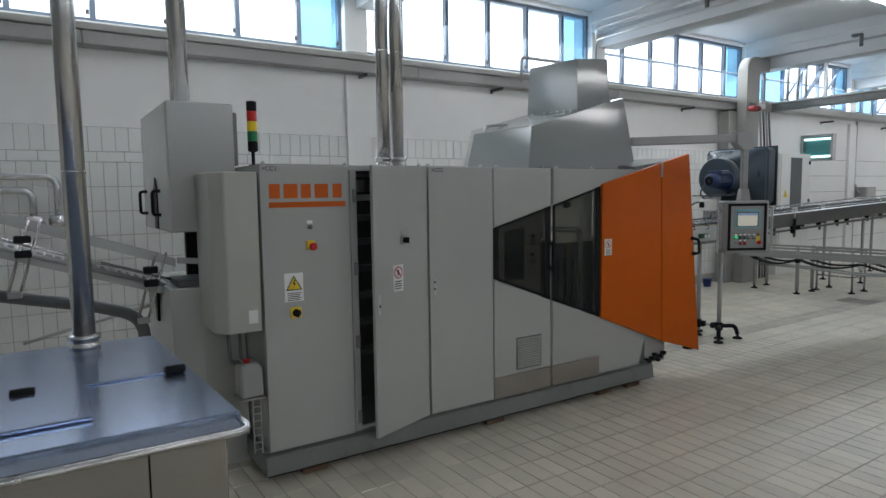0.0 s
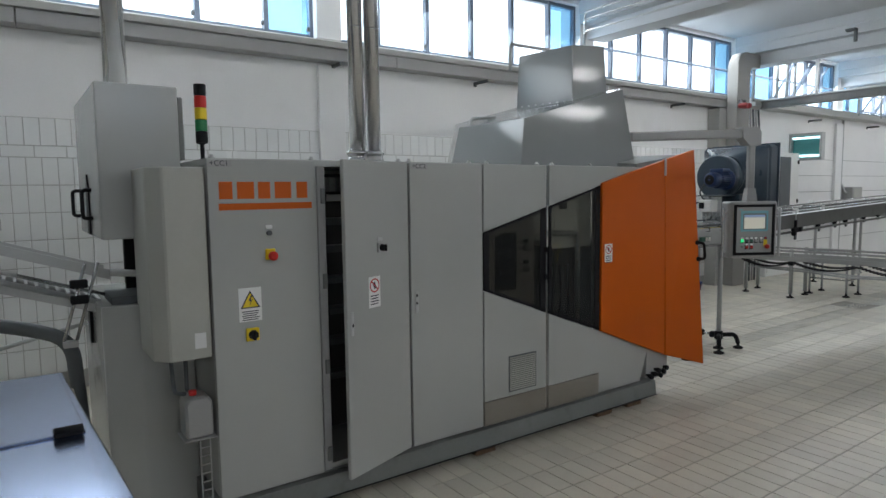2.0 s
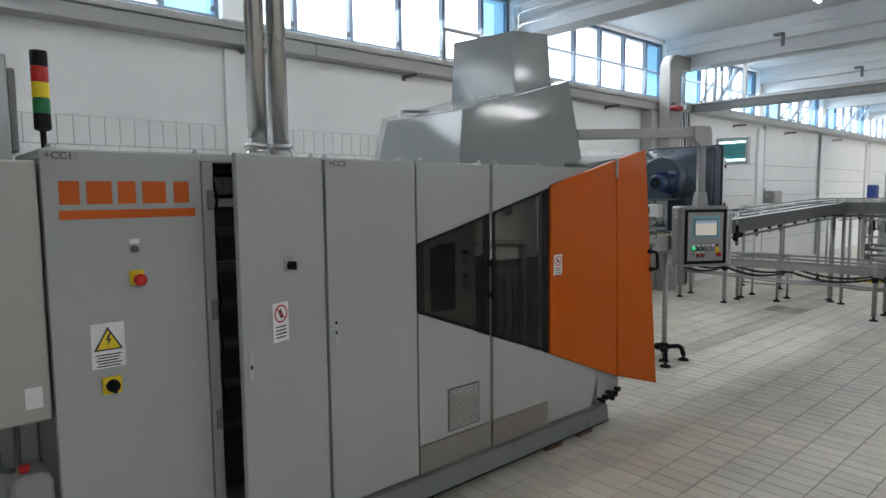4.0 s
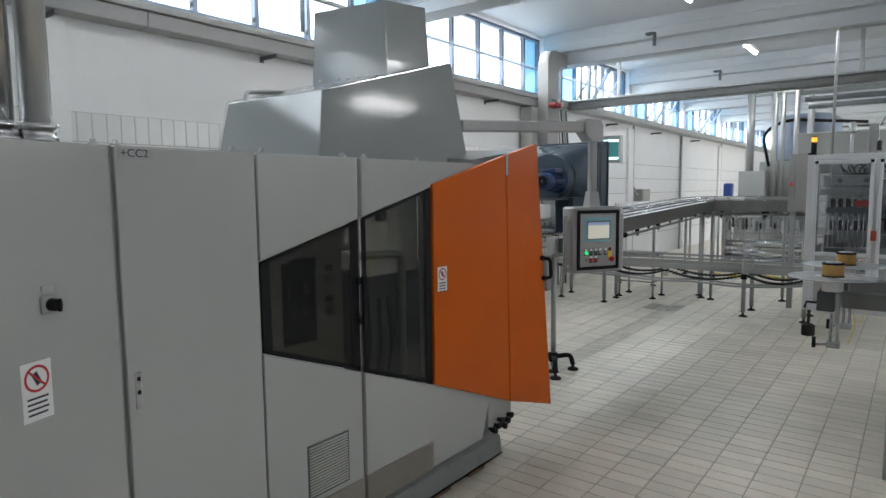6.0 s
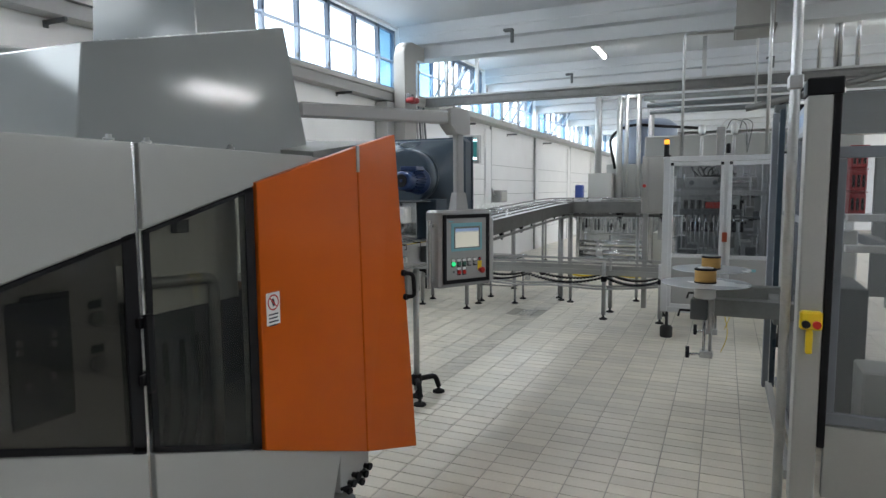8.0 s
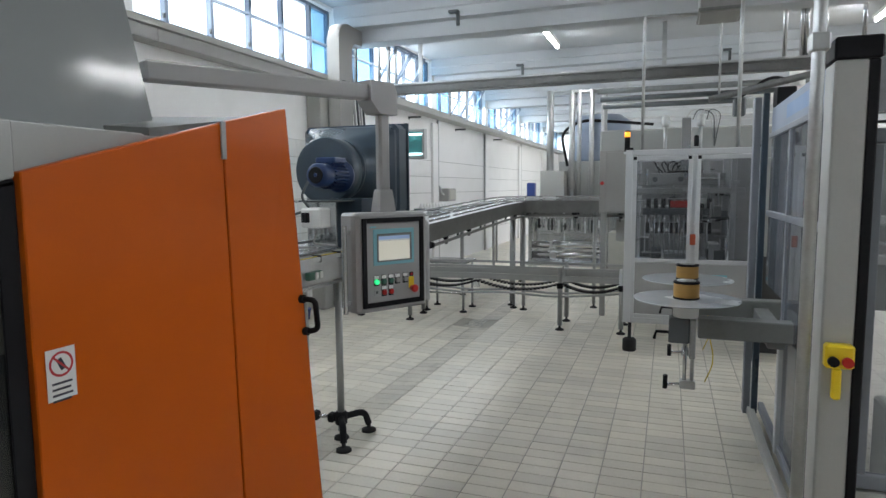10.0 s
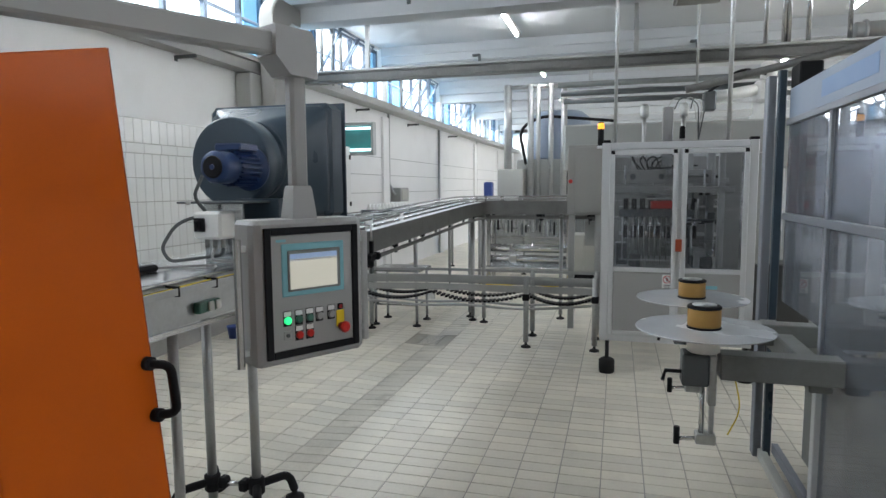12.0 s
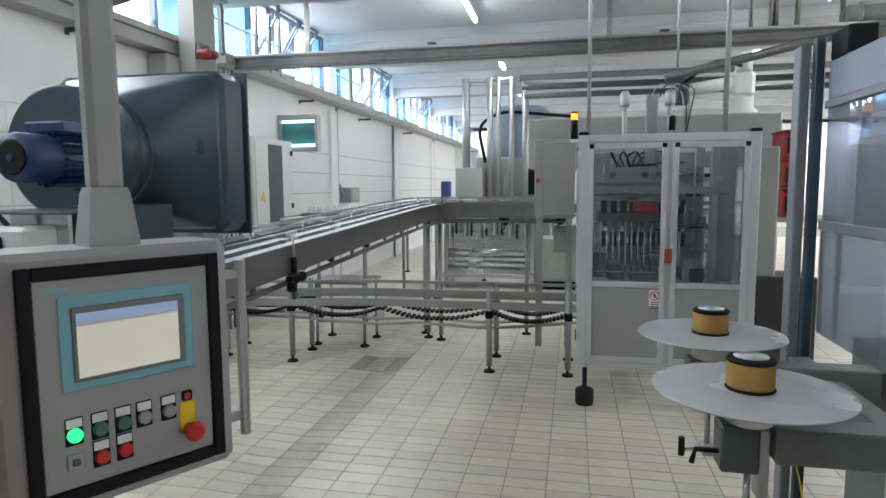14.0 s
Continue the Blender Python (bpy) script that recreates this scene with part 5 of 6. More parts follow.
# small catch table
ct = thing("catch_table", (10.3, 5.1, 0), "small stainless catch table on four legs", "table")
part("tray", hull_bm([(x, y, z) for x in (10.42, 10.86) for y in (4.88, 5.42) for z in (0.575, 0.60)]), M_SHEET, ct)
for x, y in ((10.46, 5.38), (10.82, 5.38), (10.46, 4.92), (10.82, 4.92)):
    leg(ct, x, y, 0.575, 0.014)
tube("stretcher", [(10.46, 5.38, 0.22), (10.46, 4.92, 0.22)], 0.010, M_STEEL, ct, 8)
tube("stretcher", [(10.46, 4.92, 0.22), (10.82, 4.92, 0.22)], 0.010, M_STEEL, ct, 8)
bl = thing("blue_bucket", (9.55, 6.5, 0), "blue plastic bucket on the floor", "bucket")
lathe("bucket", [(0.05, 0), (0.065, 0.11), (0.07, 0.11), (0.07, 0.12)], (9.55, 6.5, 0), M_BLUEP, bl)


def cap_tray():
    """White nozzles standing in rows on the wide line."""
    t = thing("nozzle_tray", (11.45, 5.55, 1.165), "dark tray of small white bottle necks on the conveyor", "tray")
    box("tray", (10.95, 11.95), (5.34, 5.74), (1.167, 1.20), M_DKGREY, t)
    for i in range(9):
        for j in range(3):
            x, y = 11.02 + 0.108 * i, 5.41 + 0.13 * j
            lathe("bottle_neck", [(0.032, 0), (0.030, 0.015), (0.014, 0.04), (0.012, 0.065)], (x, y, 1.20), M_WHITE, t, seg=10)


cap_tray()

# ---- caged machine ----
cage = thing("caged_machine", (9.9, 2.5, 0), "aluminium-framed guarded machine with see-through doors", "machine")
CX, CY0, CY1, CZ0, CZ1 = 9.25, 1.985, 3.005, 0.26, 1.775
DEEP = 11.0
for y in (CY0, CY1):
    for x in (CX, DEEP):
        box("corner_post", (x, x + 0.05), (y - 0.03, y + 0.03), (CZ0, CZ1), M_ALU, cage, 0.004)
        lathe("machine_foot", [(0.055, 0), (0.06, 0.01), (0.06, 0.10), (0.04, 0.115), (0.015, 0.12), (0.015, CZ0)], (x + 0.04, y + (0.0 if y < 2.5 else -0.03), 0), M_RUBBER, cage, seg=20)
        box("post_cap", (x - 0.005, x + 0.055), (y - 0.03, y + 0.03), (CZ1, CZ1 + 0.02), M_BLACK, cage, 0.004)
for z in (CZ0, CZ1 - 0.05):
    for x in (CX + 0.004, DEEP):
        box("cross_rail", (x, x + 0.045), (CY0 + 0.031, CY1 - 0.031), (z, z + 0.05), M_ALU, cage, 0.004)
    for y in (CY0, CY1):
        box("side_rail", (CX + 0.052, DEEP - 0.002), (y - 0.022, y + 0.022), (z, z + 0.05), M_ALU, cage, 0.004)
for n, a, b in (("l", 2.492, CY1 - 0.03), ("r", CY0 + 0.03, 2.462)):
    dr = box("door_panel", (CX - 0.012, CX + 0.002), (a + 0.035, b - 0.035), (CZ0 + 0.06, 0.80), M_PANEL, cage, 0.003, "grey lower door panel")
    for y in (a, b - 0.034):
        box("door_stile", (CX - 0.022, CX + 0.003), (y, y + 0.034), (CZ0 + 0.055, CZ1 - 0.055), M_ALU, dr, 0.004)
    for z in (CZ0 + 0.055, 0.805, CZ1 - 0.09):
        box("door_rail", (CX - 0.019, CX + 0.003), (a + 0.035, b - 0.035), (z, z + 0.034), M_ALU, dr, 0.004)
    g = box("door_pane", (CX - 0.008, CX - 0.004), (a + 0.035, b - 0.035), (0.84, CZ1 - 0.092), M_CAGEG, dr, 0)
    g.visible_shadow = False
    if n == "l":
        for k in range(34):
            y = a + 0.05 + k * 0.0125
            box("strip_line", (CX - 0.0095, CX - 0.0085), (y, y + 0.0022), (0.86, CZ1 - 0.10), M_DKGREY, dr, 0)
box("door_lock", (CX - 0.035, CX - 0.021), (2.455, 2.500), (0.965, 1.057), M_LOCK, cage, 0.004)
box("mid_post", (CX + 0.004, CX + 0.045), (2.455, 2.50), (CZ0 + 0.052, CZ1 - 0.052), M_ALU, cage, 0.004)
box("maker_mark", (CX - 0.0145, CX - 0.0125), (2.20, 2.32), (0.69, 0.715), M_TEAL, cage, 0)
ban_sign(cage, CX - 0.0125, 2.585, 0.79, -90, 0.07, 0.105)
for y in (CY0, CY1):
    g = box("side_pane", (CX + 0.06, DEEP - 0.01), (y - 0.003, y + 0.003), (CZ0 + 0.05, CZ1 - 0.052), M_CAGEG, cage, 0)
    g.visible_shadow = False
# works inside
box("work_table", (CX + 0.15, DEEP - 0.1), (CY0 + 0.06, CY1 - 0.06), (0.70, 0.80), M_GALV, cage)
box("carriage", (9.7, 9.9), (2.2, 2.95), (1.47, 1.58), M_PANEL, cage, 0.006)
box("gripper_beam", (9.65, 9.78), (2.3, 2.9), (1.20, 1.26), M_DKGREY, cage)
box("guide_beam", (9.58, 9.64), (2.05, 2.96), (1.395, 1.445), M_PANEL, cage, 0.004)
box("inner_post", (9.58, 9.64), (2.12, 2.165), (0.80, CZ1 - 0.06), M_GALV, cage, 0.004)
box("inner_sheet", (9.66, 9.68), (1.995, 2.115), (0.80, CZ1 - 0.06), M_PANEL, cage)
for y in (2.58, 2.80):
    lathe("bore", [(0.024, -0.004), (0.024, 0)], (9.70, y, 1.525), M_DKGREY, cage, "x", 18)
box("red_block", (9.60, 9.65), (2.50, 2.66), (1.27, 1.33), M_RED, cage)
rs = random.Random(4)
for k in range(9):
    y = 2.33 + k * 0.065
    tube("gripper", [(9.70, y, 1.20), (9.70, y, 1.06)], 0.013, M_STEEL, cage, 8)
    box("gripper_head", (9.67, 9.73), (y - 0.02, y + 0.02), (1.26, 1.35), M_BLACK, cage, 0.004)
    box("lower_gripper", (9.66, 9.72), (y - 0.022, y + 0.022), (1.03, 1.13), M_BLACK, cage, 0.004)
for k in range(7):
    y = 2.05 + rs.random() * 0.85
    z = 0.82 + rs.random() * 0.12
    box("fixture", (9.5 + rs.random() * 0.3, 9.9), (y, y + 0.09), (0.80, z + 0.06), M_GALV if k % 2 else M_DKGREY, cage, 0.005)
for y in (2.15, 2.32):
    box("inner_column", (9.9, 9.96), (y, y + 0.06), (0.80, CZ1 - 0.06), M_GALV, cage)
for k in range(3):
    box("inner_shelf", (9.95, 10.4), (2.0, 2.9), (1.0 + 0.24 * k, 1.03 + 0.24 * k), M_PANEL, cage)
for k in range(5):
    tube("air_hose", bend([(9.75, 2.4 + 0.09 * k, 1.58), (9.72, 2.45 + 0.09 * k, 1.70), (9.8, 2.6 + 0.05 * k, 1.66), (9.9, 2.65, 1.50)], 0.08), 0.007, M_BLACK, cage, 6)
box("lift_column", (9.72, 9.80), (2.50, 2.58), (1.58, 2.08), M_STEEL, cage)
for y in (2.42, 2.72):
    tube("valve_stem", [(9.75, y, 1.70), (9.75, y, 2.05)], 0.016, M_GALV, cage, 10)
    lathe("valve_head", [(0.03, 0), (0.034, 0.03), (0.034, 0.09), (0.02, 0.11)], (9.75, y, 2.0), M_GALV, cage)
for k in range(4):
    tube("top_hose", bend([(9.75, 2.55 - 0.06 * k, 2.06), (9.75, 2.50 - 0.05 * k, 2.16), (9.78, 2.34 - 0.03 * k, 2.12), (9.8, 2.30, 1.82)], 0.07), 0.005, M_DKGREY if k % 2 else M_GALV, cage, 6)
box("back_panel", (10.45, 10.47), (CY0 + 0.06, CY1 - 0.06), (0.80, CZ1 - 0.06), M_PANEL, cage)
# black corner joints of the frame and thin spindles over the work table
for y in (CY0 + 0.05, 2.44, 2.515, CY1 - 0.05):
    box("frame_joint", (CX - 0.026, CX - 0.0225), (y - 0.014, y + 0.014), (CZ1 - 0.088, CZ1 - 0.060), M_BLACK, cage, 0.002)
for k in range(9):
    y = 2.54 + 0.042 * k
    tube("spindle", [(9.60, y, 0.86), (9.60, y, 1.20)], 0.006, M_STEEL, cage, 6)
box("spindle_bar", (9.585, 9.615), (2.51, 2.90), (0.85, 0.862), M_GALV, cage, 0.002)
box("spindle_stand", (9.59, 9.61), (2.69, 2.71), (0.80, 0.85), M_GALV, cage, 0.002)
# beacons on the cage
for x, y, lit in ((9.90, 3.065, True), (9.27, 2.47, False)):
    b = thing("beacon", (x, y, CZ1), "black beacon with a lit amber lens" if lit else "black unlit beacon on the cage", "signal lamp")
    lathe("stem", [(0.026, 0), (0.026, 0.14)] if lit else [(0.02, 0.02), (0.02, 0.10), (0.012, 0.11)], (x, y, CZ1 + (0.02 if lit else 0.0)), M_BLACK, b, seg=16)
    if lit:
        lathe("amber_lens", [(0.026, 0), (0.026, 0.045), (0.02, 0.05)], (x, y, CZ1 + 0.16), M_AMBER, b, seg=16)
        lathe("cap", [(0.026, 0), (0.02, 0.012)], (x, y, CZ1 + 0.21), M_BLACK, b, seg=16)
        box("bracket", (x - 0.03, x + 0.03), (y - 0.05, y + 0.03), (CZ1 - 0.002, CZ1 + 0.02), M_ALU, b)
# hanging rods from the ceiling to the cage
for x, y, way in ((10.45, 2.95, [(10.45, 2.95, 3.18), (10.45, 2.44, 3.16)]), (9.32, 2.15, [(9.32, 2.15, CEIL - 0.002)])):
    r = thing("hanger_rod", (x, y, CZ1), "thin steel conduit dropping from the ceiling", "conduit", "conduits to the cage")
    tube("conduit", bend([(x, y, CZ1 - 0.045)] + way, 0.04), 0.016, M_GALV, r, 10)
cbx = thing("ceiling_duct_box", (10.45, 2.25, 3.11), "grey sheet-metal duct box under the ceiling", "duct")
box("casing", (10.20, 10.70), (2.07, 2.44), (3.11, CEIL - 0.002), M_ECAB, cbx, 0.006)
box("flange", (10.185, 10.715), (2.055, 2.455), (3.12, 3.15), M_SIDE, cbx, 0.003)

ec = thing("electrical_cabinet", (10.8, 3.2, 1.2), "grey electrical cabinet on the conveyor frame", "cabinet")
box("body", (10.66, 10.98), (3.055, 3.40), (1.17, 1.855), M_ECAB, ec, 0.006)
box("door", (10.645, 10.659), (3.065, 3.33), (1.19, 1.835), M_ECAB, ec, 0.004)
lathe("stop_button", [(0.02, 0), (0.02, 0.03)], (10.63, 3.368, 1.50), M_RED, ec, "x", 12)
for y in (3.1, 3.36):
    box("stand", (10.75, 10.81), (y - 0.03, y + 0.03), (0.0, 1.17), M_LEG, ec)
wb = thing("white_switchboard", (14.2, 3.3, 0), "pale grey floor cabinet behind the conveyor", "cabinet")
box("plinth", (13.92, 14.45), (2.92, 3.55), (0, 0.12), M_BLACK, wb)
box("body", (13.9, 14.5), (2.9, 3.58), (0.121, 0.72), M_GREY2, wb, 0.006)
box("door", (13.885, 13.899), (2.95, 3.40), (0.16, 0.68), M_GREY2, wb, 0.004)
sb = thing("side_box", (11.2, 3.2, 0.7), "grey switch box hung under the conveyor", "box")
box("box", (11.15, 11.35), (2.95, 3.25), (0.82, 1.08), M_GREY, sb, 0.005)
box("hanger", (11.22, 11.28), (3.08, 3.12), (1.081, 1.15), M_GALV, sb)

# rinser with shining rollers below the crossing conveyor
rn = thing("bottle_rinser", (14.1, 4.2, 0), "stainless bottle rinser frame with rollers and grippers", "machine")
for z in (0.33, 0.50):
    tube("roller", [(13.95, 3.60, z), (13.95, 4.85, z)], 0.065, M_STEEL, rn, 18)
for x in (13.9, 14.3):
    for y in (3.62, 4.85):
        box("post", (x - 0.03, x + 0.03), (y - 0.03, y + 0.03), (0.0, 1.05), M_STEEL, rn)
for z in (0.66, 0.80, 0.94):
    box("cross_bar", (13.90, 13.94), (3.60, 4.87), (z, z + 0.03), M_STEEL, rn)
rr = random.Random(11)
for k in range(22):
    y = 3.66 + k * 0.054
    box("gripper", (13.84, 13.90), (y, y + 0.022), (0.70 + 0.1 * rr.random(), 0.86 + 0.12 * rr.random()), (M_DKGREY, M_GALV, M_STEEL, M_BLACK)[k % 4], rn, 0.003)
box("drip_tray", (13.8, 14.5), (3.6, 4.9), (0.16, 0.22), M_SHEET, rn)
yh = thing("yellow_hose", (14.0, 4.3, 0), "yellow hose lying on the floor", "hose")
tube("hose", bend([(13.5, 4.95, 0.012), (13.2, 4.6, 0.012), (13.6, 4.2, 0.012), (13.3, 3.8, 0.012), (13.7, 3.55, 0.012)], 0.3, 6), 0.014, M_YELLOW, yh, 8)


# ---- guarded machine with label rolls ----
gm = thing("guarded_machine", (7.0, 1.6, 0), "large blue-grey machine behind clear sliding guards", "machine")
GY = 2.10
box("far_post", (7.90, 7.98), (GY + 0.052, GY + 0.092), (0.0, 2.0), M_GFRAME, gm, 0.004)
box("far_post_seal", (7.86, 7.899), (GY + 0.014, GY + 0.050), (0.02, 2.02), M_FAN, gm, 0.004)
box("drive_box", (7.70, 7.859), (GY - 0.10, GY + 0.0), (1.926, 2.03), M_BLACK, gm, 0.006)
box("fascia", (6.26, 7.86), (GY - 0.03, GY + 0.0), (1.775, 1.925), M_GUARD, gm, 0.004, "blue-grey painted fascia")
box("fascia_mark", (6.75, 7.35), (GY + 0.0005, GY + 0.0015), (1.815, 1.885), M_MARK, gm, 0)
for z, h in ((1.745, 0.03), (1.275, 0.035), (0.05, 0.05)):
    box("guard_rail", (6.26, 7.86), (GY - 0.02, GY + 0.012), (z, z + h), M_GFRAME, gm, 0.003)
for x in (6.26, 7.165):
    box("guard_stile", (x, x + 0.035), (GY - 0.018, GY + 0.010), (0.10, 1.745), M_GFRAME, gm, 0.003)
for a, b in ((6.30, 7.163), (7.202, 7.86)):
    for c, d in ((1.312, 1.744), (0.102 if a < 7 else 0.86, 1.274)):
        g = box("guard_pane", (a, b), (GY - 0.006, GY - 0.002), (c, d), M_CLEAR, gm, 0, "clear guard sheet")
        g.visible_shadow = False
box("far_cabinet", (7.24, 7.82), (GY - 0.42, GY - 0.12), (0.05, 0.86), M_BASE, gm, 0.006)
box("cabinet_slot", (7.40, 7.47), (GY - 0.1195, GY - 0.117), (0.40, 0.72), M_BLACK, gm, 0)
# near column with a yellow pendant box
box("near_column", (6.0, 6.14), (2.074, 2.172), (0.0, 1.87), M_COLUMN, gm, 0.006)
box("column_cap", (5.995, 6.16), (2.036, 2.175), (1.871, 1.945), M_BLACK, gm, 0.006)
box("column_seal", (6.0, 6.04), (2.042, 2.0735), (0.30, 1.87), M_BLACK, gm, 0.005)
ye = box("pendant_box", (5.955, 5.9995), (2.078, 2.166), (0.845, 0.928), M_YELLOW, gm, 0.008, "yellow control box")
for y, m in ((2.143, M_BLACK), (2.101, M_RED)):
    lathe("push_button", [(0.017, -0.018), (0.017, 0)], (5.955, y, 0.872), m, ye, "x", 14)
part("pendant_handle", box_bm((5.962, 5.992), (2.112, 2.139), (0.735, 0.844), 0.006), M_YELLOW, ye)
# near end of the guards
box("end_rail", (6.05, 6.09), (-1.6, 2.04), (0.40, 0.45), M_GFRAME, gm)
box("end_rail", (6.05, 6.09), (-1.6, 2.04), (1.60, 1.65), M_GFRAME, gm)
box("end_fascia", (6.04, 6.10), (-1.6, 2.04), (1.70, 1.88), M_SHEET, gm, 0.003)
box("end_skirt", (6.05, 6.09), (-1.6, 2.04), (0.05, 0.39), M_COLUMN, gm)
g = box("end_pane", (6.068, 6.073), (-1.6, 2.04), (0.452, 1.598), M_CAGEG, gm, 0)
g.visible_shadow = False
box("end_stile", (6.05, 6.09), (2.005, 2.04), (0.452, 1.598), M_GFRAME, gm)
# inside the guards
box("inner_table", (6.5, 7.8), (-1.4, 1.40), (0.62, 0.72), M_GALV, gm)
box("inner_base", (6.55, 7.72), (-1.4, 1.05), (0.10, 0.60), M_COLUMN, gm, 0.006)
for x, y in ((7.5, 1.2), (7.45, -0.1)):
    lathe("star_column", [(0.10, 0), (0.10, 0.18), (0.05, 0.2), (0.05, 0.62), (0.09, 0.64), (0.09, 0.72)], (x, y, 0.72), M_GALV, gm, seg=20)
box("inner_panel", (7.70, 7.74), (0.2, 1.6), (0.75, 1.7), M_GREY, gm)
box("inner_rail", (6.3, 7.8), (1.6, 1.66), (1.10, 1.16), M_PANEL, gm)
box("inner_rail", (6.3, 7.8), (1.0, 1.06), (1.36, 1.42), M_PANEL, gm)
box("red_part", (7.55, 7.66), (1.22, 1.34), (0.72, 0.86), M_CRATE, gm, 0.006)
for z in (1.16, 1.31):
    box("cross_beam", (6.34, 6.39), (-1.3, 1.95), (z, z + 0.035), M_WHITE, gm, 0.004)
lathe("carousel", [(0.42, 0), (0.42, 0.05), (0.36, 0.055), (0.36, 0.10), (0.12, 0.11), (0.12, 0.42)], (7.0, 0.62, 0.721), M_DKGREY, gm, seg=36)
for k in range(10):
    a = 2 * math.pi * k / 10
    x, y = 7.0 + 0.36 * math.cos(a), 0.62 + 0.36 * math.sin(a)
    lathe("bottle_plate", [(0.05, 0), (0.05, 0.02), (0.02, 0.03), (0.02, 0.16), (0.035, 0.17), (0.035, 0.23)], (x, y, 0.772), M_BLACK if k % 2 else M_GALV, gm, seg=14)
lathe("glue_drum", [(0.07, 0), (0.07, 0.36), (0.05, 0.37)], (6.72, 1.30, 0.721), M_PANEL, gm, seg=24)
box("drive_housing", (6.28, 6.54), (1.30, 1.86), (0.12, 0.60), M_GREY2, gm, 0.01)
box("rear_sheet", (7.60, 7.63), (-1.2, 0.15), (0.75, 1.7), M_GREY, gm, 0.003)
# support arms
for x, z in ((6.951, 0.70), (7.567, 0.70)):
    box("roll_arm", (x - 0.05, x + 0.05), (GY - 0.1, 2.52), (z, z + 0.10), M_BASE, gm, 0.005)
box("arm_bar", (6.95, 7.85), (GY + 0.02, GY + 0.10), (0.66, 0.76), M_BASE, gm, 0.005)
box("floor_rail", (6.3, 7.9), (GY + 0.03, GY + 0.07), (0.0, 0.05), M_COLUMN, gm)
box("diag_bar", (7.15, 7.20), (GY - 0.02, GY + 0.02), (0.05, 0.74), M_ALU, gm)

pole = thing("steel_post", (6.0, 2.222, 0), "tall round steel post beside the guards", "post")
tube("post", [(6.0, 2.222, 0.0), (6.0, 2.222, CEIL - 0.002)], 0.021, M_GALV, pole, 16)
box("clamp", (5.97, 6.03), (2.192, 2.252), (1.90, 1.96), M_GALV, pole, 0.006)


def label_roll(x, y, z):
    d = thing("label_roll_stand", (x, y, z - 0.46), "frosted disc carrying a kraft label roll", "label roll stand", "label roll stands")
    lathe("disc", [(0.256, 0), (0.258, 0.003), (0.256, 0.006)], (x, y, z), M_DISC, d, seg=64)
    rl = lathe("label_roll", [(0.060, 0.014), (0.062, 0.018), (0.062, 0.080), (0.060, 0.084)], (x, y, z), M_CARD, d, seg=40, label="kraft-coloured label roll")
    lathe("roll_flange", [(0.063, 0.006), (0.065, 0.010), (0.063, 0.0138)], (x, y, z), M_BLACK, rl, seg=40)
    lathe("roll_flange", [(0.063, 0.0842), (0.065, 0.090), (0.060, 0.096)], (x, y, z), M_BLACK, rl, seg=40)
    lathe("roll_core", [(0.045, 0.0962), (0.045, 0.100), (0.012, 0.101), (0.012, 0.104)], (x, y, z), M_GALV, rl, seg=24)
    lathe("hub", [(0.055, -0.09), (0.062, -0.085), (0.062, -0.01), (0.05, -0.0005)], (x, y, z), M_WHITE, d, seg=28)
    box("motor", (x - 0.05, x + 0.05), (y - 0.02, y + 0.08), (z - 0.22, z - 0.092), M_DKGREY, d, 0.006)
    box("slide", (x - 0.03, x + 0.03), (y - 0.05, y - 0.021), (z - 0.30, z - 0.10), M_GALV, d, 0.004)
    for s in (-0.018, 0.018):
        tube("guide_rod", [(x, y - 0.02 + s, z - 0.45), (x, y - 0.02 + s, z - 0.22)], 0.010, M_STEEL, d, 10)
    box("guide_foot", (x - 0.03, x + 0.03), (y - 0.055, y + 0.02), (z - 0.46, z - 0.42), M_GALV, d, 0.004)
    cr = tube("crank", [(x, y - 0.02, z - 0.44), (x - 0.01, y + 0.09, z - 0.45)], 0.008, M_STEEL, d, 8)
    tube("crank_grip", [(x - 0.01, y + 0.09, z - 0.47), (x - 0.01, y + 0.09, z - 0.40)], 0.012, M_BLACK, cr, 10)
    tube("side_bar", [(x - 0.02, y + 0.05, z - 0.17), (x - 0.02, y + 0.14, z - 0.17), (x - 0.02, y + 0.15, z - 0.21)], 0.008, M_BLACK, d, 8)
    tube("cable", bend([(x, y - 0.06, z - 0.10), (x - 0.02, y - 0.11, z - 0.16), (x - 0.04, y - 0.14, z - 0.30), (x, y - 0.10, z - 0.42)], 0.08), 0.0025, M_YELLOW, d, 6)


label_roll(6.951, 2.579, 0.887)
label_roll(7.567, 2.559, 0.901)

# ---- overhead ----
tk = thing("overhead_tray", (11.2, 2.5, 2.68), "grey steel cable tray crossing the hall", "cable tray")
part("tray_web", prism_bm([(11.15, 2.675), (11.25, 2.675), (11.25, 2.79), (11.15, 2.79), (11.15, 2.775), (11.162, 2.77), (11.162, 2.70), (11.15, 2.69)], "xz", -5.9, 6.52), M_SIDE, tk)
box("tray_lip", (11.135, 11.255), (-5.9, 6.52), (2.791, 2.815), M_GALV, tk, 0.003)
for y in (5.7, 2.74, 0.2):
    box("hanger", (11.18, 11.22), (y, y + 0.05), (2.817, CEIL - 0.002), M_GALV, tk)
rk = thing("red_wall_sockets", (10.9, 6.4, 2.75), "two red industrial sockets on the column", "socket")
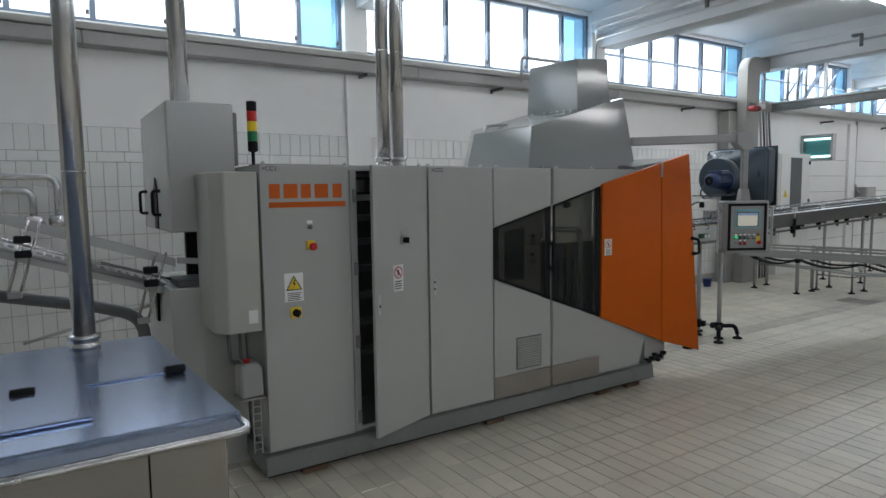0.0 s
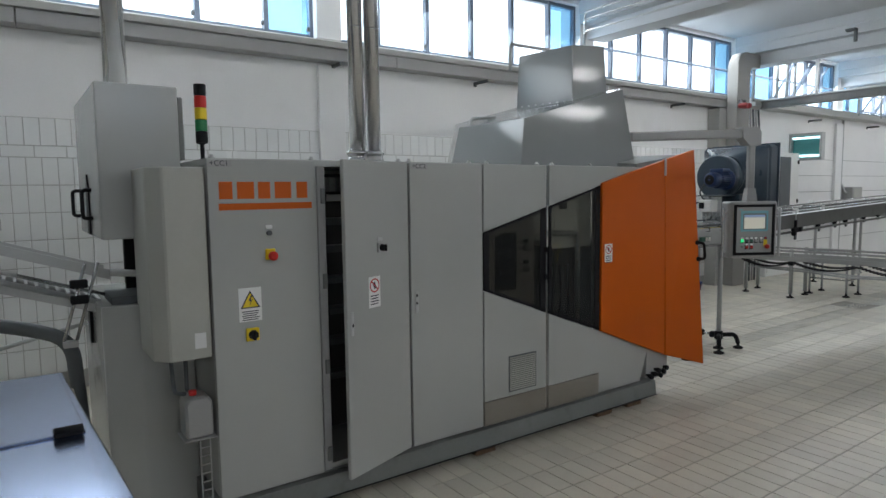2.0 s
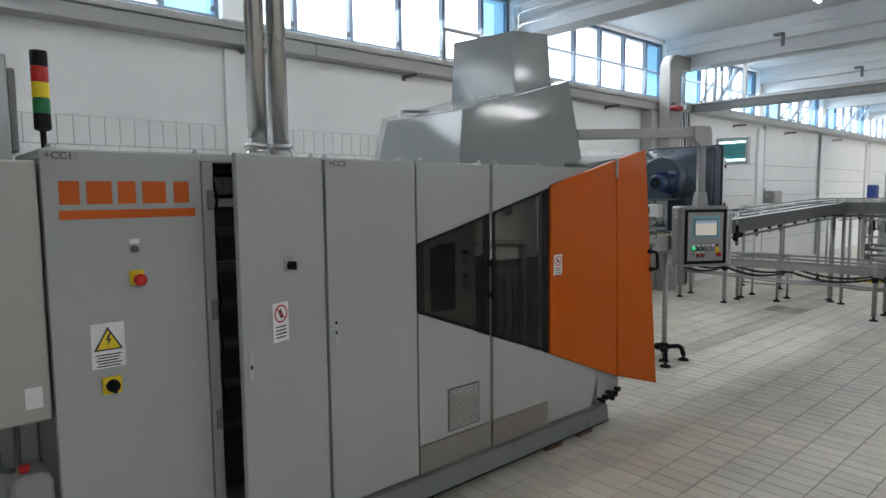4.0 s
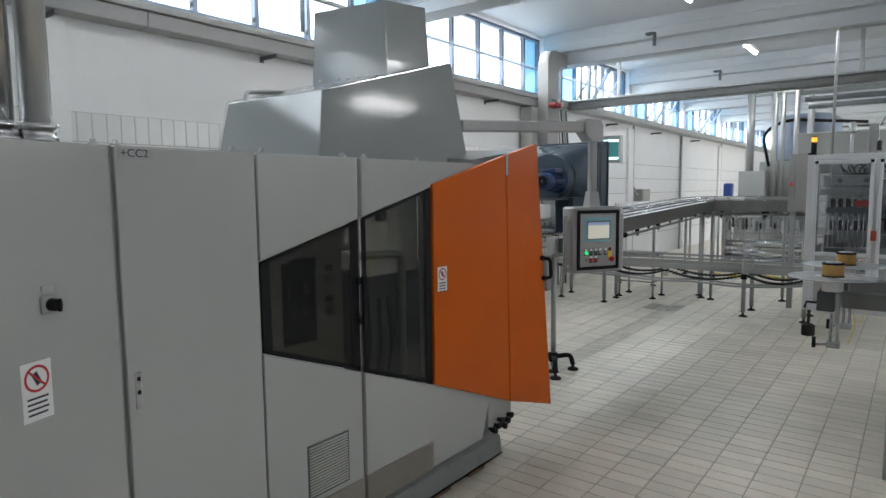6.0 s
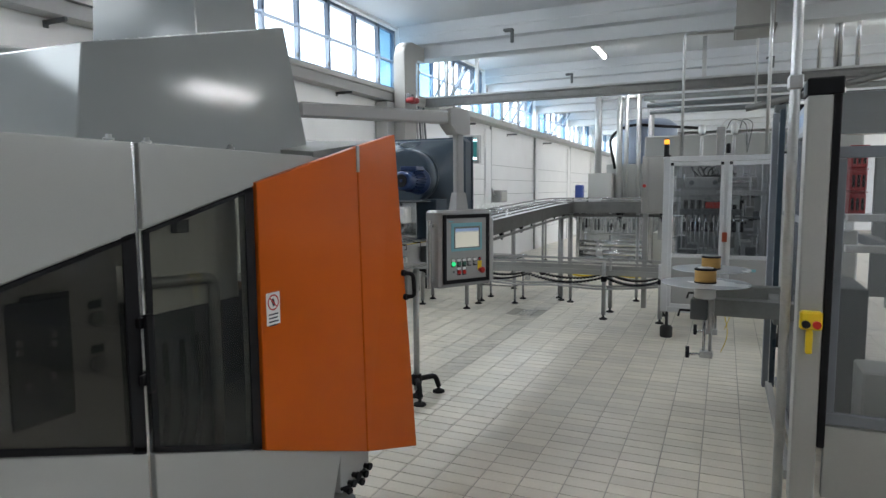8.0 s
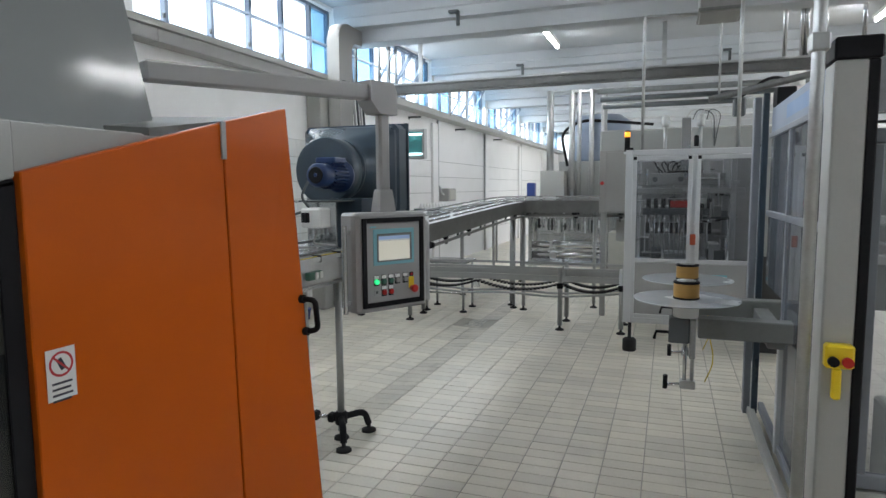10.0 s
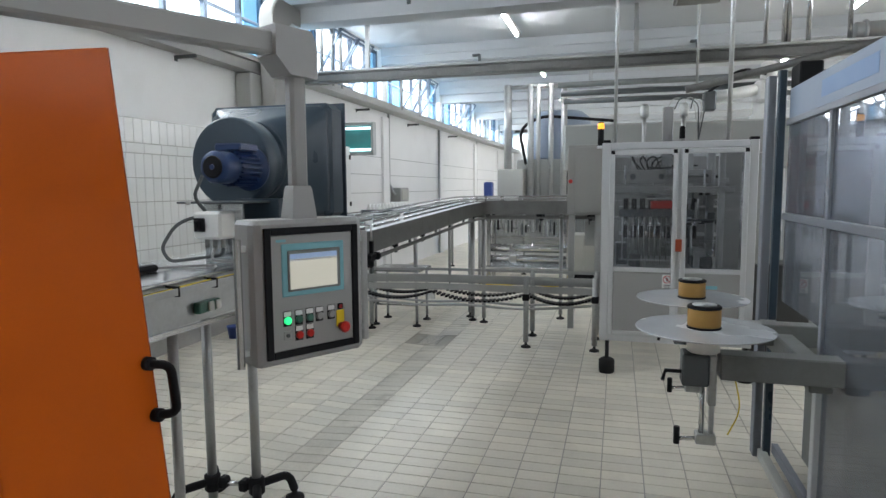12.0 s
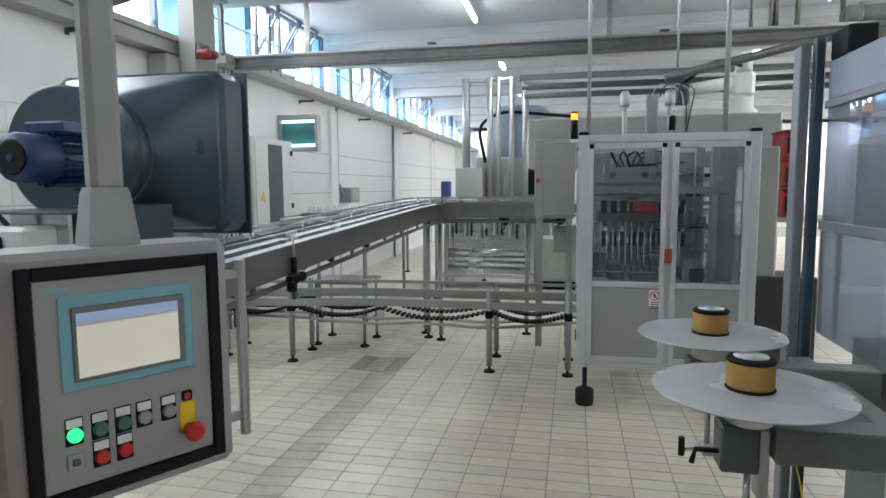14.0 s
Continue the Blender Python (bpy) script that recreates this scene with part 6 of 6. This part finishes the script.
for s in (0, 1):
    b = lathe("socket", [(0.034, 0), (0.039, 0.02), (0.039, 0.10), (0.030, 0.12)], (10.24 + 0.10 * s, 6.345, 2.645), M_CRATE, rk, Matrix.Rotation(radians(90), 4, "X"), 16)
    box("socket_neck", (10.225 + 0.10 * s, 10.255 + 0.10 * s), (6.30, 6.35), (2.665, 2.735), M_DKGREY, b, 0.006)
for k, x in enumerate((10.86, 10.95, 11.03, 11.11)):
    cb = thing("cable_bundle", (x, 6.5, 1.6), "grey cables hanging down beside the column", "cable", "cables beside the column")
    tube("cable", bend([(x, 6.53, 2.66), (x + 0.01, 6.5, 2.2), (x - 0.01 + 0.03 * k, 6.5, 1.9), (x + 0.02, 6.52, 1.5), (x + 0.02, 6.52, 0.0)], 0.2), 0.016, M_DKGREY if k % 2 else M_PANEL, cb, 8)
for x in (10.92, 11.62, 11.92, 12.18, 14.6, 15.6):
    ps = thing("perforated_strut", (x, 6.52, SILL - 0.1), "perforated steel strut in front of the windows", "strut", "window struts")
    bm = bmesh.new()
    for k in range(16):
        box_bm((x - 0.02, x + 0.02), (6.50, 6.53), (SILL - 0.10 + k * 0.06, SILL - 0.065 + k * 0.06), 0, None, bm)
        for s in (-1, 1):
            box_bm(sorted((x + s * 0.02, x + s * 0.011)), (6.50, 6.53), (SILL - 0.065 + k * 0.06, SILL - 0.04 + k * 0.06), 0, None, bm)
    part("strut", bm, M_SIDE, ps)


def tube_light(x, y, lit=True):
    t = thing("fluorescent_light", (x, y, CEIL - 0.1), "lit fluorescent batten under the ceiling", "light", "ceiling lights")
    box("batten", (x - 0.62, x + 0.62), (y - 0.04, y + 0.04), (CEIL - 0.13, CEIL - 0.08), M_WHITE, t, 0.006)
    tube("lamp", [(x - 0.59, y, CEIL - 0.152), (x + 0.59, y, CEIL - 0.152)], 0.019, M_TUBE, t, 10)
    for s in (-0.45, 0.45):
        tube("hanger", [(x + s, y, CEIL - 0.08), (x + s, y, CEIL - 0.002)], 0.006, M_GALV, t, 8)


for x in (2.3, 5.75, 9.2, 12.78, 16.2, 19.6, 23.0):
    tube_light(x, 4.34)
for x in (2.2, 5.7, 9.1, 12.75, 16.15, 19.6):
    tube_light(x, 0.2)

# small pipes along the beam
for k, (dz, r) in enumerate(((0.02, 0.013), (-0.06, 0.013), (-0.2, 0.011))):
    bp = thing("beam_conduit", (7.2, 3.0, 3.5 + dz), "thin steel conduit running along the ceiling beam", "conduit", "conduits on the beam")
    tube("conduit", bend([(7.15, 6.5, 2.9), (7.15, 6.5, 3.52 + dz), (7.15, -5.9, 3.52 + dz)], 0.06), r, M_GALV, bp, 8)
for p in PILS[3:6]:
    for y in (5.1, 1.9):
        bk = thing("beam_bracket", (p - 0.2, y, 3.4), "dark steel bracket under the beam", "bracket", "beam brackets")
        box("arm", (p - 0.22, p - 0.138), (y - 0.06, y + 0.06), (3.50, 3.53), M_DKGREY, bk)
        box("upright", (p - 0.165, p - 0.138), (y - 0.06, y - 0.02), (3.36, 3.50), M_DKGREY, bk)

# ---- far wall fittings ----
wc = thing("insect_lamp", (12.6, 6.73, 1.91), "metal-framed insect lamp with a teal screen between two lit tubes", "insect lamp")
for z in (1.91, 2.325):
    box("frame_rail", (12.53, 12.64), (6.21, 6.745), (z, z + 0.04), M_GALV, wc)
for y in (6.21, 6.705):
    box("frame_stile", (12.53, 12.64), (y, y + 0.04), (1.951, 2.324), M_GALV, wc)
box("screen", (12.60, 12.61), (6.251, 6.704), (1.951, 2.324), M_TEALGLASS, wc, 0)
M_TUBE2 = glow("lit_insect_tube", (0.75, 0.95, 1.0), 2.2)
for z in (1.985, 2.285):
    tube("lit_tube", [(12.565, 6.26, z), (12.565, 6.695, z)], 0.018, M_TUBE2, wc, 8)
for x in (14.50, 17.62, 21.4):
    cd = thing("wall_conduit", (x, 6.72, 0.5), "thin grey conduit running up the wall", "conduit", "wall conduits")
    tube("conduit", [(x, 6.72, 0.0), (x, 6.72, SILL - 0.17)], 0.02, M_GALV, cd, 8)
jb = thing("junction_box", (14.68, 6.6, 1.2), "grey junction box on the wall", "box")
box("box", (14.60, 15.02), (6.55, 6.748), (1.21, 1.45), M_PANEL, jb, 0.01)
box("lid", (14.64, 14.98), (6.535, 6.549), (1.24, 1.42), M_GREY2, jb)
tube("conduit", bend([(14.50, 6.70, 1.5), (14.52, 6.65, 1.36), (14.60, 6.65, 1.34)], 0.05), 0.018, M_GALV, jb, 8)
dcab = thing("slim_cabinet", (11.95, 6.6, 0), "white upright control cabinet with a dark glass strip", "cabinet")
box("body", (11.53, 12.53), (6.56, 6.742), (0.0, 2.03), M_WHITE, dcab, 0.008)
dd = box("door", (11.57, 12.49), (6.545, 6.559), (0.06, 2.0), M_WHITE, dcab, 0.004)
box("glass_strip", (11.86, 12.21), (6.538, 6.5445), (1.0, 1.96), M_DKGREY, dd, 0.002)
part("warning_triangle", prism_bm([(11.66, 1.30), (11.78, 1.30), (11.72, 1.42)], "xz", 6.540, 6.5445), M_YELLOW, dd)
for z in (1.2, 1.85):
    box("hinge", (12.44, 12.48), (6.53, 6.5445), (z, z + 0.06), M_BLACK, dd)
for k in range(6):
    g = thing("wall_groove", (0, 6.74, 0.5 + 0.29 * k), "horizontal joint line in the wall panelling", "joint", "wall joints", "structure")
    box("joint", (11.0, 27.9), (6.744, 6.7495), (0.5 + 0.29 * k, 0.508 + 0.29 * k), M_PANEL, g, 0)

# ---- far filling machines ----
fm = thing("filling_machine", (17.6, 4.0, 0), "far bottle filling machine with blue tank and steel pipes", "machine")
box("base", (16.6, 18.4), (3.2, 5.3), (0.0, 1.05), M_SHEET, fm, 0.02)
lathe("tank", [(0.60, 0), (0.62, 0.05), (0.62, 0.85), (0.45, 0.98)], (17.6, 4.1, 2.0), M_GUARD, fm, seg=32, label="blue-grey round tank")
box("head_frame", (17.0, 18.2), (3.4, 4.9), (1.05, 2.0), M_GREY, fm, 0.02)
box("control_box", (16.6, 17.0), (4.72, 5.22), (1.25, 1.80), M_COLUMN, fm, 0.01)
box("dark_panel", (16.9, 16.98), (3.75, 3.95), (1.3, 1.8), M_BLACK, fm)
for y, x, r in ((5.05, 16.8, 0.075), (4.60, 16.8, 0.06), (4.45, 16.8, 0.045), (4.2, 16.8, 0.05), (3.95, 16.8, 0.06)):
    tube("pipe", [(x, y, 1.05 if y < 5 else 1.8), (x, y, 3.45)], r, M_LEG, fm, 14)
tube("header_pipe", [(16.8, 5.05, 3.4), (16.8, 3.95, 3.4)], 0.04, M_LEG, fm, 12)
tube("black_hose", bend([(16.9, 4.7, 1.9), (16.9, 4.85, 2.6), (16.9, 4.4, 2.85), (16.9, 3.0, 2.7)], 0.3, 8), 0.03, M_BLACK, fm, 8)
box("blue_box", (16.2, 16.4), (5.26, 5.42), (1.26, 1.55), M_BLUEP, fm, 0.02)
box("box_stand", (16.25, 16.35), (5.30, 5.38), (0.0, 1.259), M_GALV, fm)
fl = thing("second_machine", (13.0, 1.8, 0), "grey sheet-metal machine hall behind the cage", "machine")
box("canopy", (12.6, 14.4), (0.85, 3.6), (1.65, 2.24), M_GREY, fl, 0.02)
for x, y in ((12.7, 0.95), (12.7, 2.4), (14.3, 0.95), (14.3, 2.4)):
    box("post", (x - 0.05, x + 0.05), (y - 0.05, y + 0.05), (0, 1.65), M_ALU, fl)
box("base", (12.6, 14.4), (0.85, 2.5), (0.08, 0.9), M_GREY, fl, 0.02)
for k in range(3):
    fp = thing("overhead_pipe", (15.5, 1.0, 3.1), "long steel pipe under the ceiling", "pipe", "overhead pipes")
    tube("pipe", [(15.0 + 0.5 * k, -5.9, 3.12 - 0.07 * k), (15.0 + 0.5 * k, 3.9, 3.12 - 0.07 * k)], 0.05, M_DKGREY if k else M_BASE, fp, 10)
    for y in (3.4, 0.6, -2.4):
        tube("hanger", [(15.0 + 0.5 * k, y, 3.16 - 0.07 * k), (15.0 + 0.5 * k, y, CEIL - 0.002)], 0.008, M_GALV, fp, 6)
dp = thing("diagonal_duct", (9.8, 1.2, 2.4), "galvanised duct running down to the machine", "duct")
tube("duct", [(10.95, 2.30, 2.38), (10.85, -3.5, 3.62)], 0.036, M_SIDE, dp, 14)
tube("hanger", [(10.94, 2.2, 2.40), (10.94, 2.2, CEIL - 0.002)], 0.012, M_GALV, dp, 8)
rl = thing("roll_packer_tank", (9.2, 1.55, 0), "light grey equipment cabinet beside the cage", "cabinet")
box("body", (9.55, 9.9), (1.76, 1.90), (0.85, 1.70), M_COLUMN, rl, 0.01)
# lower part shares the near-black of the cabinet interior
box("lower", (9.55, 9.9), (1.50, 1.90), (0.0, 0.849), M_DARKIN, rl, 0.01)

# drain grate
dg = thing("floor_drain", (9.95, 4.55, -0.03), "steel floor drain grate in the gutter", "drain")
box("frame", (9.80, 10.19), (4.47, 4.76), (-0.029, -0.0095), M_GUTTER, dg, 0.002)
for k in range(8):
    box("slot", (9.84 + 0.042 * k, 9.848 + 0.042 * k), (4.49, 4.74), (-0.0094, -0.0085), M_DKGREY, dg, 0)

# white handling robot over the far machines
rb = thing("handling_robot", (13.6, 1.05, 2.24), "white jointed handling robot on the machine roof", "robot")
lathe("base", [(0.20, 0), (0.20, 0.12), (0.15, 0.16), (0.15, 0.30)], (13.6, 1.05, 2.24), M_WHITE, rb)
box("shoulder", (13.42, 13.78), (0.92, 1.20), (2.52, 2.84), M_WHITE, rb, 0.05)
lathe("motor", [(0.10, 0), (0.10, 0.20), (0.07, 0.22)], (13.5, 1.05, 2.83), M_WHITE, rb)
tube("arm", [(13.5, 1.2, 2.70), (13.35, 1.75, 2.60)], 0.075, M_WHITE, rb, 14)
box("wrist", (13.27, 13.43), (1.70, 1.86), (2.43, 2.68), M_DKGREY, rb, 0.02)
tube("cable", bend([(13.4, 1.1, 2.88), (13.3, 1.4, 2.96), (13.3, 1.8, 2.67)], 0.15), 0.02, M_BLACK, rb, 8)
# red crates seen past the cage
for z in (1.15, 1.42, 1.69):
    cr = thing("red_crate", (11.7, 0.95, z), "red plastic bottle crate in a stack", "crate", "stacked crates")
    box("body", (11.5, 11.9), (0.98, 1.15), (z, z + 0.25), M_CRATE, cr, 0.015)
    for q in range(3):
        box("crate_slot", (11.497, 11.4999), (1.0 + 0.05 * q, 1.03 + 0.05 * q), (z + 0.05, z + 0.19), M_BLACK, cr, 0)
    box("rim", (11.49, 11.91), (0.97, 1.16), (z + 0.251, z + 0.267), M_CRATE, cr, 0.003)
st = thing("crate_table", (11.7, 0.95, 0), "plain steel table under the crates", "table")
box("top", (11.45, 11.95), (0.6, 1.3), (1.10, 1.149), M_GALV, st)
for x in (11.5, 11.9):
    for y in (0.65, 1.25):
        box("leg", (x - 0.02, x + 0.02), (y - 0.02, y + 0.02), (0, 1.099), M_GALV, st)

# upright conduits and a bundle duct above the tray
for y in (1.56, 1.40, 1.36, 1.19, 0.84):
    vc = thing("upright_conduit", (11.2, y, 2.82), "upright steel conduit from the tray to the ceiling", "conduit", "conduits above the tray")
    tube("conduit", [(11.2, y, 2.817), (11.2, y, CEIL - 0.002)], 0.022, M_STEEL, vc, 10)
bd = thing("overhead_duct", (10.8, 0.2, 2.9), "grey flanged duct lying over the cable tray", "duct")
tube("duct", [(11.2, 0.80, 2.893), (11.2, -5.9, 2.893)], 0.075, M_COLUMN, bd, 16)
for y in (0.72, 0.35, -0.3):
    lathe("flange", [(0.095, -0.012), (0.095, 0.012)], (11.2, y, 2.893), M_GALV, bd, "y", 18)
# fittings that fill the cage
rf = random.Random(21)
for k in range(70):
    y, z = rf.uniform(2.02, 2.93), rf.uniform(0.86, 1.62)
    x = rf.uniform(9.55, 10.1)
    m = rf.choice((M_DKGREY, M_GALV, M_PANEL, M_BLACK, M_STEEL, M_GALV))
    if k % 3 == 0:
        tube("rod", [(x, y - rf.uniform(0.05, 0.2), z), (x, y + 0.1, z)], rf.uniform(0.006, 0.014), m, cage, 8)
    elif k % 3 == 1:
        tube("rod", [(x, y, z - rf.uniform(0.05, 0.2)), (x, y, z + 0.08)], rf.uniform(0.005, 0.012), m, cage, 8)
    else:
        w, h = rf.uniform(0.02, 0.07), rf.uniform(0.02, 0.06)
        box("fitting", (x, x + 0.05), (y, y + w), (z, z + h), m, cage, 0.003)


# ---- tiles of wall and floor ----
def tile_mesh(name, w, h, d, axis, material):
    """One tile with chamfered edges, its face towards -y or +z."""
    c = 0.0022
    v = []
    for e, k in ((0, 0.0), (c, 1.0)):
        v += [(e, e, k), (w - e, e, k), (w - e, h - e, k), (e, h - e, k)]
    faces = [(4, 5, 6, 7)] + [(i, (i + 1) % 4, 4 + (i + 1) % 4, 4 + i) for i in range(4)]
    vs = [(a, -d * b if axis == "y" else k2, h2) if axis == "y" else (a, h2, d * b) for a, h2, b in v for k2 in (0,)]
    me = bpy.data.meshes.new(name)
    me.from_pydata(vs, [], faces)
    me.materials.append(material)
    return me


def tile_field(name, places, w, h, d, axis, material, parent, sizes=None):
    """Many tiles joined into one mesh."""
    c = 0.0022
    vs, fs = [], []
    for x, y, z, tw, *dip in places:
        n = len(vs)
        for e, k in ((0, 0.0), (c, 1.0)):
            for a, b in ((e, e), (tw - e, e), (tw - e, h - e), (e, h - e)):
                vs.append((x + a, y - d * k, z + b) if axis == "y" else (x + a, y + b, z + d * k - (dip[0][1 if b > h / 2 else 0] if dip else 0)))
        fs.append((n + 4, n + 5, n + 6, n + 7))
        fs += [(n + i, n + (i + 1) % 4, n + 4 + (i + 1) % 4, n + 4 + i) for i in range(4)]
    me = bpy.data.meshes.new(name)
    me.from_pydata(vs, [], fs)
    me.materials.append(material)
    ob = new(name, me)
    ob.parent = parent
    ob.matrix_parent_inverse = Matrix.Translation(-BASE[parent.name])
    tagged(ob, kind="stuff")
    return ob


rt = random.Random(7)
tiling = thing("wall_tiling", (5, WALL_Y - 0.01, 0), "white glazed upright wall tiles with dark joints", "tiles", kind="structure")
WP, ROWS = 0.0993, []
z = TILE_TOP
ROWS.append((z - 0.2, 0.1975))
z -= 0.2015
ROWS.append((z - 0.083, 0.0805))
z -= 0.0845
while z > 0.2:
    ROWS.append((z - 0.2, 0.1975))
    z -= 0.2015
near, rest = [], []
for r, (zz, hh) in enumerate(ROWS):
    x = -1.0
    step = 0.203 if hh < 0.1 else WP
    while x < 10.5 - step:
        (near if 1.0 < x < 4.8 and r < 8 and hh > 0.1 else rest).append((x, WALL_Y - 0.010, zz, step - 0.0035, hh))
        x += step
me = tile_mesh("tile", WP - 0.0035, 0.1975, 0.005, "y", M_TILE)
for k, (x, y, zz, w, hh) in enumerate(near):
    if k < 300:
        ob = new("tile", me)
        ob.location = Vector((x, y - rt.random() * 0.0008, zz)) - BASE[tiling.name]
        ob.parent = tiling
    else:
        rest.append((x, y, zz, w, hh))
for hh in sorted({q[4] for q in rest}):
    tile_field("tiles", [(q[0], q[1], q[2], q[3]) for q in rest if q[4] == hh], None, hh, 0.005, "y", M_TILE, tiling)

paving = thing("floor_tiling", (7, 3.2, 0), "beige oblong floor tiles with worn dark joints", "tiles", kind="structure")
PX, PY = 0.1015, 0.2055
near, rest = [], []
OX, OY = 0.02, 0.095
for i in range(int(X0 / PX) + 1, int(24 / PX)):
    for j in range(-29, 33):
        x, y = OX + i * PX, OY + j * PY
        dip = {21: (0.0, 0.010), 22: (0.010, 0.0)}.get(j, (0.0, 0.0)) if x > 5.6 else (0.0, 0.0)
        if 9.78 < x + PX / 2 < 10.20 and 4.40 < y + PY / 2 < 4.80:
            continue
        top = -0.006 + rt.uniform(-0.0006, 0.0006)
        (near if 6.0 < x < 8.4 and 2.6 < y < 4.2 and not any(dip) else rest).append((x, y, top, PX - 0.0032, dip))
me = tile_mesh("tile", PX - 0.0032, PY - 0.0032, 0.006, "z", M_FLOOR1)
for k, (x, y, zz, w, dip) in enumerate(near):
    if k < 300:
        ob = new("tile", me)
        ob.location = Vector((x, y, zz)) - BASE[paving.name]
        ob.parent = paving
    else:
        rest.append((x, y, zz, w, dip))
tile_field("tiles", [q for q in rest if q[4][1] == 0], None, PY - 0.0032, 0.006, "z", M_FLOOR, paving)
tile_field("gutter_tiles", [q for q in rest if q[4][1] > 0], None, PY - 0.0032, 0.006, "z", M_GUTTER, paving)
